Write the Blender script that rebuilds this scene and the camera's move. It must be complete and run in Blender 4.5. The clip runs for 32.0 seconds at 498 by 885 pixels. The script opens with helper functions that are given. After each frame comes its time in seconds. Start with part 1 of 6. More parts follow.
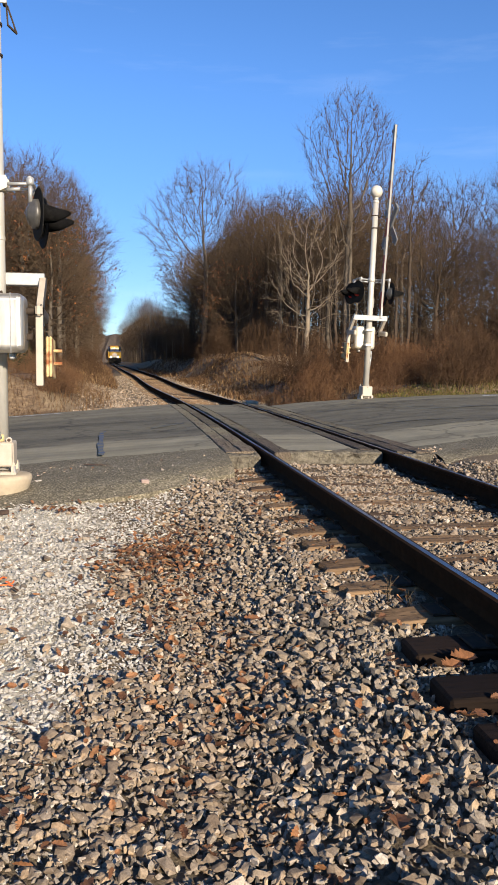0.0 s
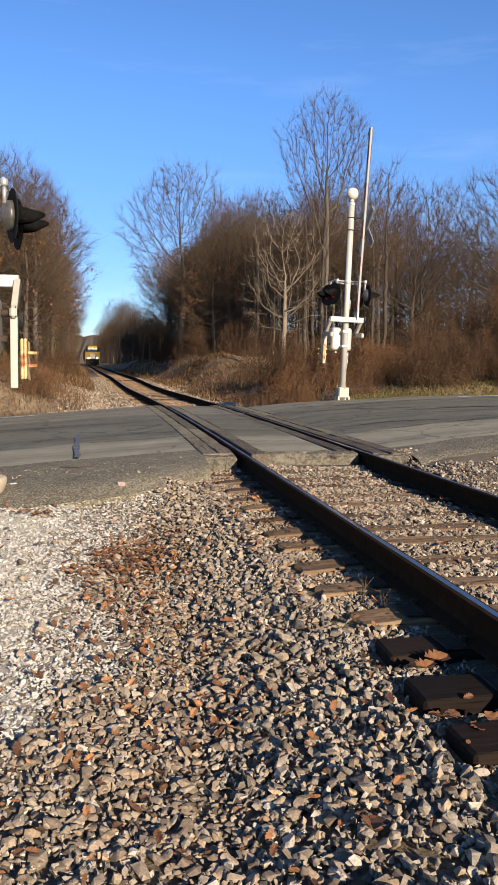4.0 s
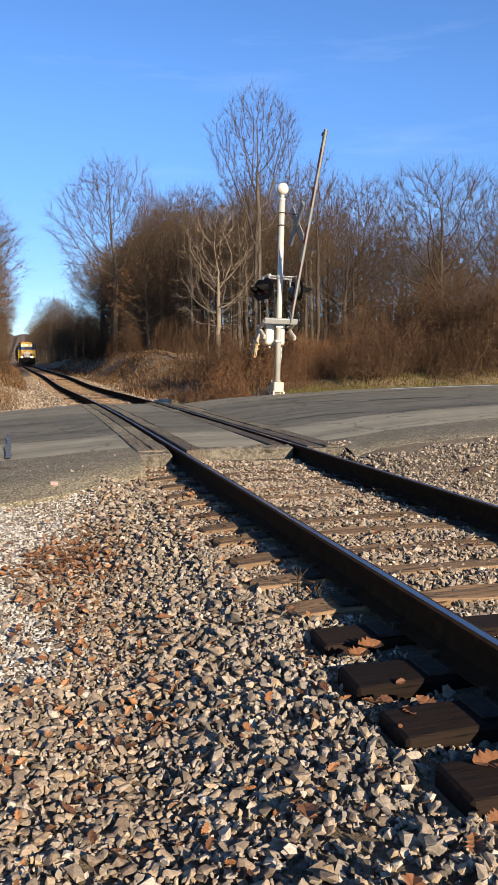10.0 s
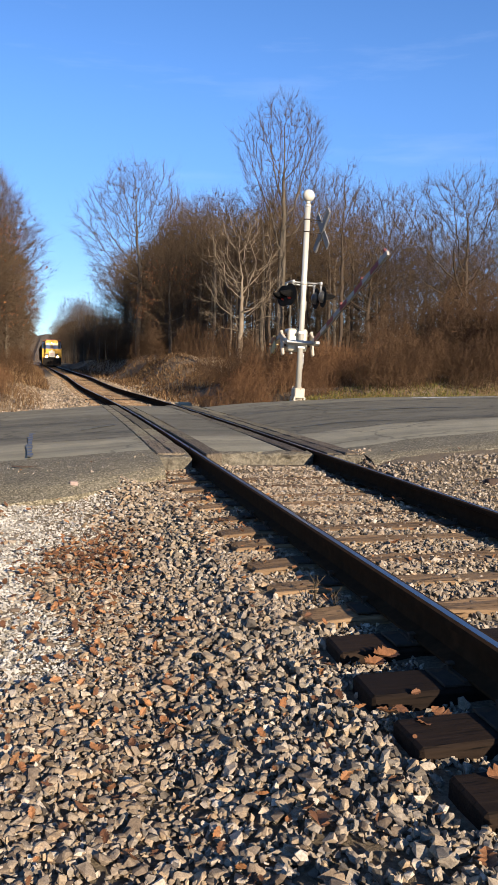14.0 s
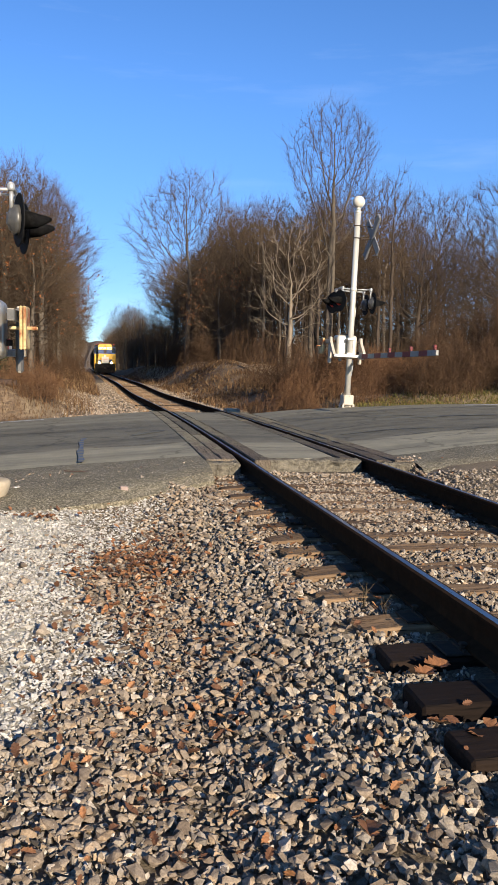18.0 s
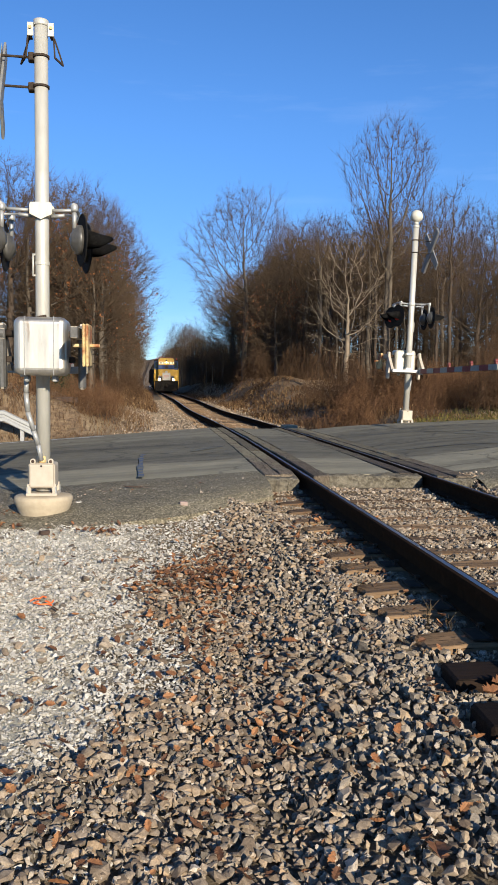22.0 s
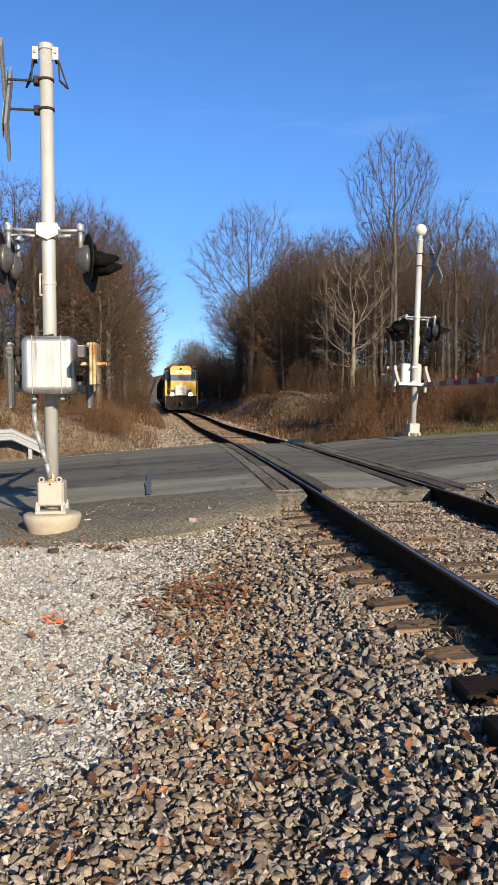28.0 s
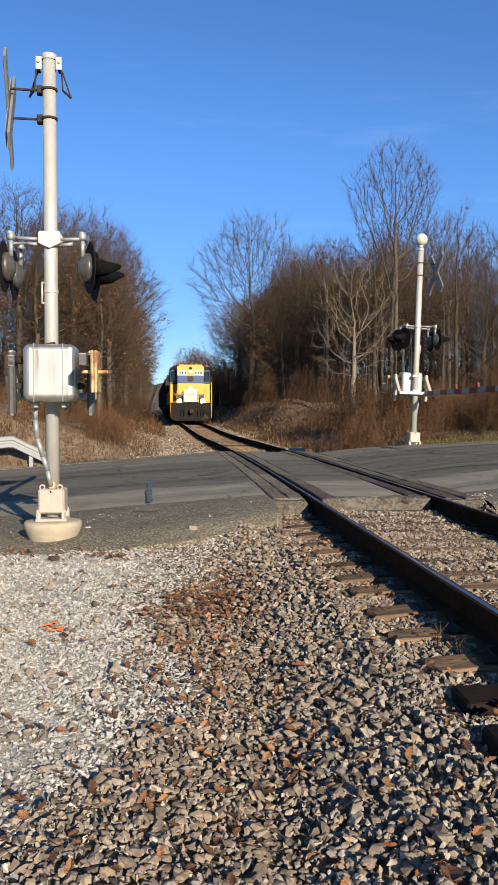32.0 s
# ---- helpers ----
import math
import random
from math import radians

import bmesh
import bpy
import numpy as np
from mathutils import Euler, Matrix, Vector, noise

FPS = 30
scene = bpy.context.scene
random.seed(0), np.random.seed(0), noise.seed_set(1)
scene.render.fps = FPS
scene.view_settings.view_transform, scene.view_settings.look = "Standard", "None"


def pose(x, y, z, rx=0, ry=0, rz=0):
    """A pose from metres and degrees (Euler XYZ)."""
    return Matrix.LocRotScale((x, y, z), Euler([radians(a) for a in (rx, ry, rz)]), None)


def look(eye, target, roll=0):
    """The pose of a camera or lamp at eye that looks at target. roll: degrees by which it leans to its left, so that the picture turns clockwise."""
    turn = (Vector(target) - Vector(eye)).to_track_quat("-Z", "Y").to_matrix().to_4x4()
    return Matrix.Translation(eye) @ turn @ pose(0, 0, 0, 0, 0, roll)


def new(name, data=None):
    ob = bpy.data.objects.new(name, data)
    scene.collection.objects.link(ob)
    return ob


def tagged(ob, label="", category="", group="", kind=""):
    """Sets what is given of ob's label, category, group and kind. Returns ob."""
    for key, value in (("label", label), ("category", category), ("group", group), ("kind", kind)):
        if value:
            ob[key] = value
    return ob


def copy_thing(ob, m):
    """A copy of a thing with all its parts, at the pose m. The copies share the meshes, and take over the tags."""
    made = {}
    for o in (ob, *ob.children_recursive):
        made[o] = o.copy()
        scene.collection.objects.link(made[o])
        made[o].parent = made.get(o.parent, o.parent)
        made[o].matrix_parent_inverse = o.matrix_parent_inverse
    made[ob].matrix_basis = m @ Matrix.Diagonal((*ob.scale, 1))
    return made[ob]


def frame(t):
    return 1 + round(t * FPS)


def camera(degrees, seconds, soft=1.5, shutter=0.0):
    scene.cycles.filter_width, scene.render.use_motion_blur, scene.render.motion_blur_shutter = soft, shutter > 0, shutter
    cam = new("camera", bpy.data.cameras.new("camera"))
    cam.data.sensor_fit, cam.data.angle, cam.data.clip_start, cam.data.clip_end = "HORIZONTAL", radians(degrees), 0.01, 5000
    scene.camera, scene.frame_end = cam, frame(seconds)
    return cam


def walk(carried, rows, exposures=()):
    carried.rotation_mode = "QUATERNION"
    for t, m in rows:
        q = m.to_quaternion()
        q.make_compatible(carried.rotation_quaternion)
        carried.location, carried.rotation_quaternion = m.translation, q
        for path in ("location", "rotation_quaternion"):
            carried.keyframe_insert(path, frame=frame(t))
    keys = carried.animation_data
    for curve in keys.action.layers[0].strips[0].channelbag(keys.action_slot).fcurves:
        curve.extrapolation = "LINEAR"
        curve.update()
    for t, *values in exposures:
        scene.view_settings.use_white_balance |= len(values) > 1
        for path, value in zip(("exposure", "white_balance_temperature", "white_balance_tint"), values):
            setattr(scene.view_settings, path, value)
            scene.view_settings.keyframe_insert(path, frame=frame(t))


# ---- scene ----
cam = camera(33.6, 32.0)
PATH = [
    (0, (-2.374, 0.493, 1.017), (-2.086, 2.463, 0.831), 0.5),
    (0.5, (-2.374, 0.493, 1.017), (-2.084, 2.463, 0.831), 0.5),
    (1, (-2.371, 0.487, 1.018), (-2.078, 2.457, 0.833), 0.4),
    (1.5, (-2.37, 0.488, 1.018), (-2.071, 2.457, 0.832), 0.4),
    (2, (-2.368, 0.485, 1.021), (-2.061, 2.453, 0.835), 0.4),
    (2.5, (-2.364, 0.485, 1.02), (-2.048, 2.451, 0.836), 0.4),
    (4.5, (-2.358, 0.491, 1.026), (-1.997, 2.45, 0.843), 0.4),
    (5, (-2.347, 0.502, 1.023), (-1.952, 2.454, 0.84), 0.3),
    (5.5, (-2.335, 0.507, 1.022), (-1.89, 2.448, 0.839), 0.2),
    (6, (-2.324, 0.512, 1.017), (-1.844, 2.445, 0.834), -0.1),
    (6.5, (-2.329, 0.503, 1.021), (-1.837, 2.432, 0.836), -0.1),
    (7, (-2.328, 0.507, 1.016), (-1.837, 2.437, 0.829), -0.2),
    (7.5, (-2.33, 0.499, 1.018), (-1.841, 2.429, 0.829), -0.3),
    (8, (-2.327, 0.499, 1.015), (-1.839, 2.429, 0.825), -0.4),
    (8.5, (-2.33, 0.495, 1.015), (-1.841, 2.425, 0.823), -0.4),
    (9, (-2.328, 0.493, 1.015), (-1.84, 2.423, 0.822), -0.5),
    (9.5, (-2.327, 0.492, 1.013), (-1.839, 2.422, 0.821), -0.5),
    (10, (-2.328, 0.49, 1.013), (-1.839, 2.42, 0.821), -0.5),
    (10.5, (-2.328, 0.491, 1.012), (-1.839, 2.421, 0.82), -0.5),
    (11, (-2.332, 0.489, 1.011), (-1.841, 2.419, 0.819), -0.4),
    (11.5, (-2.332, 0.486, 1.014), (-1.84, 2.415, 0.821), -0.3),
    (12, (-2.334, 0.478, 1.018), (-1.841, 2.407, 0.827), -0.2),
    (12.5, (-2.336, 0.479, 1.017), (-1.849, 2.41, 0.828), 0.1),
    (13, (-2.337, 0.475, 1.019), (-1.865, 2.41, 0.833), 0.3),
    (13.5, (-2.337, 0.48, 1.017), (-1.882, 2.419, 0.834), 0.6),
    (14, (-2.338, 0.483, 1.015), (-1.894, 2.425, 0.835), 0.9),
    (14.5, (-2.336, 0.486, 1.014), (-1.902, 2.43, 0.836), 1.0),
    (16.5, (-2.342, 0.482, 1.013), (-1.951, 2.435, 0.837), 1.1),
    (17, (-2.345, 0.475, 1.014), (-1.97, 2.432, 0.837), 1.1),
    (17.5, (-2.349, 0.467, 1.018), (-1.995, 2.427, 0.845), 1.1),
    (18, (-2.349, 0.477, 1.014), (-2.019, 2.442, 0.848), 1.0),
    (18.5, (-2.354, 0.477, 1.013), (-2.048, 2.447, 0.854), 1.0),
    (19, (-2.357, 0.48, 1.011), (-2.075, 2.454, 0.86), 1.0),
    (19.5, (-2.361, 0.477, 1.011), (-2.103, 2.455, 0.869), 0.9),
    (20, (-2.366, 0.474, 1.012), (-2.13, 2.456, 0.876), 0.9),
    (20.5, (-2.367, 0.477, 1.008), (-2.149, 2.461, 0.879), 0.9),
    (21, (-2.369, 0.478, 1.006), (-2.164, 2.464, 0.879), 0.8),
    (21.5, (-2.369, 0.482, 1.004), (-2.173, 2.468, 0.877), 0.7),
    (22, (-2.372, 0.484, 1.002), (-2.178, 2.47, 0.874), 0.6),
    (22.5, (-2.372, 0.481, 1.005), (-2.182, 2.467, 0.875), 0.4),
    (23, (-2.373, 0.479, 1.004), (-2.184, 2.466, 0.873), 0.3),
    (23.5, (-2.371, 0.477, 1.006), (-2.185, 2.464, 0.877), 0.2),
    (24, (-2.371, 0.478, 1.005), (-2.188, 2.465, 0.879), 0.1),
    (24.5, (-2.37, 0.473, 1.007), (-2.19, 2.461, 0.886), 0.0),
    (25, (-2.371, 0.473, 1.006), (-2.193, 2.462, 0.89), -0.1),
    (25.5, (-2.371, 0.469, 1.006), (-2.194, 2.458, 0.895), -0.2),
    (27.5, (-2.37, 0.461, 1.008), (-2.195, 2.451, 0.914), -0.3),
    (28, (-2.372, 0.462, 1.009), (-2.196, 2.452, 0.917), -0.2),
    (28.5, (-2.372, 0.462, 1.008), (-2.197, 2.452, 0.919), -0.2),
    (29, (-2.373, 0.461, 1.008), (-2.197, 2.451, 0.921), -0.2),
    (29.5, (-2.374, 0.457, 1.01), (-2.198, 2.447, 0.925), -0.2),
    (30, (-2.375, 0.455, 1.01), (-2.2, 2.445, 0.927), -0.2),
    (30.5, (-2.377, 0.455, 1.01), (-2.202, 2.446, 0.929), -0.2),
    (31, (-2.376, 0.455, 1.009), (-2.202, 2.446, 0.932), -0.1),
    (31.5, (-2.378, 0.454, 1.009), (-2.204, 2.445, 0.934), -0.1),
    (32, (-2.376, 0.452, 1.01), (-2.201, 2.444, 0.938), -0.0),
]
EXPOSURE = ((0.0, 0.10, 6930, 11), (1.0, 0.12, 6960, 11), (5.0, 0.17, 7150, 12), (9.0, 0.25, 7150, 12), (13.0, 0.24, 7150, 12), (17.0, 0.19, 6900, 11), (20.0, 0.02, 6660, 8), (23.0, -0.05, 6600, 7), (25.0, -0.05, 6630, 8), (28.0, -0.02, 6680, 9), (32.0, -0.07, 6700, 9))
walk(cam, [(t, look(eye, target, roll)) for t, eye, target, roll in PATH], [(t, 0.66 + e, k, m) for t, e, k, m in EXPOSURE])

# world, sun, exposure
SUN_AZ, SUN_EL = 162.3, 18.6   # compass-like: degrees clockwise from +y, and above the horizon
world = bpy.data.worlds.new("world")
scene.world = world
world.use_nodes = True
wn = world.node_tree
sky = wn.nodes.new("ShaderNodeTexSky")
sky.sky_type = "NISHITA"
sky.sun_disc = False
sky.sun_elevation = radians(SUN_EL)
sky.sun_rotation = radians(SUN_AZ)
sky.air_density, sky.dust_density, sky.ozone_density = 1.0, 0.0, 3.0
sky.altitude = 3500
tone = wn.nodes.new("ShaderNodeHueSaturation")
tone.inputs["Saturation"].default_value = 1.17
tone.inputs["Hue"].default_value = 0.506
wn.links.new(sky.outputs[0], tone.inputs["Color"])
# thinner haze: the sky dims a little towards the horizon, and faint streaks of cirrus lie high up
aim = wn.nodes.new("ShaderNodeTexCoord").outputs["Generated"]
axes = wn.nodes.new("ShaderNodeSeparateXYZ")
wn.links.new(aim, axes.inputs[0])
low = wn.nodes.new("ShaderNodeMapRange")
low.interpolation_type = "SMOOTHSTEP"
for k, v in ((1, -0.02), (2, 0.34), (3, 0.50), (4, 0.93)):
    low.inputs[k].default_value = v
wn.links.new(axes.outputs[2], low.inputs[0])
high = wn.nodes.new("ShaderNodeMapRange")
high.interpolation_type = "SMOOTHSTEP"
for k, v in ((1, 0.50), (2, 1.0), (3, 1.0), (4, 0.66)):
    high.inputs[k].default_value = v
wn.links.new(axes.outputs[2], high.inputs[0])
both = wn.nodes.new("ShaderNodeMath")
both.operation = "MULTIPLY"
wn.links.new(low.outputs[0], both.inputs[0])
wn.links.new(high.outputs[0], both.inputs[1])
dim = wn.nodes.new("ShaderNodeVectorMath")
dim.operation = "SCALE"
wn.links.new(tone.outputs[0], dim.inputs[0])
wn.links.new(both.outputs[0], dim.inputs["Scale"])
streak = wn.nodes.new("ShaderNodeMapping")
streak.inputs["Scale"].default_value = (1.2, 1.2, 9.0)
streak.inputs["Rotation"].default_value = (0.0, 0.12, 0.0)
wn.links.new(aim, streak.inputs[0])
cirrus = wn.nodes.new("ShaderNodeTexNoise")
cirrus.inputs["Scale"].default_value, cirrus.inputs["Detail"].default_value, cirrus.inputs["Roughness"].default_value = 2.2, 7.0, 0.6
wn.links.new(streak.outputs[0], cirrus.inputs["Vector"])
veil = wn.nodes.new("ShaderNodeMapRange")
for k, v in ((1, 0.55), (2, 0.85), (3, 0.0), (4, 0.11)):
    veil.inputs[k].default_value = v
wn.links.new(cirrus.outputs["Fac"], veil.inputs[0])
veiled = wn.nodes.new("ShaderNodeMix")
veiled.data_type = "RGBA"
veiled.inputs[7].default_value = (5.2, 6.0, 7.4, 1)
wn.links.new(veil.outputs[0], veiled.inputs[0])
wn.links.new(dim.outputs[0], veiled.inputs[6])
wn.links.new(veiled.outputs[2], wn.nodes["Background"].inputs[0])
wn.nodes["Background"].inputs[1].default_value = 0.148
sun = new("sun", bpy.data.lights.new("sun", "SUN"))
sun.data.energy, sun.data.angle, sun.data.color = 5.0, radians(0.53), (1.0, 0.91, 0.78)
sun_to = Vector((math.sin(radians(SUN_AZ)) * math.cos(radians(SUN_EL)), math.cos(radians(SUN_AZ)) * math.cos(radians(SUN_EL)), math.sin(radians(SUN_EL))))
sun.matrix_world = look(sun_to * 50, (0, 0, 0))

# ---- materials
def nodes_of(name):
    m = bpy.data.materials.new(name)
    m.use_nodes = True
    return m, m.node_tree, m.node_tree.nodes["Principled BSDF"]


def add(nt, kind, **values):
    n = nt.nodes.new(kind)
    for k, v in values.items():
        n.inputs[k].default_value = v
    return n


def noise_of(nt, vec, scale, detail=4.0, rough=0.55):
    n = add(nt, "ShaderNodeTexNoise", Scale=scale, Detail=detail, Roughness=rough)
    nt.links.new(vec, n.inputs["Vector"])
    return n.outputs["Fac"]


def ramp(nt, fac, stops):
    r = nt.nodes.new("ShaderNodeValToRGB")
    while len(r.color_ramp.elements) < len(stops):
        r.color_ramp.elements.new(0.5)
    for e, (p, c) in zip(r.color_ramp.elements, stops):
        e.position = p
        e.color = (c[0], c[1], c[2], 1)
    nt.links.new(fac, r.inputs[0])
    return r.outputs[0]


def math_of(nt, op, a, b=0.0, clamp=False):
    n = nt.nodes.new("ShaderNodeMath")
    n.operation, n.use_clamp = op, clamp
    for k, v in enumerate((a, b)):
        if isinstance(v, (int, float)):
            n.inputs[k].default_value = v
        else:
            nt.links.new(v, n.inputs[k])
    return n.outputs[0]


def mix(nt, fac, a, b, mode="MIX"):
    n = nt.nodes.new("ShaderNodeMix")
    n.data_type, n.blend_type = "RGBA", mode
    for k, v in ((0, fac), (6, a), (7, b)):
        if isinstance(v, (int, float)):
            n.inputs[k].default_value = v
        elif isinstance(v, tuple):
            n.inputs[k].default_value = (v[0], v[1], v[2], 1)
        else:
            nt.links.new(v, n.inputs[k])
    return n.outputs[2]


def bump(nt, bsdf, height, strength=0.3, distance=0.01):
    b = add(nt, "ShaderNodeBump", Strength=strength, Distance=distance)
    nt.links.new(height, b.inputs["Height"])
    nt.links.new(b.outputs[0], bsdf.inputs["Normal"])


def place_of(nt):
    return nt.nodes.new("ShaderNodeTexCoord").outputs["Object"]


def world_of(nt):
    return nt.nodes.new("ShaderNodeNewGeometry").outputs["Position"]


def surface(name, a, b, scale=8.0, rough=0.7, metal=0.0, dirt=None, dirt_scale=2.0, dirt_from=0.5, relief=0.2, depth=0.004, stretch=None):
    """Two tones mixed by grain, a third by larger stains, and fine relief."""
    m, nt, p = nodes_of(name)
    v = place_of(nt)
    if stretch:
        mp = add(nt, "ShaderNodeMapping", Scale=stretch)
        nt.links.new(v, mp.inputs[0])
        v = mp.outputs[0]
    grain = noise_of(nt, v, scale, 6.0, 0.65)
    col = ramp(nt, grain, [(0.3, a), (0.7, b)])
    if dirt:
        big = noise_of(nt, v, dirt_scale, 5.0, 0.6)
        col = mix(nt, ramp(nt, big, [(dirt_from, (0, 0, 0)), (dirt_from + 0.15, (1, 1, 1))]), col, dirt)
    nt.links.new(col, p.inputs["Base Color"])
    r = math_of(nt, "MULTIPLY_ADD", grain, 0.3)
    r.node.inputs[2].default_value = rough - 0.15
    nt.links.new(r, p.inputs["Roughness"])
    p.inputs["Metallic"].default_value = metal
    p.inputs["Specular IOR Level"].default_value = 0.05 if rough > 0.9 else 0.12 if rough > 0.8 else 0.5
    bump(nt, p, grain, relief, depth)
    return m


def islands(name, stops, rough=0.9, grain=30.0, relief=0.4):
    """A different tone for every loose piece of a mesh."""
    m, nt, p = nodes_of(name)
    rnd = nt.nodes.new("ShaderNodeNewGeometry").outputs["Random Per Island"]
    col = ramp(nt, rnd, stops)
    v = place_of(nt)
    g = noise_of(nt, v, grain, 5.0, 0.7)
    col = mix(nt, 0.6, col, ramp(nt, g, [(0.3, (0.22, 0.2, 0.18)), (0.62, (1.05, 1.03, 1.0))]), "MULTIPLY")
    col = mix(nt, 0.35, col, ramp(nt, noise_of(nt, v, grain * 6, 3.0, 0.6), [(0.35, (0.3, 0.28, 0.26)), (0.6, (1.2, 1.2, 1.2))]), "MULTIPLY")
    nt.links.new(col, p.inputs["Base Color"])
    p.inputs["Roughness"].default_value = rough
    p.inputs["Specular IOR Level"].default_value = 0.25
    bump(nt, p, g, relief, 0.004)
    return m


def glow(name, color, strength):
    m, nt, p = nodes_of(name)
    p.inputs["Base Color"].default_value = (*color, 1)
    p.inputs["Emission Color"].default_value = (*color, 1)
    p.inputs["Emission Strength"].default_value = strength
    return m


M = {}
M["ballast"] = islands("ballast", [(0.0, (0.105, 0.0873, 0.0701)), (0.22, (0.223, 0.186, 0.145)), (0.42, (0.38, 0.314, 0.241)), (0.57, (0.293, 0.251, 0.203)), (0.72, (0.419, 0.304, 0.188)), (0.84, (0.351, 0.292, 0.227)), (0.95, (0.508, 0.431, 0.342)), (1.0, (0.604, 0.523, 0.429))])
M["dirty_ballast"] = islands("dirty_ballast", [(0.0, (0.148, 0.108, 0.077)), (0.3, (0.265, 0.204, 0.147)), (0.6, (0.362, 0.287, 0.21)), (0.78, (0.372, 0.261, 0.162)), (0.93, (0.461, 0.377, 0.289)), (1.0, (0.568, 0.486, 0.394))])
M["pale_stone"] = islands("pale_stone", [(0.0, (0.262, 0.232, 0.189)), (0.15, (0.453, 0.419, 0.361)), (0.8, (0.576, 0.542, 0.483)), (1.0, (0.663, 0.632, 0.569))])
M["leaf"] = islands("leaf", [(0.0, (0.0822, 0.0394, 0.0235)), (0.4, (0.155, 0.0709, 0.036)), (0.75, (0.27, 0.118, 0.0502)), (1.0, (0.428, 0.213, 0.096))], 0.7, 60.0)
M["dry_grass"] = islands("dry_grass", [(0.0, (0.0648, 0.0342, 0.0177)), (0.5, (0.136, 0.0732, 0.0342)), (0.85, (0.22, 0.131, 0.0625)), (1.0, (0.298, 0.202, 0.105))], 0.9, 5.0)
M["green_grass"] = islands("green_grass", [(0.0, (0.0644, 0.0704, 0.0161)), (0.6, (0.138, 0.122, 0.0292)), (1.0, (0.276, 0.193, 0.0731))], 0.9, 5.0)
M["bark"] = surface("bark", (0.0748, 0.0581, 0.0433), (0.157, 0.127, 0.0942), 6.0, 0.95, 0, (0.108, 0.0851, 0.0629), 0.8, 0.5, 0.5, 0.02, (3, 3, 0.6))
M["bark_dark"] = surface("bark_dark", (0.0389, 0.0282, 0.0221), (0.103, 0.0767, 0.0554), 6.0, 0.95, 0, None, 0.8, 0.5, 0.5, 0.02, (3, 3, 0.6))
M["bark_pale"] = surface("bark_pale", (0.166, 0.127, 0.0877), (0.292, 0.228, 0.16), 2.0, 0.9, 0, (0.171, 0.127, 0.0877), 1.3, 0.55, 0.4, 0.01, (2, 2, 0.8))
M["twig"] = surface("twig", (0.0535, 0.0363, 0.0232), (0.106, 0.074, 0.0466), 0.6, 0.95)
M["twig_tan"] = surface("twig_tan", (0.0684, 0.049, 0.0294), (0.122, 0.0891, 0.0539), 0.6, 0.95)
M["twig_oak"] = surface("twig_oak", (0.0597, 0.0408, 0.026), (0.112, 0.0776, 0.0493), 0.6, 0.95)
M["brush"] = surface("brush", (0.0515, 0.0302, 0.018), (0.111, 0.0657, 0.0374), 0.8, 0.95)
M["oak_leaf"] = islands("oak_leaf", [(0.0, (0.1, 0.038, 0.0189)), (0.6, (0.21, 0.0808, 0.031)), (1.0, (0.32, 0.133, 0.0473))], 0.8, 3.0)
M["galvanised"] = surface("galvanised", (0.30, 0.295, 0.275), (0.40, 0.39, 0.365), 25.0, 0.45, 0.35, (0.42, 0.39, 0.33), 3.0, 0.62, 0.1, 0.001)
M["machine_box"] = surface("machine_box", (0.396, 0.363, 0.312), (0.619, 0.575, 0.506), 5.0, 0.40, 0.85, (0.258, 0.186, 0.126), 7.0, 0.60, 0.12, 0.002, (1.89, 1.96, 0.294))
M["silver_paint"] = surface("silver_paint", (0.437, 0.412, 0.352), (0.529, 0.501, 0.436), 14.0, 0.45, 0.22, (0.319, 0.246, 0.158), 16.0, 0.66, 0.1, 0.001, (1, 1, 0.3))
M["white_box"] = surface("white_box", (0.42, 0.37, 0.284), (0.66, 0.589, 0.456), 8.0, 0.42, 0.4, (0.42, 0.304, 0.189), 4.0, 0.62, 0.1, 0.001, (1.5, 1.5, 0.3))
M["cream"] = surface("cream", (0.382, 0.322, 0.245), (0.466, 0.4, 0.314), 10.0, 0.6, 0, (0.372, 0.255, 0.155), 6.0, 0.68, 0.15, 0.001)
M["concrete"] = surface("concrete", (0.376, 0.305, 0.211), (0.47, 0.386, 0.272), 12.0, 0.9, 0, (0.31, 0.255, 0.184), 3.0, 0.6, 0.4, 0.004)
M["black_paint"] = surface("black_paint", (0.008, 0.0075, 0.007), (0.018, 0.017, 0.016), 20.0, 0.82, 0, (0.032, 0.029, 0.026), 5.0, 0.6, 0.1, 0.001)
M["dark_steel"] = surface("dark_steel", (0.028, 0.022, 0.017), (0.07, 0.05, 0.036), 20.0, 0.85, 0.1, (0.16, 0.08, 0.04), 6.0, 0.58)
M["rust_yellow"] = surface("rust_yellow", (0.50, 0.36, 0.15), (0.62, 0.48, 0.25), 12.0, 0.75, 0, (0.27, 0.085, 0.025), 7.0, 0.47, 0.3, 0.002)
M["rail_side"] = surface("rail_side", (0.022, 0.0115, 0.0055), (0.042, 0.023, 0.012), 14.0, 0.95, 0.0, (0.055, 0.029, 0.014), 5.0, 0.6, 0.4, 0.002)
M["rail_top"] = surface("rail_top", (0.22, 0.22, 0.225), (0.32, 0.32, 0.325), 20.0, 0.30, 1.0, (0.25, 0.22, 0.2), 4.0, 0.66, 0.05, 0.0005, (1, 0.05, 1))
M["red_plastic"] = surface("red_plastic", (0.45, 0.015, 0.012), (0.6, 0.03, 0.02), 20.0, 0.35)
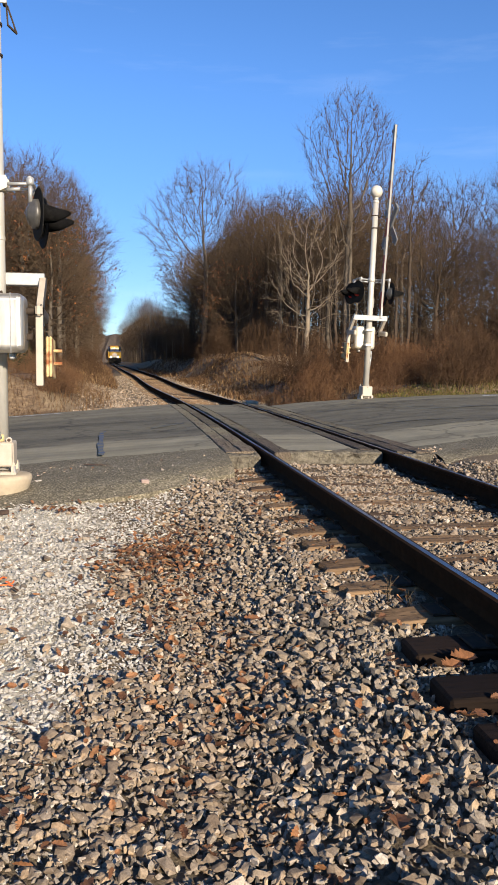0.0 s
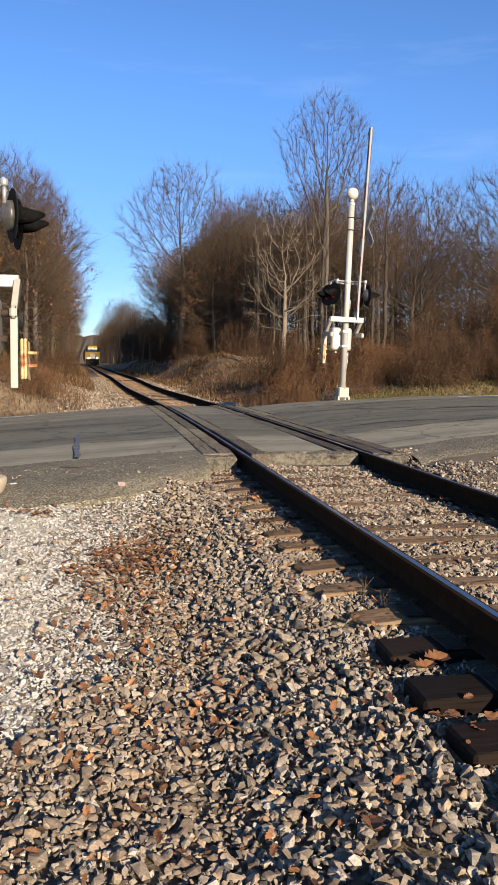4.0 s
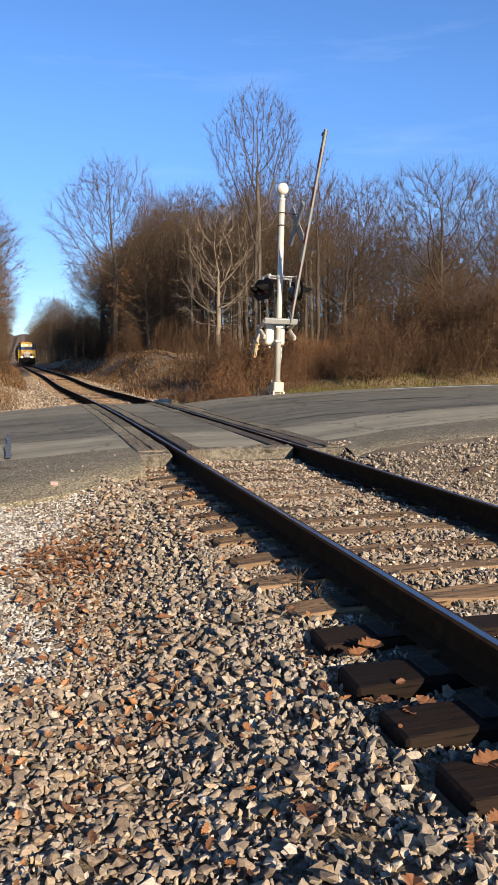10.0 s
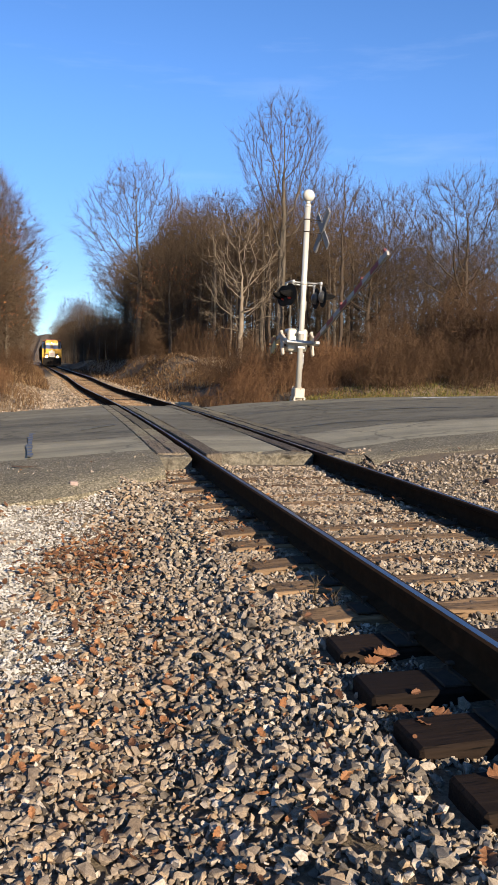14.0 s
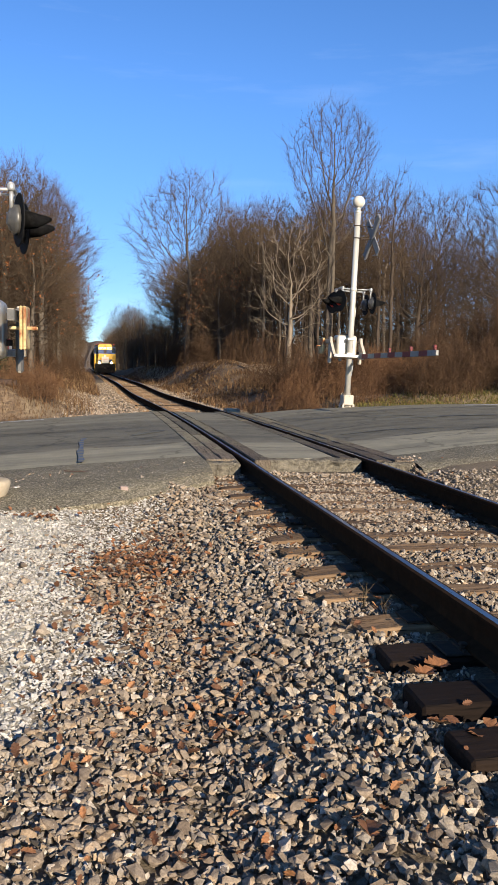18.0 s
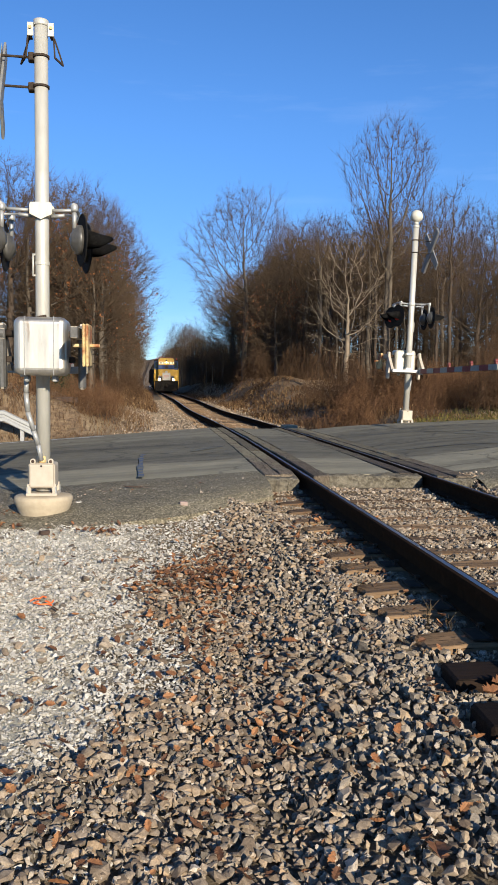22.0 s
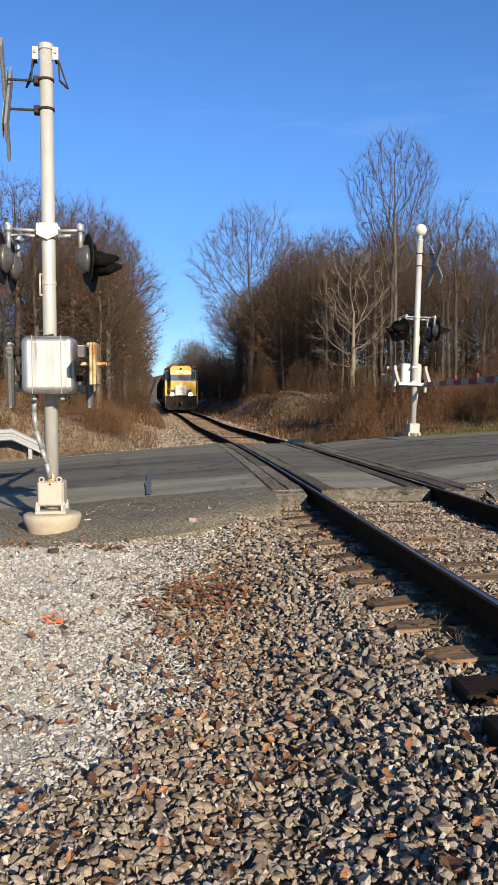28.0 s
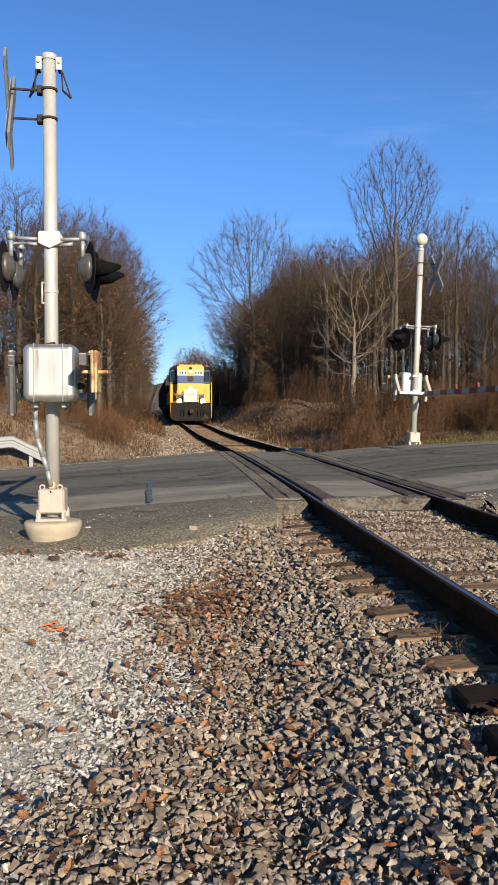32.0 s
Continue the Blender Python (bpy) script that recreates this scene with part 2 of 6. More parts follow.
M["red_dull"] = surface("red_dull", (0.10, 0.012, 0.010), (0.17, 0.02, 0.015), 20.0, 0.5)
M["red_sheet"] = surface("red_sheet", (0.17, 0.024, 0.02), (0.25, 0.04, 0.03), 12.0, 0.6, 0, (0.10, 0.05, 0.04), 6.0, 0.58)
M["white_sheet"] = surface("white_sheet", (0.24, 0.23, 0.205), (0.33, 0.315, 0.28), 12.0, 0.6, 0, (0.17, 0.15, 0.12), 6.0, 0.58)
M["orange_rag"] = surface("orange_rag", (0.70, 0.10, 0.02), (0.85, 0.18, 0.04), 30.0, 0.6)
M["sign_back"] = surface("sign_back", (0.17, 0.167, 0.158), (0.24, 0.235, 0.222), 10.0, 0.7, 0.1, (0.2, 0.18, 0.15), 4.0, 0.66)
M["loco_yellow"] = surface("loco_yellow", (0.554, 0.295, 0.016), (0.622, 0.353, 0.028), 5.0, 0.4, 0, (0.378, 0.23, 0.04), 1.5, 0.68)
M["loco_blue"] = surface("loco_blue", (0.0084, 0.0315, 0.112), (0.014, 0.0455, 0.154), 5.0, 0.4)
M["loco_black"] = surface("loco_black", (0.010, 0.009, 0.008), (0.028, 0.022, 0.017), 6.0, 0.85, 0, (0.055, 0.038, 0.026), 2.0, 0.56)
M["loco_roof"] = surface("loco_roof", (0.165, 0.033, 0.018), (0.231, 0.06, 0.03), 5.0, 0.6)
M["window_glass"] = surface("window_glass", (0.01, 0.012, 0.014), (0.016, 0.018, 0.02), 5.0, 0.12, 0, None, 2.0, 0.5, 0.0)
M["sign_white"] = surface("sign_white", (0.527, 0.484, 0.402), (0.595, 0.549, 0.461), 5.0, 0.5)
M["sign_ink"] = surface("sign_ink", (0.55, 0.33, 0.26), (0.6, 0.38, 0.30), 5.0, 0.6)
M["headlight"] = glow("headlight", (1.0, 0.80, 0.48), 14.0)
M["number_light"] = glow("number_light", (1.0, 0.86, 0.55), 0.7)
M["car_side"] = surface("car_side", (0.0225, 0.0144, 0.0112), (0.0495, 0.0306, 0.0224), 2.0, 0.8, 0, (0.0675, 0.0288, 0.016), 0.8, 0.6)
M["blue_spray"] = surface("blue_spray", (0.062, 0.085, 0.15), (0.10, 0.13, 0.20), 6.0, 0.85, 0, (0.17, 0.163, 0.12), 7.0, 0.44)
M["oil"] = surface("oil", (0.042, 0.040, 0.036), (0.085, 0.082, 0.066), 5.0, 0.8, 0, (0.15, 0.143, 0.098), 2.2, 0.47)
M["line_paint"] = surface("line_paint", (0.55, 0.55, 0.54), (0.72, 0.72, 0.70), 8.0, 0.7, 0, (0.2, 0.19, 0.18), 7.0, 0.58)
M["seal"] = surface("seal", (0.030, 0.029, 0.026), (0.062, 0.059, 0.053), 8.0, 0.85, 0, (0.10, 0.096, 0.084), 3.0, 0.52)
M["brick_block"] = surface("brick_block", (0.27, 0.19, 0.155), (0.36, 0.275, 0.23), 30.0, 0.9)
M["scrap"] = surface("scrap", (0.035, 0.025, 0.02), (0.10, 0.065, 0.05), 10.0, 0.85)
M["evergreen"] = islands("evergreen", [(0.0, (0.015, 0.022, 0.008)), (1.0, (0.05, 0.06, 0.022))], 0.9, 3.0)


def timber(name, a, b, wet, fill=None, grain=(0.6, 9, 9)):
    m, nt, p = nodes_of(name)
    v = place_of(nt)
    mp = add(nt, "ShaderNodeMapping", Scale=grain)
    nt.links.new(v, mp.inputs[0])
    info = nt.nodes.new("ShaderNodeObjectInfo")
    g = noise_of(nt, mp.outputs[0], 5.0, 8.0, 0.7)
    col = ramp(nt, g, [(0.28, a), (0.72, b)])
    if fill:
        # asphalt worn over the timber in patches
        at = world_of(nt)
        sp = nt.nodes.new("ShaderNodeSeparateXYZ")
        nt.links.new(at, sp.inputs[0])
        along = math_of(nt, "MULTIPLY", math_of(nt, "SUBTRACT", sp.outputs["Y"], 11.6), 0.12, True)
        spot = math_of(nt, "ADD", noise_of(nt, at, 2.6, 6.0, 0.7), math_of(nt, "MINIMUM", along, 0.16))
        col = mix(nt, ramp(nt, spot, [(0.57, (0, 0, 0)), (0.65, (1, 1, 1))]), col, fill)
    tone = ramp(nt, info.outputs["Random"], [(0.0, (0.55, 0.52, 0.5)), (1.0, (1.15, 1.1, 1.0))])
    col = mix(nt, 1.0, col, tone, "MULTIPLY")
    crack = ramp(nt, noise_of(nt, mp.outputs[0], 11.0, 3.0, 0.5), [(0.34, (0.15, 0.13, 0.12)), (0.42, (1, 1, 1))])
    nt.links.new(mix(nt, 1.0, col, crack, "MULTIPLY"), p.inputs["Base Color"])
    p.inputs["Roughness"].default_value = wet
    p.inputs["Specular IOR Level"].default_value = 0.15
    bump(nt, p, g, 0.6, 0.008)
    return m


M["tie_grey"] = timber("tie_grey", (0.111, 0.0688, 0.0396), (0.306, 0.206, 0.125), 0.9)
M["tie_black"] = timber("tie_black", (0.0104, 0.00612, 0.00408), (0.0288, 0.018, 0.0122), 0.85)
M["plank"] = timber("plank", (0.05, 0.038, 0.029), (0.26, 0.215, 0.165), 0.9, (0.22, 0.197, 0.137), (9, 0.5, 9))
M["broken_edge"] = surface("broken_edge", (0.07, 0.06, 0.045), (0.23, 0.20, 0.15), 26.0, 0.95, 0, (0.06, 0.05, 0.04), 7.0, 0.55, 1.0, 0.03)
M["weed_stem"] = surface("weed_stem", (0.082, 0.0425, 0.0226), (0.183, 0.0988, 0.0513), 0.8, 0.95)
M["far_wood"] = surface("far_wood", (0.049, 0.0349, 0.0238), (0.114, 0.082, 0.054), 0.15, 0.95)


def ground_material():
    """Dry earth and leaf litter, with gravel beside the track and pale stone before the near signal."""
    m, nt, p = nodes_of("ground")
    w = world_of(nt)
    sep = nt.nodes.new("ShaderNodeSeparateXYZ")
    nt.links.new(w, sep.inputs[0])
    fine, mid, big = noise_of(nt, w, 60.0, 5.0, 0.7), noise_of(nt, w, 7.0, 5.0, 0.6), noise_of(nt, w, 0.7, 4.0, 0.6)
    soil = ramp(nt, mid, [(0.3, (0.085, 0.055, 0.035)), (0.55, (0.20, 0.135, 0.08)), (0.75, (0.32, 0.23, 0.13))])
    soil = mix(nt, ramp(nt, big, [(0.45, (0, 0, 0)), (0.6, (0.6, 0.6, 0.6))]), soil, (0.36, 0.27, 0.16))
    grit = ramp(nt, fine, [(0.3, (0.08, 0.058, 0.037)), (0.6, (0.20, 0.155, 0.103)), (0.8, (0.34, 0.285, 0.20))])
    pale = ramp(nt, fine, [(0.25, (0.29, 0.26, 0.20)), (0.5, (0.48, 0.44, 0.35)), (0.75, (0.63, 0.59, 0.48))])
    wob = math_of(nt, "MULTIPLY", math_of(nt, "SUBTRACT", mid, 0.5), 1.6)
    # distance from the track line, which bends to the west beyond the road
    bend = math_of(nt, "MULTIPLY", math_of(nt, "MAXIMUM", math_of(nt, "SUBTRACT", sep.outputs["Y"], 20.0), 0.0), 0.031)
    off = math_of(nt, "ABSOLUTE", math_of(nt, "ADD", sep.outputs["X"], bend))
    bed = math_of(nt, "MULTIPLY_ADD", math_of(nt, "ADD", off, wob), -1.2, True)
    bed.node.inputs[2].default_value = 4.2
    near = math_of(nt, "MULTIPLY_ADD", sep.outputs["Y"], -0.8, True)
    near.node.inputs[2].default_value = 14.0
    col = mix(nt, math_of(nt, "MAXIMUM", bed, near), soil, grit)
    west = math_of(nt, "MULTIPLY_ADD", math_of(nt, "ADD", sep.outputs["X"], wob), -2.0, True)
    west.node.inputs[2].default_value = -4.9
    white = math_of(nt, "MULTIPLY", west, math_of(nt, "MULTIPLY_ADD", sep.outputs["Y"], -1.5, True))
    white.node.inputs[0].links[0].from_node.inputs[2].default_value = -4.9
    white.node.inputs[1].links[0].from_node.inputs[2].default_value = 13.2
    fade = math_of(nt, "MULTIPLY_ADD", math_of(nt, "ADD", sep.outputs["Y"], wob), 1.1, True)
    fade.node.inputs[2].default_value = -3.1
    col = mix(nt, math_of(nt, "MULTIPLY", white, fade), col, pale)
    nt.links.new(col, p.inputs["Base Color"])
    p.inputs["Roughness"].default_value = 0.95
    p.inputs["Specular IOR Level"].default_value = 0.2
    bump(nt, p, fine, 0.6, 0.015)
    return m


def asphalt_material():
    """Worn grey asphalt: an older bleached strip along the near edge, darker lanes beyond, cracks and stains."""
    m, nt, p = nodes_of("asphalt")
    w = world_of(nt)
    sep = nt.nodes.new("ShaderNodeSeparateXYZ")
    nt.links.new(w, sep.inputs[0])
    fine, mid, big = noise_of(nt, w, 90.0, 4.0, 0.7), noise_of(nt, w, 3.0, 6.0, 0.65), noise_of(nt, w, 0.5, 4.0, 0.6)
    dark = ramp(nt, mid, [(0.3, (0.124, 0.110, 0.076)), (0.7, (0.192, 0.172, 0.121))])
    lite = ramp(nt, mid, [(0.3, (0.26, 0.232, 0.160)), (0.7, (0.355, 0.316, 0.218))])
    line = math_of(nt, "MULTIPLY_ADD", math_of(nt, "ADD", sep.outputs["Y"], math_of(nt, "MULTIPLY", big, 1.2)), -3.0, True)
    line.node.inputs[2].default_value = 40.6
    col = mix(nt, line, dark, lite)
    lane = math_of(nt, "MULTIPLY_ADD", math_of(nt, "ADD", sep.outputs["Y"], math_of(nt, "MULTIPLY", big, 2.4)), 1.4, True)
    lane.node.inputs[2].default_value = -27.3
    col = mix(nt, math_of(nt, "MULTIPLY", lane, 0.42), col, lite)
    # worn wheel tracks that run along the road
    mp = add(nt, "ShaderNodeMapping", Scale=(0.06, 1.1, 1))
    nt.links.new(w, mp.inputs[0])
    streak = noise_of(nt, mp.outputs[0], 1.3, 5.0, 0.6)
    col = mix(nt, 0.6, col, ramp(nt, streak, [(0.34, (0.42, 0.42, 0.44)), (0.56, (1, 1, 1))]), "MULTIPLY")
    col = mix(nt, 0.5, col, ramp(nt, fine, [(0.3, (0.5, 0.5, 0.5)), (0.75, (1.25, 1.22, 1.15))]), "MULTIPLY")
    vor = nt.nodes.new("ShaderNodeTexVoronoi")
    vor.feature = "DISTANCE_TO_EDGE"
    vor.inputs["Scale"].default_value = 0.33
    warp = nt.nodes.new("ShaderNodeVectorMath")
    warp.operation = "ADD"
    nt.links.new(w, warp.inputs[0])
    tex = add(nt, "ShaderNodeTexNoise", Scale=1.4, Detail=5.0)
    nt.links.new(w, tex.inputs["Vector"])
    nt.links.new(tex.outputs["Color"], warp.inputs[1])
    nt.links.new(warp.outputs[0], vor.inputs["Vector"])
    crack = ramp(nt, vor.outputs["Distance"], [(0.004, (0.25, 0.25, 0.25)), (0.014, (1, 1, 1))])
    col = mix(nt, 0.5, col, crack, "MULTIPLY")
    nt.links.new(col, p.inputs["Base Color"])
    p.inputs["Roughness"].default_value = 0.85
    p.inputs["Specular IOR Level"].default_value = 0.3
    bump(nt, p, fine, 0.5, 0.006)
    return m


def grit_material():
    """Crumbled asphalt and fine grit along the edge of the road."""
    m, nt, p = nodes_of("grit")
    w = world_of(nt)
    vor = add(nt, "ShaderNodeTexVoronoi", Scale=75.0)
    nt.links.new(w, vor.inputs["Vector"])
    mid = noise_of(nt, w, 2.0, 5.0, 0.6)
    col = ramp(nt, vor.outputs["Color"], [(0.1, (0.085, 0.073, 0.050)), (0.6, (0.20, 0.174, 0.121)), (0.86, (0.36, 0.31, 0.225)), (1.0, (0.6, 0.53, 0.42))])
    col = mix(nt, 0.6, col, ramp(nt, mid, [(0.3, (0.6, 0.58, 0.55)), (0.7, (1.1, 1.08, 1.0))]), "MULTIPLY")
    nt.links.new(col, p.inputs["Base Color"])
    p.inputs["Roughness"].default_value = 0.95
    p.inputs["Specular IOR Level"].default_value = 0.2
    bump(nt, p, vor.outputs["Distance"], 0.6, 0.01)
    return m


M["ground"], M["asphalt"], M["grit"] = ground_material(), asphalt_material(), grit_material()

M["ridge"] = surface("ridge", (0.06, 0.048, 0.04), (0.15, 0.115, 0.085), 0.9, 0.95, 0, (0.10, 0.085, 0.075), 0.08, 0.5, 0.9, 0.6, (1, 0.2, 0.25))
M["lamp_grey"] = surface("lamp_grey", (0.081, 0.076, 0.0683), (0.138, 0.129, 0.115), 18.0, 0.45, 0.4, (0.081, 0.0744, 0.0632), 5.0, 0.6)

# ---- mesh helpers
def mesh_of(name, verts, faces, material, smooth=False):
    me = bpy.data.meshes.new(name)
    me.from_pydata(verts, [], faces)
    if material:
        me.materials.append(material)
    me.update()
    return me


def big_mesh(name, verts, tris, material, smooth=False):
    """A mesh of triangles from numpy arrays."""
    me = bpy.data.meshes.new(name)
    verts, tris = np.asarray(verts, np.float32), np.asarray(tris, np.int32)
    me.vertices.add(len(verts))
    me.vertices.foreach_set("co", verts.ravel())
    me.loops.add(tris.size)
    me.loops.foreach_set("vertex_index", tris.ravel())
    me.polygons.add(len(tris))
    me.polygons.foreach_set("loop_start", np.arange(0, tris.size, 3, dtype=np.int32))
    me.polygons.foreach_set("use_smooth", np.full(len(tris), smooth, bool))
    me.materials.append(material)
    me.update(calc_edges=True)
    return me


def part(name, bm, material, parent, label="", smooth=False):
    me = bpy.data.meshes.new(name)
    bm.to_mesh(me)
    bm.free()
    me.materials.append(material)
    for f in me.polygons:
        f.use_smooth = smooth and len(f.vertices) <= 4
    ob = new(name, me)
    ob.parent = parent
    if label:
        ob["label"] = label
    return ob


def thing(name, m, label, category, group="", kind=""):
    ob = new(name)
    ob.empty_display_size = 0.2
    ob.matrix_world = m
    return tagged(ob, label, category, group, kind)


def box(bm, x0, x1, y0, y1, z0, z1, bevel=0.0, seg=1):
    vs = [bm.verts.new((x, y, z)) for x in (x0, x1) for y in (y0, y1) for z in (z0, z1)]
    fs = [bm.faces.new([vs[i] for i in q]) for q in ((0, 1, 3, 2), (4, 6, 7, 5), (0, 4, 5, 1), (2, 3, 7, 6), (0, 2, 6, 4), (1, 5, 7, 3))]
    if bevel:
        es = list({e for f in fs for e in f.edges})
        bmesh.ops.bevel(bm, geom=es, offset=bevel, segments=seg, profile=0.5, affect="EDGES")
    return bm


def boxed(x0, x1, y0, y1, z0, z1, bevel=0.0, seg=1):
    return box(bmesh.new(), x0, x1, y0, y1, z0, z1, bevel, seg)


def tube(bm, a, b, r0, r1=None, n=12, caps=True):
    a, b = Vector(a), Vector(b)
    r1 = r0 if r1 is None else r1
    q = (b - a).to_track_quat("Z", "Y")
    rings = []
    for c, r in ((a, r0), (b, r1)):
        rings.append([bm.verts.new(c + q @ Vector((r * math.cos(2 * math.pi * k / n), r * math.sin(2 * math.pi * k / n), 0))) for k in range(n)])
    for k in range(n):
        bm.faces.new((rings[0][k], rings[0][(k + 1) % n], rings[1][(k + 1) % n], rings[1][k]))
    if caps:
        bm.faces.new(rings[0][::-1])
        bm.faces.new(rings[1])
    return bm


def tubed(a, b, r0, r1=None, n=12):
    return tube(bmesh.new(), a, b, r0, r1, n)


def hose(bm, pts, r, n=8):
    for a, b in zip(pts, pts[1:]):
        tube(bm, a, b, r, r, n)
    return bm


def lathe(bm, profile, m=None, n=20):
    """Turns a profile of (radius, height) round the z axis of m."""
    m = m or Matrix()
    rings = [[bm.verts.new(m @ Vector((r * math.cos(2 * math.pi * k / n), r * math.sin(2 * math.pi * k / n), z))) for k in range(n)] for r, z in profile]
    for a, b in zip(rings, rings[1:]):
        for k in range(n):
            bm.faces.new((a[k], a[(k + 1) % n], b[(k + 1) % n], b[k]))
    bm.faces.new(rings[0][::-1])
    bm.faces.new(rings[-1])
    return bm


def prism(bm, outline, y0, y1):
    """An outline in x and z, drawn along y."""
    a = [bm.verts.new((x, y0, z)) for x, z in outline]
    b = [bm.verts.new((x, y1, z)) for x, z in outline]
    bm.faces.new(a)
    bm.faces.new(b[::-1])
    for k in range(len(a)):
        j = (k + 1) % len(a)
        bm.faces.new((a[j], a[k], b[k], b[j]))
    return bm


def smooth_step(a, b, v):
    t = np.clip((v - a) / (b - a), 0, 1)
    return t * t * (3 - 2 * t)


# ---- the lie of the land (rail tops at z = 0, the track along +y)
ROAD_NEAR, BEND = 10.45, 0.031


def track_x(y):
    y = np.asarray(y, float)
    return np.where(y < 12, 0, np.where(y < 28, -BEND * (y - 12) ** 2 / 32, -BEND * (y - 20)))


def track_z(y):
    """The line climbs gently beyond the road."""
    y = np.asarray(y, float)
    return 0.28 * smooth_step(36, 64, y) + 0.006 * np.maximum(y - 64, 0)


def road_z(x):
    x = np.asarray(x, float)
    return np.where(x < -1.2, np.maximum(0.072 * (x + 1.2), -0.75), np.where(x > 1.3, 0.42 * (1 - np.exp(-np.maximum(x - 1.3, 0) / 3.0)), 0.0)) - 0.012


def road_far(x):
    x = np.asarray(x, float)
    return np.interp(x, [-30, -6, -1, 4, 10, 60], [21.0, 21.8, 22.2, 20.5, 20.3, 19.5])


def hump(x, y):
    """Soft uneven rises."""
    return 0.5 * np.sin(x * 0.9 + 1.3 * np.sin(y * 0.31)) * np.sin(y * 0.7 + 0.8) + 0.5 * np.sin(x * 2.3 + y * 1.9)


def ground_z(x, y):
    x, y = np.asarray(x, float), np.asarray(y, float)
    s = x - track_x(y)
    bed = np.interp(s, [-9, -4, -3, -2.35, -2.0, -1.65, -1.3, 1.3, 1.65, 2.1, 3.0, 6], [-0.55, -0.36, -0.34, -0.38, -0.41, -0.32, -0.235, -0.235, -0.30, -0.36, -0.28, -0.05])
    # the ballast lies flush with the ties, lower round the ends of the newest ones
    bed = bed + 0.03 * smooth_step(4.0, 4.6, y) * smooth_step(1.5, 1.3, np.abs(s)) - 0.02 * smooth_step(4.4, 3.8, y) * smooth_step(-0.8, -0.95, s) * smooth_step(-1.7, -1.4, s)
    # towards the road the shoulders rise to its level
    rz = road_z(x) - 0.05
    k = smooth_step(7.0, 9.9, y) * np.where(s < 0, smooth_step(-1.3, -1.75, s), smooth_step(1.1, 1.5, s))
    bed = bed - 0.03 * smooth_step(4.0, 4.6, y) * smooth_step(-0.8, -0.95, s) * smooth_step(-1.75, -1.3, s)
    bed = bed + 0.04 * smooth_step(8.9, 10.1, y) * smooth_step(1.5, 1.2, np.abs(s))
    z = bed + (rz - bed) * k
    # beyond the road: the bank on each side of the cutting
    fy = road_far(x)
    past = smooth_step(0.2, 3.0, y - fy)
    west = np.interp(s, [-60, -14, -8, -5, -3.4, -2.2, -1.3, 0], [2.2, 1.9, 1.35, 0.55, -0.05, -0.30, -0.235, -0.235])
    east = np.interp(s, [0, 1.3, 2.2, 3.2, 5.0, 8, 14, 60], [-0.235, -0.235, -0.36, -0.30, 0.32, 0.75, 1.0, 1.5])
    cut = np.where(s < 0, west, east) + 0.10 * hump(x, y) * smooth_step(2.0, 4.0, np.abs(s))
    for cs, cy, ws, wy, up in ((4.9, 50, 1.5, 6.0, 0.75), (6.2, 29.5, 1.5, 2.2, 0.65), (3.6, 33.0, 0.9, 3.0, -0.22), (5.2, 66, 1.6, 5.0, 0.6)):
        cut = cut + up * np.exp(-((s - cs) / ws) ** 2 - ((y - cy) / wy) ** 2)
    cut = cut + 0.8 * smooth_step(3.4, 6.4, s) * smooth_step(13, 8, s) * smooth_step(38, 54, y) * smooth_step(190, 150, y)
    edge = np.where(np.abs(s) > 1.4, rz - 0.03, -0.235)
    far = edge + (cut - edge) * past
    onroad = (y > 10.3) & (y < fy + 0.2)
    z = np.where(y >= fy + 0.2, far, np.where(onroad, np.minimum(rz - 0.15, -0.235 + rz), z))
    return z + 0.012 * hump(x * 5, y * 5) * (y < 10) + track_z(y) * smooth_step(12, 4, np.abs(s))


def build_ground():
    xs = np.unique(np.r_[np.arange(-12, 12.01, 0.2), np.arange(-40, 40.1, 1.5), np.geomspace(40, 2500, 22), -np.geomspace(40, 2500, 22)])
    ys = np.unique(np.r_[np.arange(-4, 34.01, 0.2), np.arange(34, 120.1, 1.5), np.geomspace(120, 2500, 24), -np.geomspace(4, 2500, 22)])
    gx, gy = np.meshgrid(xs, ys)
    gz = ground_z(gx, gy)
    v = np.stack([gx, gy, gz], -1).reshape(-1, 3)
    n = len(xs)
    i = (np.arange(len(ys) - 1)[:, None] * n + np.arange(n - 1)).ravel()
    t = np.concatenate([np.stack([i, i + 1, i + n + 1], 1), np.stack([i, i + n + 1, i + n], 1)])
    ob = new("ground", big_mesh("ground", v, t, M["ground"], True))
    return tagged(ob, "brown earth, gravel and leaf litter around the track", "ground", kind="structure")


build_ground()


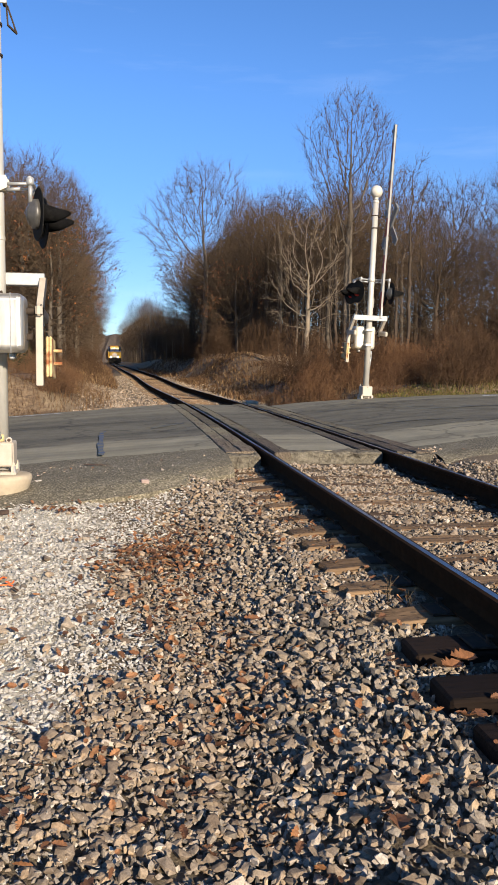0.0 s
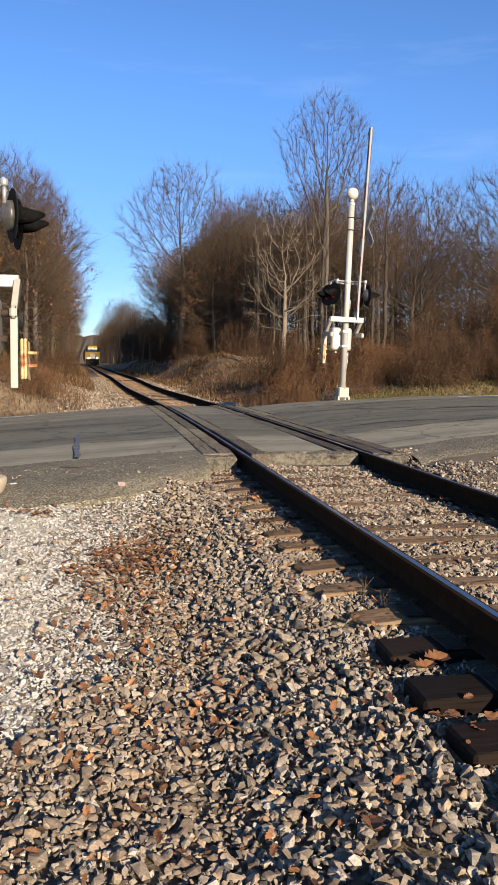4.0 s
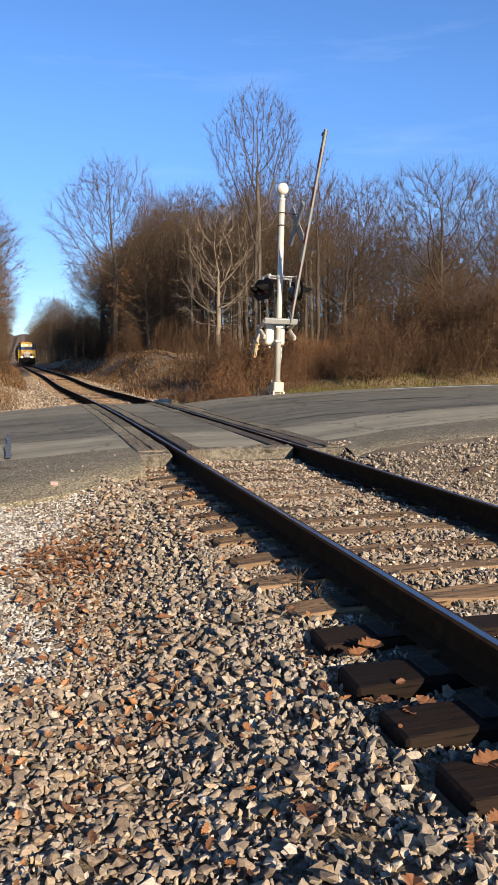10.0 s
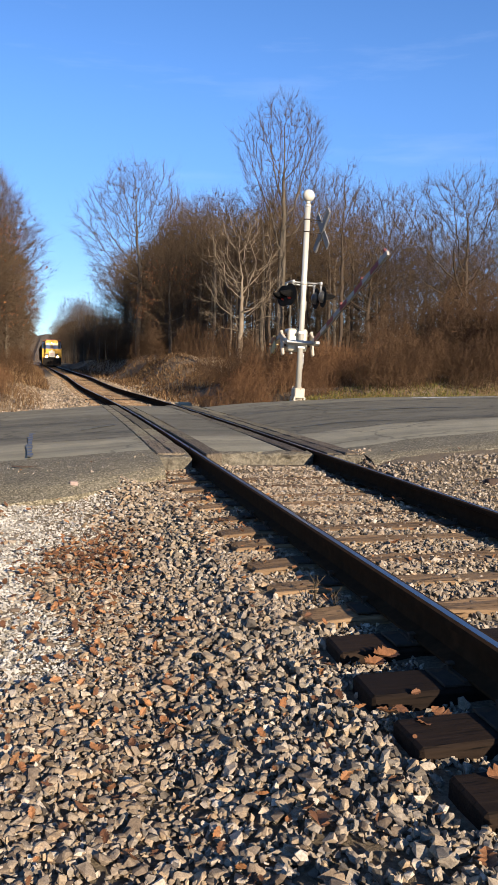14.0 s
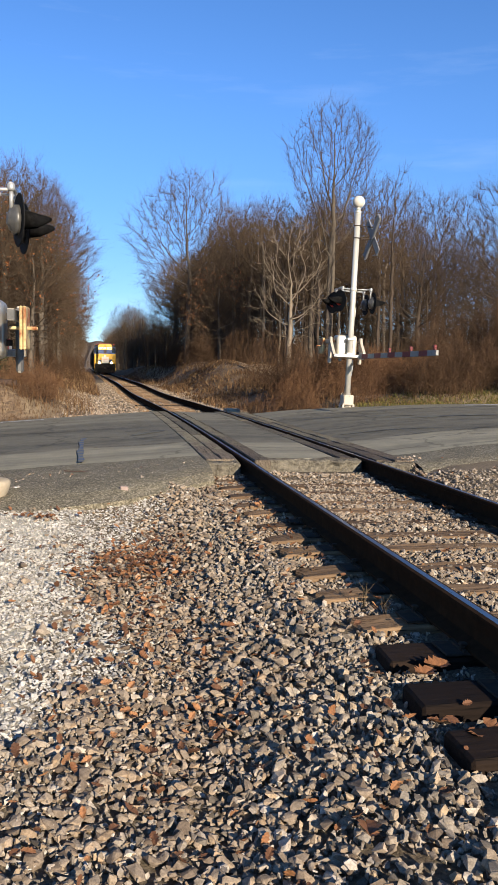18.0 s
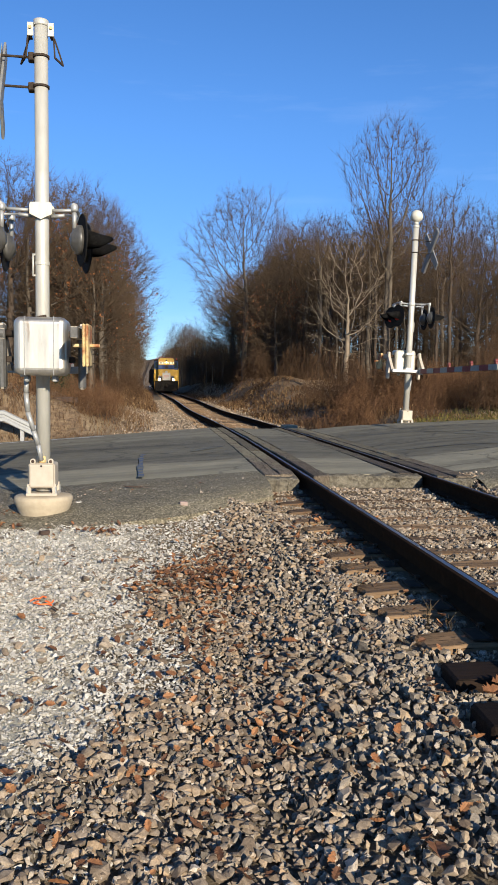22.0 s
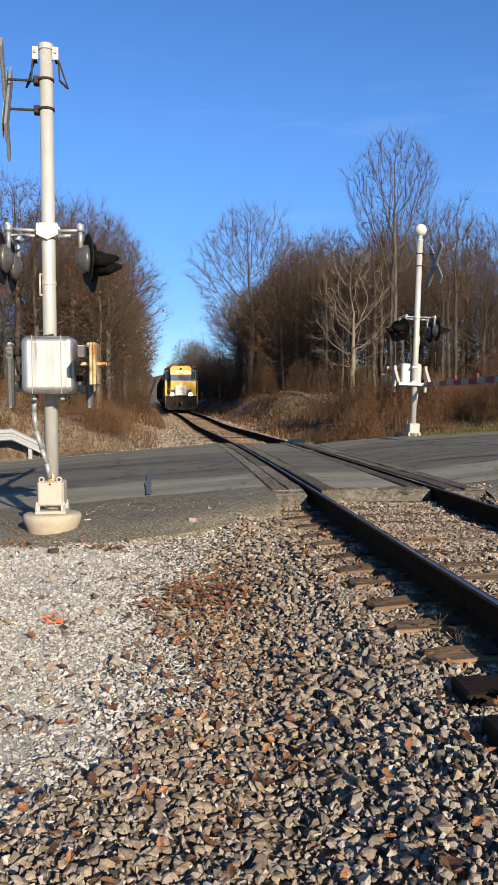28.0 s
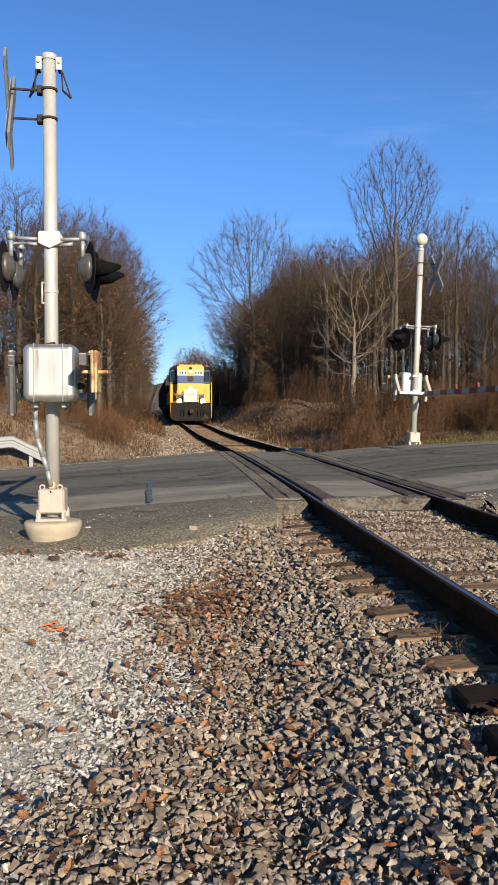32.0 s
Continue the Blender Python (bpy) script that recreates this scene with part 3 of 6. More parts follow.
def sheet(name, x0, x1, near, far, dx, dy_count, lift, thick, material, seed, shift=False, sink=0.0):
    """A slab that follows the road's tilt, with uneven edges and real thickness."""
    rnd = np.random.RandomState(seed)
    xs = np.arange(x0, x1 + 1e-6, dx)
    wob = lambda: np.convolve(rnd.normal(0, 1, len(xs) + 8), np.ones(5) / 5, "same")[4:-4] * 0.10
    a, b = near(xs) + wob(), far(xs) + wob()
    rows = []
    for k in range(dy_count + 1):
        y = a + (b - a) * k / dy_count
        rows.append(np.stack([xs + (track_x(y) if shift else 0), y, road_z(xs) + lift - sink * (1 - k / dy_count) ** 7 + 0.004 * hump(xs * 2, y * 2)], 1))
    top = np.concatenate(rows)
    n, c = len(xs), len(top)
    low = np.concatenate([rows[0], rows[-1]]) - (0, 0, thick)
    v = np.concatenate([top, low])
    i = (np.arange(dy_count)[:, None] * n + np.arange(n - 1)).ravel()
    t = [np.stack([i, i + 1, i + n + 1], 1), np.stack([i, i + n + 1, i + n], 1)]
    j = np.arange(n - 1)
    t += [np.stack([j, c + j, c + j + 1], 1), np.stack([j, c + j + 1, j + 1], 1)]
    q = dy_count * n
    t += [np.stack([q + j, c + n + j + 1, c + n + j], 1), np.stack([q + j, q + j + 1, c + n + j + 1], 1)]
    return new(name, big_mesh(name, v, np.concatenate(t), material, False))


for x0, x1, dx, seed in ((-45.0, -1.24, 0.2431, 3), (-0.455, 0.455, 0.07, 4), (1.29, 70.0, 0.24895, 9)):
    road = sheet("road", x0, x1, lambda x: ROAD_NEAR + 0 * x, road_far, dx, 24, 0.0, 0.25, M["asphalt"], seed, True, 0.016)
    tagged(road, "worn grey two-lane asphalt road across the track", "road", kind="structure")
shoulder = sheet("shoulder", -45.04, -1.24, lambda x: np.interp(x, [-45, -6, -3, -2.2, -1.25], [8.1, 8.2, 8.2, 8.4, 9.3]), lambda x: ROAD_NEAR + 0.3 + 0 * x, 0.2, 8, -0.007, 0.05, M["grit"], 5, False, 0.12)
tagged(shoulder, "strip of crumbled asphalt and grit along the road", "shoulder", kind="structure")
shoulder2 = sheet("shoulder", 1.292, 70, lambda x: np.interp(x, [1.3, 4, 70], [9.6, 9.0, 7.8]), lambda x: ROAD_NEAR + 0.3 + 0 * x, 0.2, 8, -0.007, 0.05, M["grit"], 6, False, 0.12)
tagged(shoulder2, "strip of crumbled asphalt and grit along the road", "shoulder", kind="structure")


# ---- railway track
def rail_profile():
    """Head, web and foot of a rail; z = 0 on top."""
    half = [(0.0, 0.0), (0.016, -0.0004), (0.034, -0.006), (0.036, -0.016), (0.035, -0.036), (0.012, -0.046), (0.009, -0.09), (0.011, -0.135), (0.068, -0.158), (0.069, -0.170)]
    return half + [(-x, z) for x, z in half[:0:-1]]


def rail_mesh(side):
    ys = np.r_[np.arange(-8, 14, 4.0), np.arange(14, 60, 2.0), np.arange(60, 421, 12.0)]
    bm = bmesh.new()
    prof = rail_profile()
    rings = []
    for y in ys:
        cx = float(track_x(y)) + side * 0.7525
        cz = float(track_z(y))
        rings.append([bm.verts.new((cx + x, y, z + cz)) for x, z in prof])
    n = len(prof)
    for a, b in zip(rings, rings[1:]):
        for k in range(n):
            f = bm.faces.new((a[k], b[k], b[(k + 1) % n], a[(k + 1) % n]))
            f.material_index = 1 if k in (0, n - 1) else 0
    bm.faces.new(rings[0])
    bmesh.ops.recalc_face_normals(bm, faces=bm.faces)
    return bm


NEAR_TIES = [1.05, 1.52, 2.0, 2.56, 2.97, 3.36, 3.83, 4.31, 4.85, 5.36, 5.93, 6.40, 6.96, 7.52, 7.98, 8.60, 9.12, 9.62]


def build_track():
    tr = thing("railway_track", pose(0, 0, 0), "single railway track of dark steel rails on weathered wooden ties", "railway track", kind="structure")
    for side in (-1, 1):
        r = part("rail", rail_mesh(side), M["rail_side"], tr, "rusty dark rail with a polished running surface", False)
        r.data.materials.append(M["rail_top"])
    rnd = random.Random(4)
    shapes = []
    for k in range(6):
        bm = boxed(-1.20, 1.26, -0.112, 0.112, -0.17, 0.0, 0.012, 1)
        bmesh.ops.subdivide_edges(bm, edges=[e for e in bm.edges if e.calc_length() > 1], cuts=9)
        bmesh.ops.subdivide_edges(bm, edges=[e for e in bm.edges if abs(e.verts[0].co.y - e.verts[1].co.y) > 0.15], cuts=3)
        for v in bm.verts:
            v.co += Vector((0, 0.35, 0.25)) * (noise.noise(v.co * 4 + Vector((k * 9, 0, 0))) * 0.035)
            if k < 4:
                v.co.z += 0.010 * noise.noise(Vector((v.co.x * 2.5, v.co.y * 40, k * 5.0))) - 0.02 * max(abs(v.co.x) - 1.1, 0) / 0.1
                v.co.x += 0.05 * noise.noise(Vector((k * 3.0, v.co.y * 22, v.co.z * 22))) * (abs(v.co.x) > 1.1)
        me = bpy.data.meshes.new("tie")
        bm.to_mesh(me)
        bm.free()
        shapes.append(me)
    greys, blacks = shapes[:4], shapes[4:]
    for me in greys:
        me.materials.append(M["tie_grey"])
    for me in blacks:
        me.materials.append(M["tie_black"])
    bm = boxed(-0.17, 0.17, -0.09, 0.09, 0.0, 0.012, 0.003)
    plate = bpy.data.meshes.new("tie_plate")
    box(bm, -0.09, -0.072, -0.085, 0.085, 0.010, 0.022)
    box(bm, 0.072, 0.09, -0.085, 0.085, 0.010, 0.022)
    bm.to_mesh(plate)
    bm.free()
    plate.materials.append(M["dark_steel"])
    bm = boxed(-0.009, 0.009, -0.009, 0.009, 0.0, 0.03)
    box(bm, -0.020, 0.014, -0.014, 0.014, 0.028, 0.042, 0.004)
    spike = bpy.data.meshes.new("spike")
    bm.to_mesh(spike)
    bm.free()
    spike.materials.append(M["dark_steel"])
    rows = [-3.2 + 0.52 * k for k in range(9)] + NEAR_TIES + [22.6 + 0.53 * k for k in range(70)]
    for y in rows:
        black = y in NEAR_TIES[:7] or (rnd.random() < 0.06 and y > 10)
        t = new("tie", rnd.choice(blacks if black else greys))
        t.parent = tr
        cx, turn = float(track_x(y)), (0 if y < 12 else BEND * min((y - 12) / 16, 1))
        t.matrix_local = Matrix.Translation((cx + rnd.uniform(-0.03, 0.03), y, float(track_z(y)) - 0.185 + rnd.uniform(-0.006, 0.004))) @ Matrix.Rotation(turn + rnd.uniform(-0.02, 0.02), 4, "Z")
        if -1 < y < 10:
            for side in (-1, 1):
                pl = new("tie_plate", plate)
                pl.parent = tr
                pl.matrix_local = pose(side * 0.7525, y, -0.184)
                for o in (-0.085, 0.085):
                    sp = new("spike", spike)
                    sp.parent = tr
                    sp.matrix_local = pose(side * 0.7525 + o, y + rnd.choice((-0.05, 0.05)), -0.176, 0, 0, 0 if o > 0 else 180)
    bm = bmesh.new()
    for k in range(280):
        y = 59.9 + 0.55 * k
        cx, cz = float(track_x(y)), float(track_z(y))
        box(bm, cx - 1.26, cx + 1.26, y - 0.11, y + 0.11, cz - 0.34, cz - 0.19)
    tagged(part("tie", bm, M["tie_grey"], tr, "far ties"), kind="stuff")
    return tr


build_track()


def build_crossing():
    cr = thing("crossing_planks", pose(0, 0, 0), "weathered timber planks beside the rails across the road", "level crossing", kind="structure")
    rnd = random.Random(8)
    lanes = [(-1.236, -1.04), (-1.025, -0.83), (-0.66, -0.462), (0.462, 0.665), (0.85, 1.055), (1.068, 1.286)]
    for k, (a, b) in enumerate(lanes):
        y = (10.22, 10.27, 10.15, 10.44, 10.12, 10.05)[k]
        for cut in ((0.0, 3.9), (3.92, 7.9), (7.92, 12.2)):
            y0, y1 = y + cut[0], min(y + cut[1], 22.3)
            bm = boxed(a, b, y0 + rnd.uniform(-0.05, 0.03), y1, -0.17, -0.006 + rnd.uniform(-0.006, 0.004), 0.012)
            long = [e for e in bm.edges if e.calc_length() > 1]
            bmesh.ops.subdivide_edges(bm, edges=long, cuts=8)
            for v in bm.verts:
                v.co.x += float(track_x(v.co.y)) + 0.012 * noise.noise(v.co * 1.5 + Vector((k * 5, 0, 0)))
                v.co.z += 0.016 * noise.noise(v.co * 2.3 + Vector((k, 7, 0))) - 0.004
                v.co.y += 0.05 * noise.noise(v.co * 6 + Vector((k, 3, 0)))
            part("plank", bm, M["plank"], cr)
    for x0, x1, y0, y1, z1 in ((-1.27, -0.84, 10.0, 10.22, -0.03), (-0.66, 0.71, 10.2, 10.46, -0.022), (0.84, 1.30, 9.95, 10.1, -0.03)):
        bm = boxed(x0, x1, y0, y1, -0.30, z1, 0.02, 1)
        bmesh.ops.subdivide_edges(bm, edges=[e for e in bm.edges if e.calc_length() > 0.3], cuts=14)
        bmesh.ops.subdivide_edges(bm, edges=[e for e in bm.edges if e.calc_length() > 0.12], cuts=3)
        for v in bm.verts:
            v.co += Vector((0.3, 1, 0.6)) * (noise.noise(v.co * 4.3) * 0.045 + noise.noise(v.co * 17) * 0.028)
        part("header", bm, M["broken_edge"], cr, "broken concrete lip of the road")
    return cr


build_crossing()

# ---- the train
def build_loco():
    """A yellow and blue road-switcher, its nose towards -y, wheels on z = 0, nose at y = 0."""
    lo = thing("locomotive", pose(0, 0, 0), "yellow and blue diesel locomotive with lit headlights pulling cars", "locomotive")
    W = 1.52
    part("frame", boxed(-1.50, 1.50, 0.55, 17.6, 0.95, 1.45, 0.03), M["loco_black"], lo, "black underframe")
    # pilot
    bm = bmesh.new()
    prism(bm, [(-1.48, 1.35), (1.48, 1.35), (1.48, 0.30), (1.20, 0.14), (-1.20, 0.14), (-1.48, 0.30)], 0.22, 0.40)
    bmesh.ops.recalc_face_normals(bm, faces=bm.faces)
    pilot = part("pilot", bm, M["loco_black"], lo, "black pilot plate")
    part("coupler", boxed(-0.14, 0.14, -0.30, 0.30, 0.68, 0.98, 0.05, 2), M["dark_steel"], pilot, "knuckle coupler")
    for x in (-0.75, -0.55, 0.5, 0.7, 0.9):
        part("air_hose", hose(bmesh.new(), [(x, 0.2, 0.95), (x, 0.08, 0.85), (x + 0.04, 0.06, 0.5)], 0.028, 8), M["black_paint"], pilot)
    for s in (-1, 1):
        for k in range(3):
            part("step", boxed(min(s * 1.25, s * 1.52), max(s * 1.25, s * 1.52), 0.42, 0.85, 0.35 + 0.32 * k, 0.39 + 0.32 * k), M["loco_black"], lo)
    part("front_deck", boxed(-1.50, 1.50, 0.20, 1.35, 1.36, 1.46, 0.01), M["loco_black"], lo)
    # high short hood with its coloured bands
    H = 1.0
    part("nose_skirt", boxed(-H, H, 1.02, 2.2, 1.46, 1.82, 0.03, 2), M["loco_black"], lo, "black lower nose")
    part("nose_band", boxed(-H, H, 1.00, 2.2, 1.80, 2.14, 0.03, 2), M["loco_blue"], lo, "blue nose band")
    part("short_hood", boxed(-H, H, 0.99, 2.2, 2.12, 2.94, 0.03, 2), M["loco_yellow"], lo, "yellow short hood")
    part("hood_band", boxed(-H, H, 1.00, 2.2, 2.92, 3.52, 0.03, 2), M["loco_blue"], lo, "dark blue band round the hood")
    bm = bmesh.new()
    prism(bm, [(-H, 3.50), (H, 3.50), (H, 4.16), (0.82, 4.32), (-0.82, 4.32), (-H, 4.16)], 0.99, 2.2)
    bmesh.ops.recalc_face_normals(bm, faces=bm.faces)
    part("hood_top", bm, M["loco_yellow"], lo, "yellow top of the short hood")
    # cab behind it, wider than the hood
    part("cab_lower", boxed(-W, W, 2.1, 4.3, 1.46, 2.95, 0.05, 2), M["loco_yellow"], lo, "yellow lower cab")
    cab = part("cab", boxed(-W, W, 2.08, 4.3, 2.90, 4.06, 0.06, 2), M["loco_blue"], lo, "dark blue cab")
    bm = bmesh.new()
    prism(bm, [(-1.56, 4.0), (1.56, 4.0), (1.50, 4.14), (1.0, 4.36), (-1.0, 4.36), (-1.50, 4.14)], 1.95, 4.4)
    bmesh.ops.recalc_face_normals(bm, faces=bm.faces)
    roof = part("cab_roof", bm, M["loco_black"], lo, "dark cab roof")
    for x, h in ((-0.9, 0.16), (-0.62, 0.26), (-0.3, 0.18), (0.1, 0.14), (0.5, 0.18), (0.85, 0.13)):
        part("roof_fitting", boxed(x - 0.10, x + 0.10, 2.3, 2.8, 4.34, 4.36 + h, 0.03), M["loco_roof"], roof, "horn or vent on the roof")
    for x in (-1.22, 1.30):
        part("marker_lamp", tubed((x, 2.03, 4.30), (x, 2.20, 4.30), 0.08, None, 10), M["red_plastic"], roof, "red marker lamp")
    for s in (-1, 1):
        part("windshield", boxed(min(s * 1.06, s * 1.44), max(s * 1.06, s * 1.44), 2.055, 2.10, 3.10, 3.86, 0.05, 2), M["window_glass"], cab, "side windshield")
        part("side_window", boxed(min(s * 1.50, s * 1.535), max(s * 1.50, s * 1.535), 2.5, 3.9, 3.1, 3.75, 0.04, 2), M["window_glass"], cab, "cab side window")
    # number boards and upper headlight
    nb = part("headlight_housing", boxed(-0.15, 0.15, 0.93, 1.05, 3.62, 4.20, 0.05, 2), M["loco_yellow"], lo, "yellow headlight housing")
    for z in (3.80, 4.04):
        part("headlight", lathe(bmesh.new(), [(0.11, 0.0), (0.10, 0.03), (0.05, 0.045)], Matrix.Translation((0, 0.925, z)) @ Matrix.Rotation(math.pi / 2, 4, "X"), 16), M["headlight" if z < 4 else "window_glass"], nb, "sealed-beam headlight")
    for s in (-1, 1):
        b = part("number_board", boxed(min(s * 0.26, s * 0.92), max(s * 0.26, s * 0.92), 0.95, 1.01, 3.58, 3.88, 0.02), M["number_light"], lo, "lit white number board")
        for k in range(3):
            part("digit_bar", boxed(s * 0.59 - 0.25 + 0.19 * k, s * 0.59 - 0.13 + 0.19 * k, 0.940, 0.952, 3.63, 3.83), M["black_paint"], b, "dark bar")
    # emblem on the nose, sign board, ditch lights
    part("emblem", lathe(bmesh.new(), [(0.24, 0.0), (0.22, 0.02)], Matrix.Translation((0, 0.995, 3.26)) @ Matrix.Rotation(math.pi / 2, 4, "X"), 20), M["scrap"], lo, "round dark bronze emblem")
    part("emblem", lathe(bmesh.new(), [(0.17, 0.0), (0.15, 0.02)], Matrix.Translation((0, 0.985, 2.58)) @ Matrix.Rotation(math.pi / 2, 4, "X"), 20), M["sign_white"], lo, "round pale emblem")
    sb = part("sign_board", boxed(-0.50, 0.50, 0.50, 0.54, 1.52, 2.48, 0.008), M["sign_white"], lo, "white sign board hung on the front rail")
    part("writing_bar", boxed(-0.34, 0.34, 0.492, 0.502, 1.98, 2.18), M["sign_ink"], sb, "faded red bar")
    part("writing_bar", boxed(-0.28, 0.28, 0.492, 0.502, 1.78, 1.86), M["sign_ink"], sb, "faded red bar")
    for s in (-1, 1):
        d = part("ditch_light", boxed(s * 0.87 - 0.19, s * 0.87 + 0.19, 0.26, 0.46, 1.40, 1.76, 0.05, 2), M["loco_black"], lo, "ditch light housing")
        part("headlight", lathe(bmesh.new(), [(0.18, 0.0), (0.165, 0.03), (0.07, 0.055)], Matrix.Translation((s * 0.87, 0.255, 1.58)) @ Matrix.Rotation(math.pi / 2, 4, "X"), 16), M["headlight"], d, "glowing ditch light")
    # yellow handrails
    for s in (-1, 1):
        pts = [(s * 1.50, 0.42, 0.35), (s * 1.53, 0.36, 1.4), (s * 1.53, 0.36, 2.42), (s * 1.50, 0.30, 2.95), (s * 1.52, 1.2, 2.95)]
        part("handrail", hose(bmesh.new(), pts, 0.035, 8), M["loco_yellow"], lo, "yellow handrail")
        pts = [(s * 0.55, 0.36, 2.05), (s * 0.9, 0.34, 2.05), (s * 1.15, 0.34, 2.05), (s * 1.50, 0.36, 2.35)]
        part("handrail", hose(bmesh.new(), pts, 0.025, 8), M["loco_yellow"], lo, "yellow handrail")
        for x in (0.55, 1.05):
            part("stanchion", tubed((s * x, 0.36, 1.46), (s * x, 0.36, 2.30), 0.025, None, 8), M["loco_yellow"], lo, "yellow stanchion")
        part("rail_bar", hose(bmesh.new(), [(s * 1.05, 0.30, 1.52), (s * 1.5, 0.30, 1.52)], 0.03, 8), M["loco_yellow"], lo, "yellow step edge")
        for k in range(8):
            part("stanchion", tubed((s * 1.47, 5 + 1.6 * k, 1.45), (s * 1.47, 5 + 1.6 * k, 2.45), 0.022, None, 6), M["loco_yellow"], lo, "yellow stanchion")
        part("handrail", tubed((s * 1.47, 4.4, 2.45), (s * 1.47, 16.6, 2.45), 0.025, None, 6), M["loco_yellow"], lo, "yellow handrail")
        part("mirror", boxed(s * 1.62 - 0.10, s * 1.62 + 0.10, 2.3, 2.34, 3.1, 3.6, 0.02), M["loco_black"], lo, "cab mirror")
    # long hood, fuel tank, trucks
    part("long_hood", boxed(-0.92, 0.92, 4.3, 17.0, 1.46, 4.1, 0.12, 2), M["loco_yellow"], lo, "yellow long hood")
    part("hood_band", boxed(-0.935, 0.935, 4.35, 16.9, 2.7, 3.5), M["loco_blue"], lo, "blue band along the hood")
    part("fuel_tank", boxed(-1.35, 1.35, 6.5, 11.0, 0.35, 1.0, 0.15, 2), M["loco_black"], lo, "black fuel tank")
    for y0 in (1.6, 12.6):
        tk = part("truck", boxed(-1.15, 1.15, y0 - 0.2, y0 + 3.0, 0.40, 0.85, 0.08), M["loco_black"], lo, "black four-wheel truck")
        for y in (y0 + 0.3, y0 + 2.5):
            for s in (-1, 1):
                part("wheel", lathe(bmesh.new(), [(0.50, -0.07), (0.535, -0.06), (0.515, 0.07), (0.40, 0.075)], Matrix.Translation((s * 0.76, y, 0.51)) @ Matrix.Rotation(math.pi / 2 * s, 4, "Y"), 28), M["dark_steel"], tk, "steel wheel", True)
    return lo


def build_car(k):
    """A dark covered hopper car, its front end at y = 0."""
    ca = thing("freight_car", pose(0, 0, 0), "dark grimy covered freight car coupled behind the locomotive", "freight car", "freight cars")
    bm = bmesh.new()
    prism(bm, [(-1.52, 1.2), (1.52, 1.2), (1.55, 3.9), (1.1, 4.35), (-1.1, 4.35), (-1.55, 3.9)], 0.6, 15.4)
    bmesh.ops.recalc_face_normals(bm, faces=bm.faces)
    part("body", bm, M["car_side"], ca, "dark grimy car body")
    for s in (-1, 1):
        for j in range(9):
            part("rib", boxed(min(s * 1.54, s * 1.62), max(s * 1.54, s * 1.62), 1.2 + 1.7 * j, 1.32 + 1.7 * j, 1.25, 3.85), M["car_side"], ca)
    part("sill", boxed(-1.4, 1.4, -0.1, 16.1, 0.85, 1.2), M["loco_black"], ca)
    part("roof_walk", boxed(-0.4, 0.4, 0.6, 15.4, 4.36, 4.44), M["car_side"], ca, "roof walk")
    for y0 in (1.2, 12.8):
        tk = part("truck", boxed(-1.1, 1.1, y0, y0 + 2.2, 0.35, 0.8, 0.08), M["loco_black"], ca, "freight truck")
        for y in (y0 + 0.25, y0 + 1.95):
            for s in (-1, 1):
                part("wheel", lathe(bmesh.new(), [(0.42, -0.07), (0.455, -0.06), (0.435, 0.07), (0.3, 0.075)], Matrix.Translation((s * 0.76, y, 0.43)) @ Matrix.Rotation(math.pi / 2 * s, 4, "Y"), 24), M["dark_steel"], tk, "steel wheel", True)
    return ca


LOCO = build_loco()
CARS = [build_car(0)]
for k in range(3):
    CARS.append(copy_thing(CARS[0], Matrix()))

# ---- crossing signals with gates
def lamp_unit(parent, x, y, z, face, aim=0.0):
    """A flashing lamp on its black backing disc; face is +1 or -1 along x."""
    turn = Matrix.Translation((x, y, z)) @ Matrix.Rotation(math.pi / 2 * face, 4, "Y")
    lamp = part("lamp", lathe(bmesh.new(), [(0.03, -0.10), (0.06, -0.095), (0.065, -0.08), (0.10, -0.075), (0.112, -0.05), (0.135, -0.045), (0.14, 0.0)], turn, 20), M["lamp_grey"], parent, "grey round stepped lamp housing", True)
    part("backing_disc", lathe(bmesh.new(), [(0.238, 0.0), (0.245, 0.004), (0.245, 0.010), (0.11, 0.012)], turn, 32), M["black_paint"], lamp, "round black backing disc")
    part("lens", lathe(bmesh.new(), [(0.105, 0.010), (0.10, 0.022), (0.07, 0.034), (0.03, 0.04)], turn, 20), M["red_plastic"], lamp, "red lens", True)
    # the hood: an open tube that narrows to a tip
    bm = bmesh.new()
    rows = []
    for k in range(13):
        a = math.pi * (k / 12 * 1.5 - 0.25)
        c, s = math.cos(a), math.sin(a)
        rows.append([bm.verts.new((x + face * d, y + r * c, z + r * s + o)) for d, r, o in ((0.008, 0.115, 0), (0.18, 0.075, 0.0), (0.27, 0.04, 0.022), (0.31, 0.018, 0.03))])
    for a, b in zip(rows, rows[1:]):
        for k in range(3):
            bm.faces.new((a[k], b[k], b[k + 1], a[k + 1]))
    bmesh.ops.solidify(bm, geom=bm.faces[:], thickness=0.004)
    part("hood", bm, M["black_paint"], lamp, "black sheet-metal hood", True)
    bm = tubed((x - face * 0.06, y, z + 0.10), (x - face * 0.06, y, z + 0.27), 0.020, None, 10)
    lathe(bm, [(0.03, 0.0), (0.036, 0.02), (0.036, 0.06), (0.022, 0.075)], Matrix.Translation((x - face * 0.06, y, z + 0.255)), 12)
    part("hanger", bm, M["galvanised"], lamp, "cast lamp hanger", True)
    hub = Matrix.Translation((x, y, z))
    lamp.matrix_local = hub @ Matrix.Rotation(radians(aim), 4, "Z") @ hub.inverted()
    return lamp


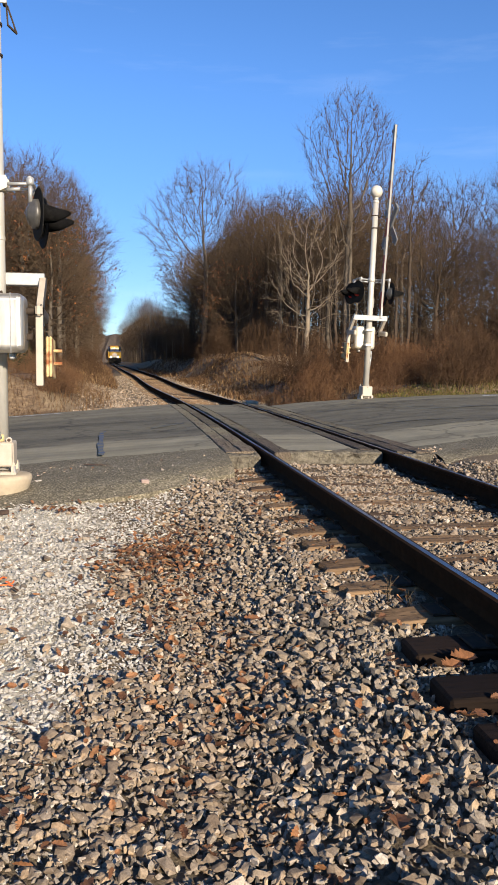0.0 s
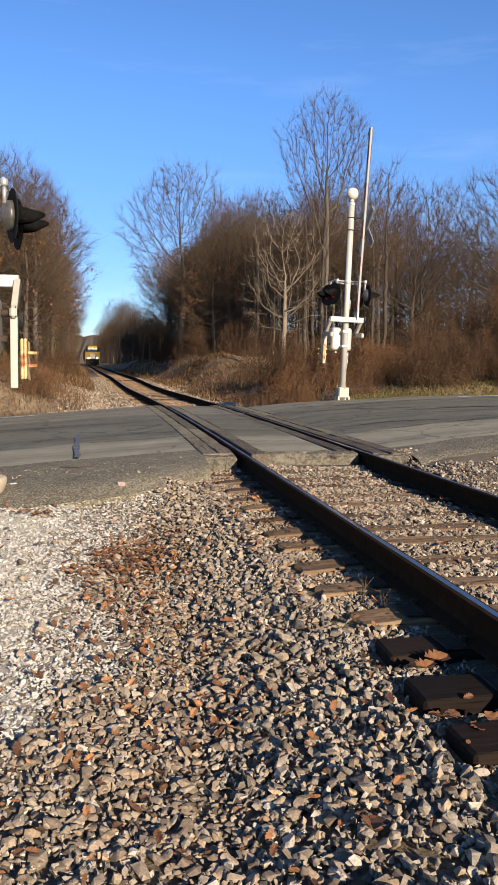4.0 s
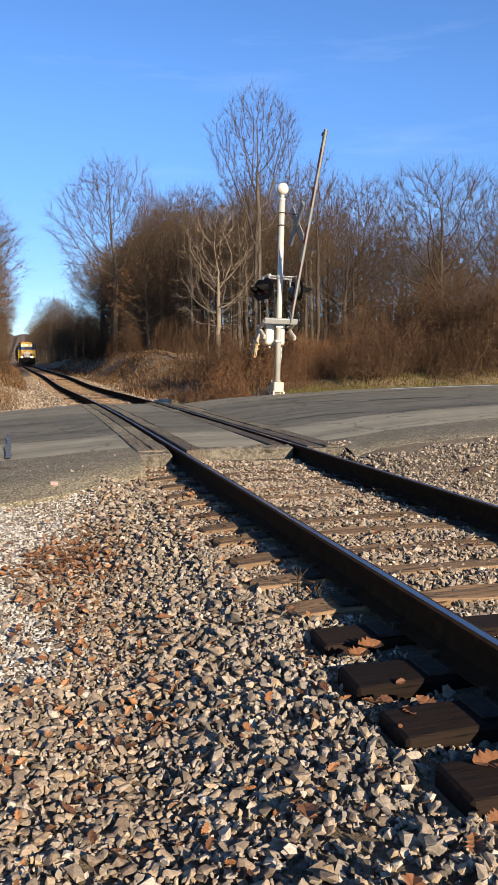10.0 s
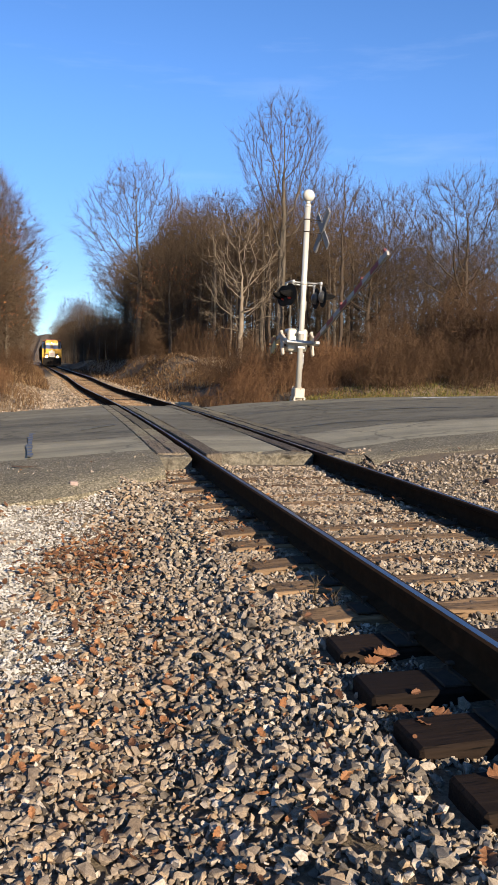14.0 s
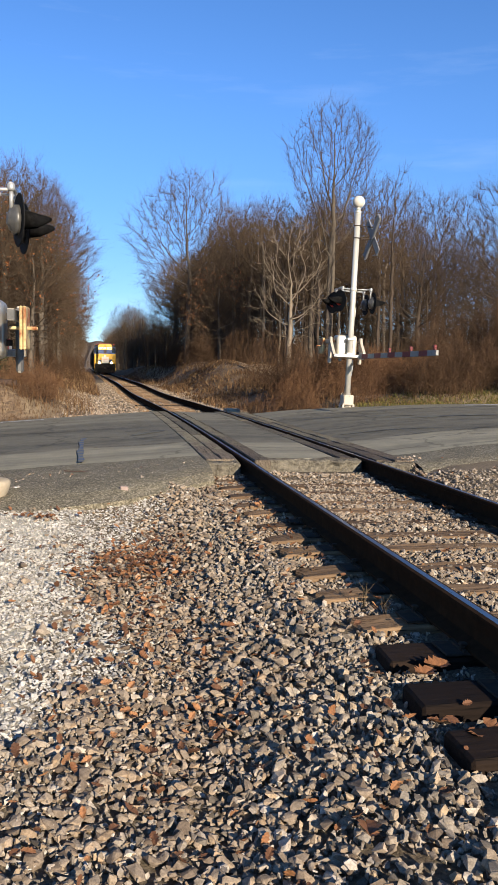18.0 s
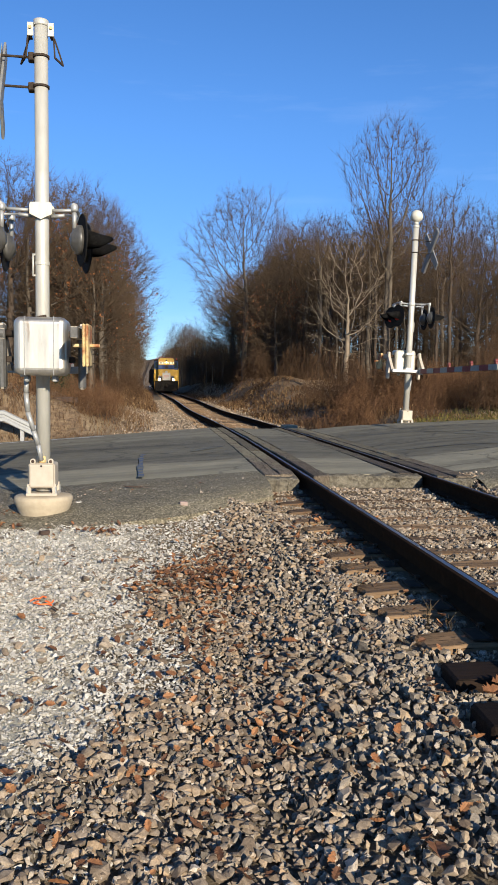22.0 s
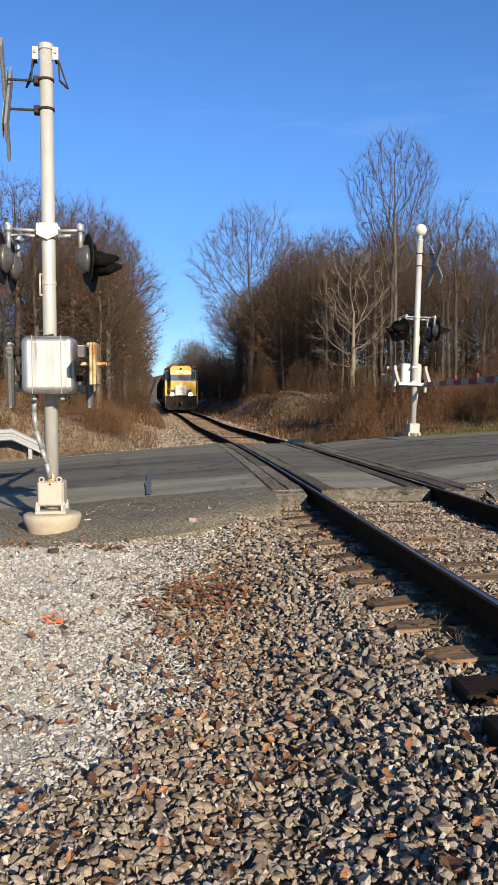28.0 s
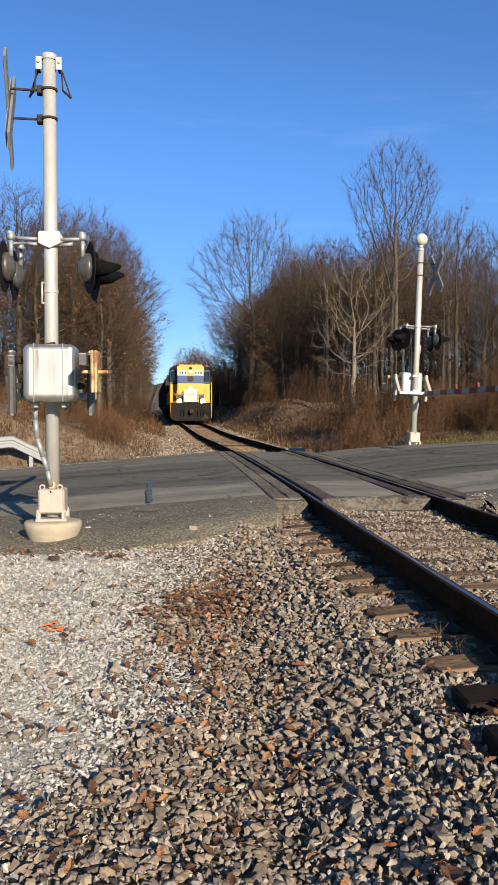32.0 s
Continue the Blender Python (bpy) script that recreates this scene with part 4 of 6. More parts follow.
def gate_stripes(length):
    """Red and white bands, each a short length of the board."""
    bands, z, k = [], 0.55, 0
    while z < length - 0.05:
        e = min(z + 0.41, length)
        bands.append((z, e, k % 2))
        z, k = e, k + 1
    return bands


def build_signal(m, size, label, bell, cross_turn, lamp_aim):
    """A silver mast with flashing lamps, crossbuck and gate; local +y points across the road."""
    sig = thing("crossing_signal", m, label, "railroad signal", "crossing signals")
    sig.scale = (size,) * 3
    top = 4.53
    part("pole", lathe(bmesh.new(), [(0.069, 0.02), (0.064, top)], None, 28), M["silver_paint"], sig, "silver-painted steel pole", True)
    part("collar", lathe(bmesh.new(), [(0.066, 2.215), (0.072, 2.22), (0.072, 2.25), (0.066, 2.255)], None, 24), M["silver_paint"], sig, "pole joint collar")
    # concrete foundation and cast base
    part("foundation", lathe(bmesh.new(), [(0.17, -0.50), (0.20, -0.28), (0.235, -0.20), (0.268, -0.12), (0.285, -0.065), (0.28, -0.035), (0.262, -0.022), (0.18, -0.018)], None, 40), M["concrete"], sig, "round weathered concrete foundation", True)
    bm = boxed(-0.15, 0.15, -0.15, 0.15, -0.02, 0.01, 0.006)
    for a in (-1, 1):
        for b in (-1, 1):
            box(bm, a * 0.12 - 0.02, a * 0.12 + 0.02, b * 0.12 - 0.02, b * 0.12 + 0.02, 0.0, 0.10, 0.005)
    base = part("base_casting", bm, M["cream"], sig, "cream painted cast foot")
    for a in (-1, 1):
        for b in (-1, 1):
            part("bolt", tubed((a * 0.135, b * 0.135, 0), (a * 0.135, b * 0.135, 0.07), 0.012, None, 6), M["galvanised"], base)
    jb = part("junction_box", boxed(-0.13, 0.13, -0.13, 0.13, 0.055, 0.30, 0.025, 3), M["cream"], sig, "cream cast junction box")
    for s in (-1, 1):
        part("cover", boxed(-0.118, 0.118, s * 0.137 - 0.012, s * 0.137 + 0.012, 0.065, 0.295, 0.018, 3), M["cream"], jb, "bolted cover plate")
        for x in (-0.085, 0.085) if s < 0 else ():
            ear = part("ear", lathe(bmesh.new(), [(0.028, -0.012), (0.028, 0.012)], Matrix.Translation((x, s * 0.10, 0.318)) @ Matrix.Rotation(math.pi / 2, 4, "X"), 14), M["cream"], jb)
            part("ear_bolt", lathe(bmesh.new(), [(0.016, -0.017), (0.016, 0.017)], Matrix.Translation((x, s * 0.10, 0.318)) @ Matrix.Rotation(math.pi / 2, 4, "X"), 12), M["scrap"], jb, "rusty bolt in the ear")
        part("screw", tubed((0, s * 0.147, 0.275), (0, s * 0.155, 0.275), 0.010, None, 8), M["dark_steel"], jb)
    part("clamp", boxed(-0.035, 0.035, -0.09, -0.06, 0.30, 0.37, 0.01), M["rust_yellow"], sig, "rusty clamp")
    # cable from the mechanism down into the box
    pts = [(-0.13, -0.17, 1.12), (-0.135, -0.17, 0.98), (-0.12, -0.165, 0.80), (-0.07, -0.15, 0.62), (-0.03, -0.125, 0.48), (-0.005, -0.10, 0.33)]
    part("conduit", hose(bmesh.new(), pts, 0.024, 10), M["galvanised"], sig, "grey flexible cable conduit", True)
    # top brackets
    bm = bmesh.new()
    lathe(bm, [(0.07, top - 0.06), (0.073, top - 0.05), (0.073, top - 0.005), (0.066, top)], None, 20)
    part("cap", bm, M["silver_paint"], sig, "pole cap", True)
    if not bell:
        for s in (-1, 1):
            bm = boxed(s * 0.066 if s > 0 else -0.125, 0.125 if s > 0 else -0.066, -0.045, -0.030, top - 0.16, top - 0.035, 0.004)
            br = part("bracket", bm, M["silver_paint"], sig, "silver angle bracket at the pole top")
            part("bolt", tubed((s * 0.098, -0.058, top - 0.085), (s * 0.098, -0.03, top - 0.085), 0.016, None, 8), M["rust_yellow"], br, "rusty bolt")
            bm = bmesh.new()
            box(bm, min(s * 0.085, s * 0.125), max(s * 0.085, s * 0.125), -0.03, 0.05, top - 0.165, top - 0.150, 0.003)
            tube(bm, (s * 0.12, -0.03, top - 0.15), (s * 0.135, -0.05, top - 0.36), 0.009, None, 6)
            tube(bm, (s * 0.135, -0.05, top - 0.36), (s * 0.20, 0.06, top - 0.39), 0.011, None, 6)
            tube(bm, (s * 0.12, 0.05, top - 0.15), (s * 0.20, 0.06, top - 0.39), 0.009, None, 6)
            part("rod", bm, M["dark_steel"], br, "bent steel rod")
    else:
        bm = bmesh.new()
        bmesh.ops.create_uvsphere(bm, u_segments=24, v_segments=14, radius=0.14, matrix=Matrix.Translation((0, 0, top + 0.20)))
        part("bell", bm, M["sign_white"], sig, "round white warning bell", True)
        bm = lathe(bmesh.new(), [(0.05, top), (0.05, top + 0.07)], None, 16)
        part("bell_mount", bm, M["silver_paint"], sig, "", True)
    # crossbuck, its face towards -x
    xb = new("crossbuck")
    xb["label"] = "aluminium crossbuck sign on steel rods"
    xb.parent = sig
    xb.matrix_local = Matrix.Translation((-0.375, 0, 3.97)) @ Matrix.Rotation(radians(cross_turn), 4, "Z")
    for s in (-1, 1):
        bm = boxed(-0.012 + s * 0.014, 0.012 + s * 0.014, -0.57, 0.57, -0.092, 0.092, 0.003)
        bm.transform(Matrix.Rotation(s * math.radians(46), 4, "X"))
        b = part("blade", bm, M["sign_back"], xb, "aluminium crossbuck blade")
        bm = boxed(-0.035 + s * 0.014, -0.010 + s * 0.014, -0.56, 0.56, -0.084, 0.084)
        bm.transform(Matrix.Rotation(s * math.radians(46), 4, "X"))
        bmesh.ops.scale(bm, vec=(0.2, 1, 1), verts=bm.verts)
        bmesh.ops.translate(bm, vec=(-0.017 + s * 0.002, 0, 0), verts=bm.verts)
        part("face_sheet", bm, M["white_sheet"], b, "white reflective sheet")
    for z in (0.22, -0.06):
        bm = tubed((0.0, 0.0, z), (0.32, 0, z + 0.005), 0.013, None, 8)
        box(bm, 0.25, 0.31, -0.05, 0.05, z - 0.035, z + 0.04, 0.008)
        part("rod", bm, M["dark_steel"], xb, "dark steel mounting rod")
    for z in (4.19, 3.91):
        part("band", lathe(bmesh.new(), [(0.066, z - 0.012), (0.078, z - 0.01), (0.078, z + 0.01), (0.066, z + 0.012)], None, 20), M["dark_steel"], sig, "steel band")
    # lamp arms
    bm = bmesh.new()
    outline = [(-0.105, 0.055), (-0.095, 0.075), (0.095, 0.075), (0.105, 0.055), (0.105, -0.035), (0.0, -0.085), (-0.105, -0.035)]
    for s in (-1, 1):
        prism(bm, [(x, z + 2.73) for x, z in outline], s * 0.083 - 0.012, s * 0.083 + 0.012)
    box(bm, -0.085, 0.085, -0.075, 0.075, 2.67, 2.79, 0.01)
    bmesh.ops.recalc_face_normals(bm, faces=bm.faces)
    if bell:
        bm.free()
        bm = lathe(bmesh.new(), [(0.068, 2.69), (0.078, 2.695), (0.078, 2.775), (0.068, 2.78)], None, 20)
        part("lamp_bracket", bm, M["silver_paint"], sig, "silver clamp of the lamp arms", True)
    else:
        part("lamp_bracket", bm, M["white_box"], sig, "white shield-shaped bracket")
    for s in (-1, 1):
        bm = tubed((s * 0.09, 0, 2.745), (s * 0.34, 0, 2.755), 0.017, None, 10)
        tube(bm, (s * 0.335, -0.29, 2.75), (s * 0.335, 0.29, 2.75), 0.016, None, 10)
        tube(bm, (s * 0.09, 0, 2.69), (s * 0.22, -0.02, 2.70), 0.018, None, 8)
        tube(bm, (s * 0.22, -0.02, 2.70), (s * 0.35, -0.2, 2.66), 0.012, None, 8)
        part("arm", bm, M["galvanised"], sig, "tubular lamp arm", True)
        for y in (-0.245, 0.245):
            lamp_unit(sig, s * 0.395, y, 2.43, s, lamp_aim if s > 0 else 0.0)
    bm = tubed((-0.085, -0.02, 2.12), (-0.085, -0.02, 2.32), 0.010, None, 8)
    tube(bm, (-0.06, -0.02, 2.12), (-0.09, -0.02, 2.12), 0.010, None, 8)
    tube(bm, (-0.06, -0.02, 2.32), (-0.09, -0.02, 2.32), 0.010, None, 8)
    part("step_iron", bm, M["silver_paint"], sig, "small handle", True)
    # gate mechanism
    mech = part("mechanism_box", boxed(-0.205, 0.285, -0.46, -0.09, 1.15, 1.69, 0.065, 6), M["white_box" if bell else "machine_box"], sig, "dented off-white gate machine housing")
    for x in (-0.10, 0.165):
        part("seam", boxed(x - 0.004, x + 0.004, -0.463, -0.2, 1.147, 1.693, 0.003), M["galvanised"], mech, "housing seam")
    bm = boxed(-0.03, 0.05, -0.12, 0.02, 1.67, 1.72, 0.01)
    tube(bm, (-0.02, -0.2, 1.70), (0.05, -0.14, 1.72), 0.015, None, 8)
    part("latch", bm, M["dark_steel"], mech, "top latch")
    for x in (-0.11, 0.15):
        part("lug", boxed(x - 0.025, x + 0.025, -0.30, -0.18, 1.09, 1.155, 0.012), M["galvanised"], mech)
    part("shaft", tubed((-0.345, -0.25, 1.54), (0.42, -0.25, 1.54), 0.032, None, 14), M["dark_steel"], mech, "black gate shaft", True)
    part("strap", boxed(-0.30, 0.34, -0.27, -0.23, 1.27, 1.33, 0.008), M["dark_steel"], mech)
    for z in (1.22, 1.56):
        part("pole_clamp", boxed(-0.09, 0.09, -0.10, 0.085, z, z + 0.06, 0.008), M["silver_paint"], mech, "pole clamp")
    # the moving gate, drawn upright about its shaft
    gate = new("gate")
    gate["label"] = "counterweighted gate with a red and white striped arm"
    gate.parent = sig
    length = 4.62
    for s, x in ((-1, -0.335), (1, 0.405)):
        bm = boxed(x - 0.034, x + 0.034, -0.05, 0.05, -0.70 if s > 0 else -0.06, 0.05, 0.006)
        b2 = boxed(x - 0.034, x + 0.034, -0.045, 0.045, 0.0, 0.48, 0.006)
        b2.transform(Matrix.Rotation(-math.atan2(0.34, 0.34), 4, "X"))
        box(b2, x - 0.034, x + 0.034, -0.10, 0.52, -0.055, 0.055, 0.02)
        me = bpy.data.meshes.new("scratch")
        b2.to_mesh(me)
        b2.free()
        bm.from_mesh(me)
        bpy.data.meshes.remove(me)
        lathe(bm, [(0.07, -0.02), (0.07, 0.02)], Matrix.Translation((x, 0, 0)) @ Matrix.Rotation(math.pi / 2, 4, "Y"), 16)
        arm = part("side_arm", bm, M["lamp_grey"], gate, "steel side arm, sunlit faces coloured pale and shaded ones dark")
        # sun and shade put into the colour: y faces pale, the others dark
        arm.data.materials.append(M["cream"])
        for f in arm.data.polygons:
            f.material_index = int(abs(f.normal.y) > 0.6 or bell)
    part("crossbar", boxed(-0.38, 0.42, 0.305, 0.375, 0.29, 0.41, 0.006), M["galvanised"], gate, "channel crossbar")
    for x in (0.478, 0.508):
        part("counterweight", boxed(x - 0.013, x + 0.013, -0.08, 0.30, -0.62, -0.24, 0.010), M["rust_yellow"], gate, "rusty yellow counterweight plate")
    for z in (-0.36, -0.48):
        part("rod", tubed((0.37, 0.11, z), (0.60, 0.11, z), 0.016, None, 8), M["rust_yellow"], gate, "threaded rod")
    bm = bmesh.new()
    ax = -0.22
    prism(bm, [(ax - 0.022, 0.36), (ax + 0.022, 0.36), (ax + 0.016, 0.60), (ax - 0.016, 0.60)], 0.27, 0.41)
    bmesh.ops.recalc_face_normals(bm, faces=bm.faces)
    part("arm_socket", bm, M["galvanised"], gate, "galvanised arm socket")
    arm = part("gate_arm", boxed(ax - 0.022, ax + 0.022, 0.295, 0.385, 0.40, length, 0.004), M["white_sheet"], gate, "tapering aluminium gate arm")
    for z0, z1, k in gate_stripes(length):
        for s in (-1, 1):
            x = ax + s * 0.0255
            part("stripe", boxed(min(x, x + s * 0.002), max(x, x + s * 0.002), 0.287, 0.393, z0, z1), M["red_sheet" if k == 0 else "white_sheet"], arm, "red reflective band" if k == 0 else "white reflective band")
    for z in (length - 0.12, length - 1.25, length - 2.4):
        bm = boxed(ax - 0.02, ax + 0.02, 0.25, 0.29, z - 0.04, z + 0.04, 0.006)
        lathe(bm, [(0.038, -0.025), (0.042, 0.0), (0.038, 0.025)], Matrix.Translation((ax, 0.23, z)) @ Matrix.Rotation(math.pi / 2, 4, "Y"), 14)
        part("arm_lamp", bm, M["red_dull"], arm, "small dark red lamp on the arm")
    return sig, gate


NEAR_SIG, NEAR_GATE = build_signal(pose(-3.60, 8.75, -0.035), 1.0, "silver crossing signal with gate on a concrete base beside pale gravel", False, 6.5, 18)
FAR_SIG, FAR_GATE = build_signal(pose(3.55, 20.75, 0.20, 0, -2, 182), 1.085, "silver crossing signal with bell and gate beyond the road", True, 1.5, 20)
GATE_TURN = ((0, 4), (8.6, 4), (9.0, 7), (9.5, 16), (10, 26), (10.5, 32.5), (11, 38), (11.5, 44), (12, 49.5), (12.5, 55), (13, 59.5), (13.5, 64), (14, 68.5), (14.5, 72.5), (15.5, 81), (16.3, 87), (17, 88.5), (18, 90), (32, 90))

# ---- bare winter trees
def colonise(seed, roots, crown, step, kill, reach, up, wander, rounds=150):
    """Branches that grow from the roots towards the points of a crown: places, and each one's parent."""
    r = np.random.RandomState(seed)
    pos, par = [], []
    for line in roots:
        for k, p in enumerate(line):
            par.append(len(pos) - 1 if k else -1)
            pos.append(p)
    pos, par = np.array(pos, float), np.array(par)
    gap = np.linalg.norm(crown[:, None] - pos[None], axis=2)
    near, dist = gap.argmin(1), gap.min(1)
    for _ in range(rounds):
        ok = dist < reach
        if not ok.any():
            break
        way = (crown[ok] - pos[near[ok]]) / dist[ok][:, None]
        at, inv = np.unique(near[ok], return_inverse=True)
        total = np.zeros((len(at), 3))
        np.add.at(total, inv, way)
        total /= np.linalg.norm(total, axis=1)[:, None] + 1e-9
        total += (0, 0, up)
        total += r.normal(0, wander, total.shape)
        total /= np.linalg.norm(total, axis=1)[:, None]
        fresh = pos[at] + total * step
        free = np.array([np.linalg.norm(pos - q, axis=1).min() > step * 0.45 for q in fresh])
        if not free.any():
            break
        fresh, at = fresh[free], at[free]
        gap = np.linalg.norm(crown[:, None] - fresh[None], axis=2)
        better = gap.min(1) < dist
        near = np.where(better, gap.argmin(1) + len(pos), near)
        dist = np.minimum(dist, gap.min(1))
        pos, par = np.concatenate([pos, fresh]), np.r_[par, at]
        left = dist > kill
        crown, near, dist = crown[left], near[left], dist[left]
        if not len(crown):
            break
    return pos, par


def girth(par, thick, tip):
    """The radius of each branch by the number of tips that it carries."""
    tips = np.zeros(len(par))
    has = np.zeros(len(par), bool)
    has[par[par >= 0]] = True
    tips[~has] = 1
    for k in range(len(par) - 1, 0, -1):
        if par[k] >= 0:
            tips[par[k]] += tips[k]
    power = math.log(thick / tip) / math.log(max(tips.max(), 2))
    return tip * tips ** power, ~has


def limbs_mesh(name, a, b, ra, rb, sides, material, extra=None):
    """Tapered prisms from a to b, and loose triangles."""
    d = b - a
    d = d / (np.linalg.norm(d, axis=1)[:, None] + 1e-9)
    u = np.cross(d, np.where(np.abs(d[:, 2:3]) < 0.8, np.array([[0, 0, 1.0]]), np.array([[1.0, 0, 0]])))
    u /= np.linalg.norm(u, axis=1)[:, None]
    w = np.cross(d, u)
    rings = []
    for p, r in ((a - d * ra[:, None] * 0.5, ra), (b, rb)):
        for k in range(sides):
            q = 2 * math.pi * k / sides
            rings.append(p + (u * math.cos(q) + w * math.sin(q)) * r[:, None])
    v = np.stack(rings, 1).reshape(-1, 3)
    i = np.arange(len(a))[:, None] * 2 * sides
    t = []
    for k in range(sides):
        j = (k + 1) % sides
        t += [i + (k, j, sides + j), i + (k, sides + j, sides + k)]
    t = np.concatenate(t)
    if extra is not None:
        t = np.concatenate([t, len(v) + np.arange(len(extra)).reshape(-1, 3)])
        v = np.concatenate([v, extra])
    return big_mesh(name, v, t, material, True)


def sprays(r, at, d, count, length, width, rise=0.04, spread=0.36):
    """Short crooked twigs in sprays: two slender triangles a twig."""
    k = np.repeat(np.arange(len(at)), count)
    n = len(k)
    d = d[k] + r.normal(0, spread, (n, 3)) + (0, 0, rise)
    d /= np.linalg.norm(d, axis=1)[:, None]
    ln = (length * r.uniform(0.4, 1.25, n))[:, None]
    p = at[k] - d * 0.03
    bend = p + d * ln * 0.55
    end = bend + (d + r.normal(0, 0.15, (n, 3)) + (0, 0, rise * 0.5)) * ln * 0.5
    side = np.cross(d, r.normal(0, 1, (n, 3)))
    side = side / np.linalg.norm(side, axis=1)[:, None] * width
    return np.concatenate([np.stack([p - side, p + side, bend + side * 0.4], 1), np.stack([bend - side * 0.7, bend + side * 0.7, end], 1)]).reshape(-1, 3)


def crown_of(r, count, z0, z1, profile, lean=0.0):
    """Points in a round crown; profile: its radius at even heights from z0 to z1."""
    z = r.uniform(0, 1, count * 4)
    rad = np.interp(z, np.linspace(0, 1, len(profile)), profile)
    keep = r.uniform(0, 1, len(z)) < (rad / max(profile)) ** 2
    z, rad = z[keep][:count], rad[keep][:count]
    a = r.uniform(0, 2 * math.pi, len(z))
    # uneven outline: lobes that differ round the crown
    rad = rad * (0.82 + 0.14 * np.sin(a * 3 + 9 * z) + 0.12 * np.sin(a * 5 - 7 * z + 2)) * r.uniform(0, 1, len(z)) ** 0.42
    return np.stack([rad * np.cos(a) + lean * z, rad * np.sin(a), z0 + (z1 - z0) * z], 1)


def bare_tree(seed, height, thick, clear, profile, bark, twig_mat, count=900, step=0.36, kill=0.6, up=0.12, wander=0.08, tip=0.008, spray=4, twig=0.62, width=0.007, lean=0.0, leaves=0, split=0.035):
    """One bare tree about the origin: a list of its (part name, mesh)."""
    r = np.random.RandomState(seed)
    crown = crown_of(r, count, height * clear, height, profile, lean)
    top = height * (clear + (1 - clear) * 0.25)
    n = max(int(top / step), 3)
    sway = np.cumsum(r.normal(0, 0.022, (n + 1, 2)), 0)
    trunk = np.stack([sway[:, 0], sway[:, 1], np.linspace(-0.3, top, n + 1)], 1)
    pos, par = colonise(seed, [trunk], crown, step, kill, 5.0, up, wander)
    rad, ends = girth(par, thick, tip)
    pos[1:-1] += r.normal(0, step * 0.05, (len(pos) - 2, 3))
    k = np.where(par >= 0)[0]
    a, b = pos[par[k]], pos[k]
    ra, rb = np.minimum(rad[par[k]], rad[k] * 1.2), rad[k]
    low = b[:, 2] < 0.6
    ra = np.where(low, ra * 1.2, ra)
    stout = rb > split
    fine = ~stout
    d = (b - a) / np.linalg.norm(b - a, axis=1)[:, None]
    thin = rb < tip * 2.1
    # the last shoots spread outwards from the heart of the crown
    out_way = b - (0, 0, height * (clear + 0.25 * (1 - clear)))
    out_way /= np.linalg.norm(out_way, axis=1)[:, None]
    shoot = d * 0.45 + out_way * 0.75
    late = ends[k] | (rb < tip * 1.4)
    extra = np.concatenate([sprays(r, b[thin], (d + out_way * 0.5)[thin], spray, twig, width), sprays(r, b[late], shoot[late], spray + 2, twig * 1.6, width * 0.8)])
    out = [("trunk", limbs_mesh("trunk", a[stout], b[stout], ra[stout], rb[stout], 7, bark)), ("crown", limbs_mesh("crown", a[fine], b[fine], ra[fine], rb[fine], 3, twig_mat, extra))]
    if leaves:
        tips = pos[ends]
        hubs = tips[r.randint(0, len(tips), 9)]
        hubs = hubs[hubs[:, 2] < height * 0.8]
        close = tips[(np.linalg.norm(tips[:, None] - hubs[None], axis=2).min(1) < 1.5)]
        p = close[r.randint(0, len(close), leaves)] + r.normal(0, 0.17, (leaves, 3))
        s = r.uniform(0.05, 0.10, leaves)[:, None]
        u, w = r.normal(0, 1, (leaves, 3)), r.normal(0, 1, (leaves, 3)) + (0, 0, -0.8)
        u, w = u / np.linalg.norm(u, axis=1)[:, None] * s, w / np.linalg.norm(w, axis=1)[:, None] * s
        v = np.stack([p - u * 0.6, p + w - u * 0.2, p + u * 0.6, p - w * 0.8], 1).reshape(-1, 3)
        i = np.arange(leaves)[:, None] * 4
        out.append(("foliage", big_mesh("foliage", v, np.concatenate([i + (0, 1, 2), i + (0, 2, 3)]), M["oak_leaf"])))
    return out


def thicket(seed, height, width, stems, material, count, step, spray, twig, tip=0.008, thick=0.028, twig_width=0.007):
    """A tangle of many thin stems from the ground."""
    r = np.random.RandomState(seed)
    z = r.uniform(0, 1, count) ** 0.8
    a = r.uniform(0, 2 * math.pi, count)
    rad = width * np.sqrt(r.uniform(0, 1, count)) * np.sqrt(np.maximum(1 - z ** 3, 0.05)) * (0.8 + 0.25 * np.sin(3 * a + seed))
    crown = np.stack([rad * np.cos(a), rad * np.sin(a), 0.08 * height + height * z * (0.75 + 0.25 * np.sin(2 * a + seed))], 1)
    roots = []
    for _ in range(stems):
        q, s = r.uniform(0, 2 * math.pi), width * 0.85 * math.sqrt(r.uniform())
        foot = np.array([s * math.cos(q), s * math.sin(q), -0.1])
        roots.append([foot, foot + (r.normal(0, 0.06), r.normal(0, 0.06), step + 0.1)])
    pos, par = colonise(seed, roots, crown, step, step * 1.3, height, -0.04, 0.42, 70)
    rad, ends = girth(par, thick, tip)
    k = np.where(par >= 0)[0]
    a, b = pos[par[k]], pos[k]
    ra, rb = np.minimum(rad[par[k]], rad[k] * 1.2), rad[k]
    d = (b - a) / np.linalg.norm(b - a, axis=1)[:, None]
    extra = sprays(r, b, d, spray, twig, twig_width, -0.06, 0.62)
    stout = rb > tip * 1.9
    return [("branchwork", limbs_mesh("branchwork", a[stout], b[stout], ra[stout], rb[stout], 4, material)), ("crown", limbs_mesh("crown", a[~stout], b[~stout], ra[~stout], rb[~stout], 3, material, extra))]


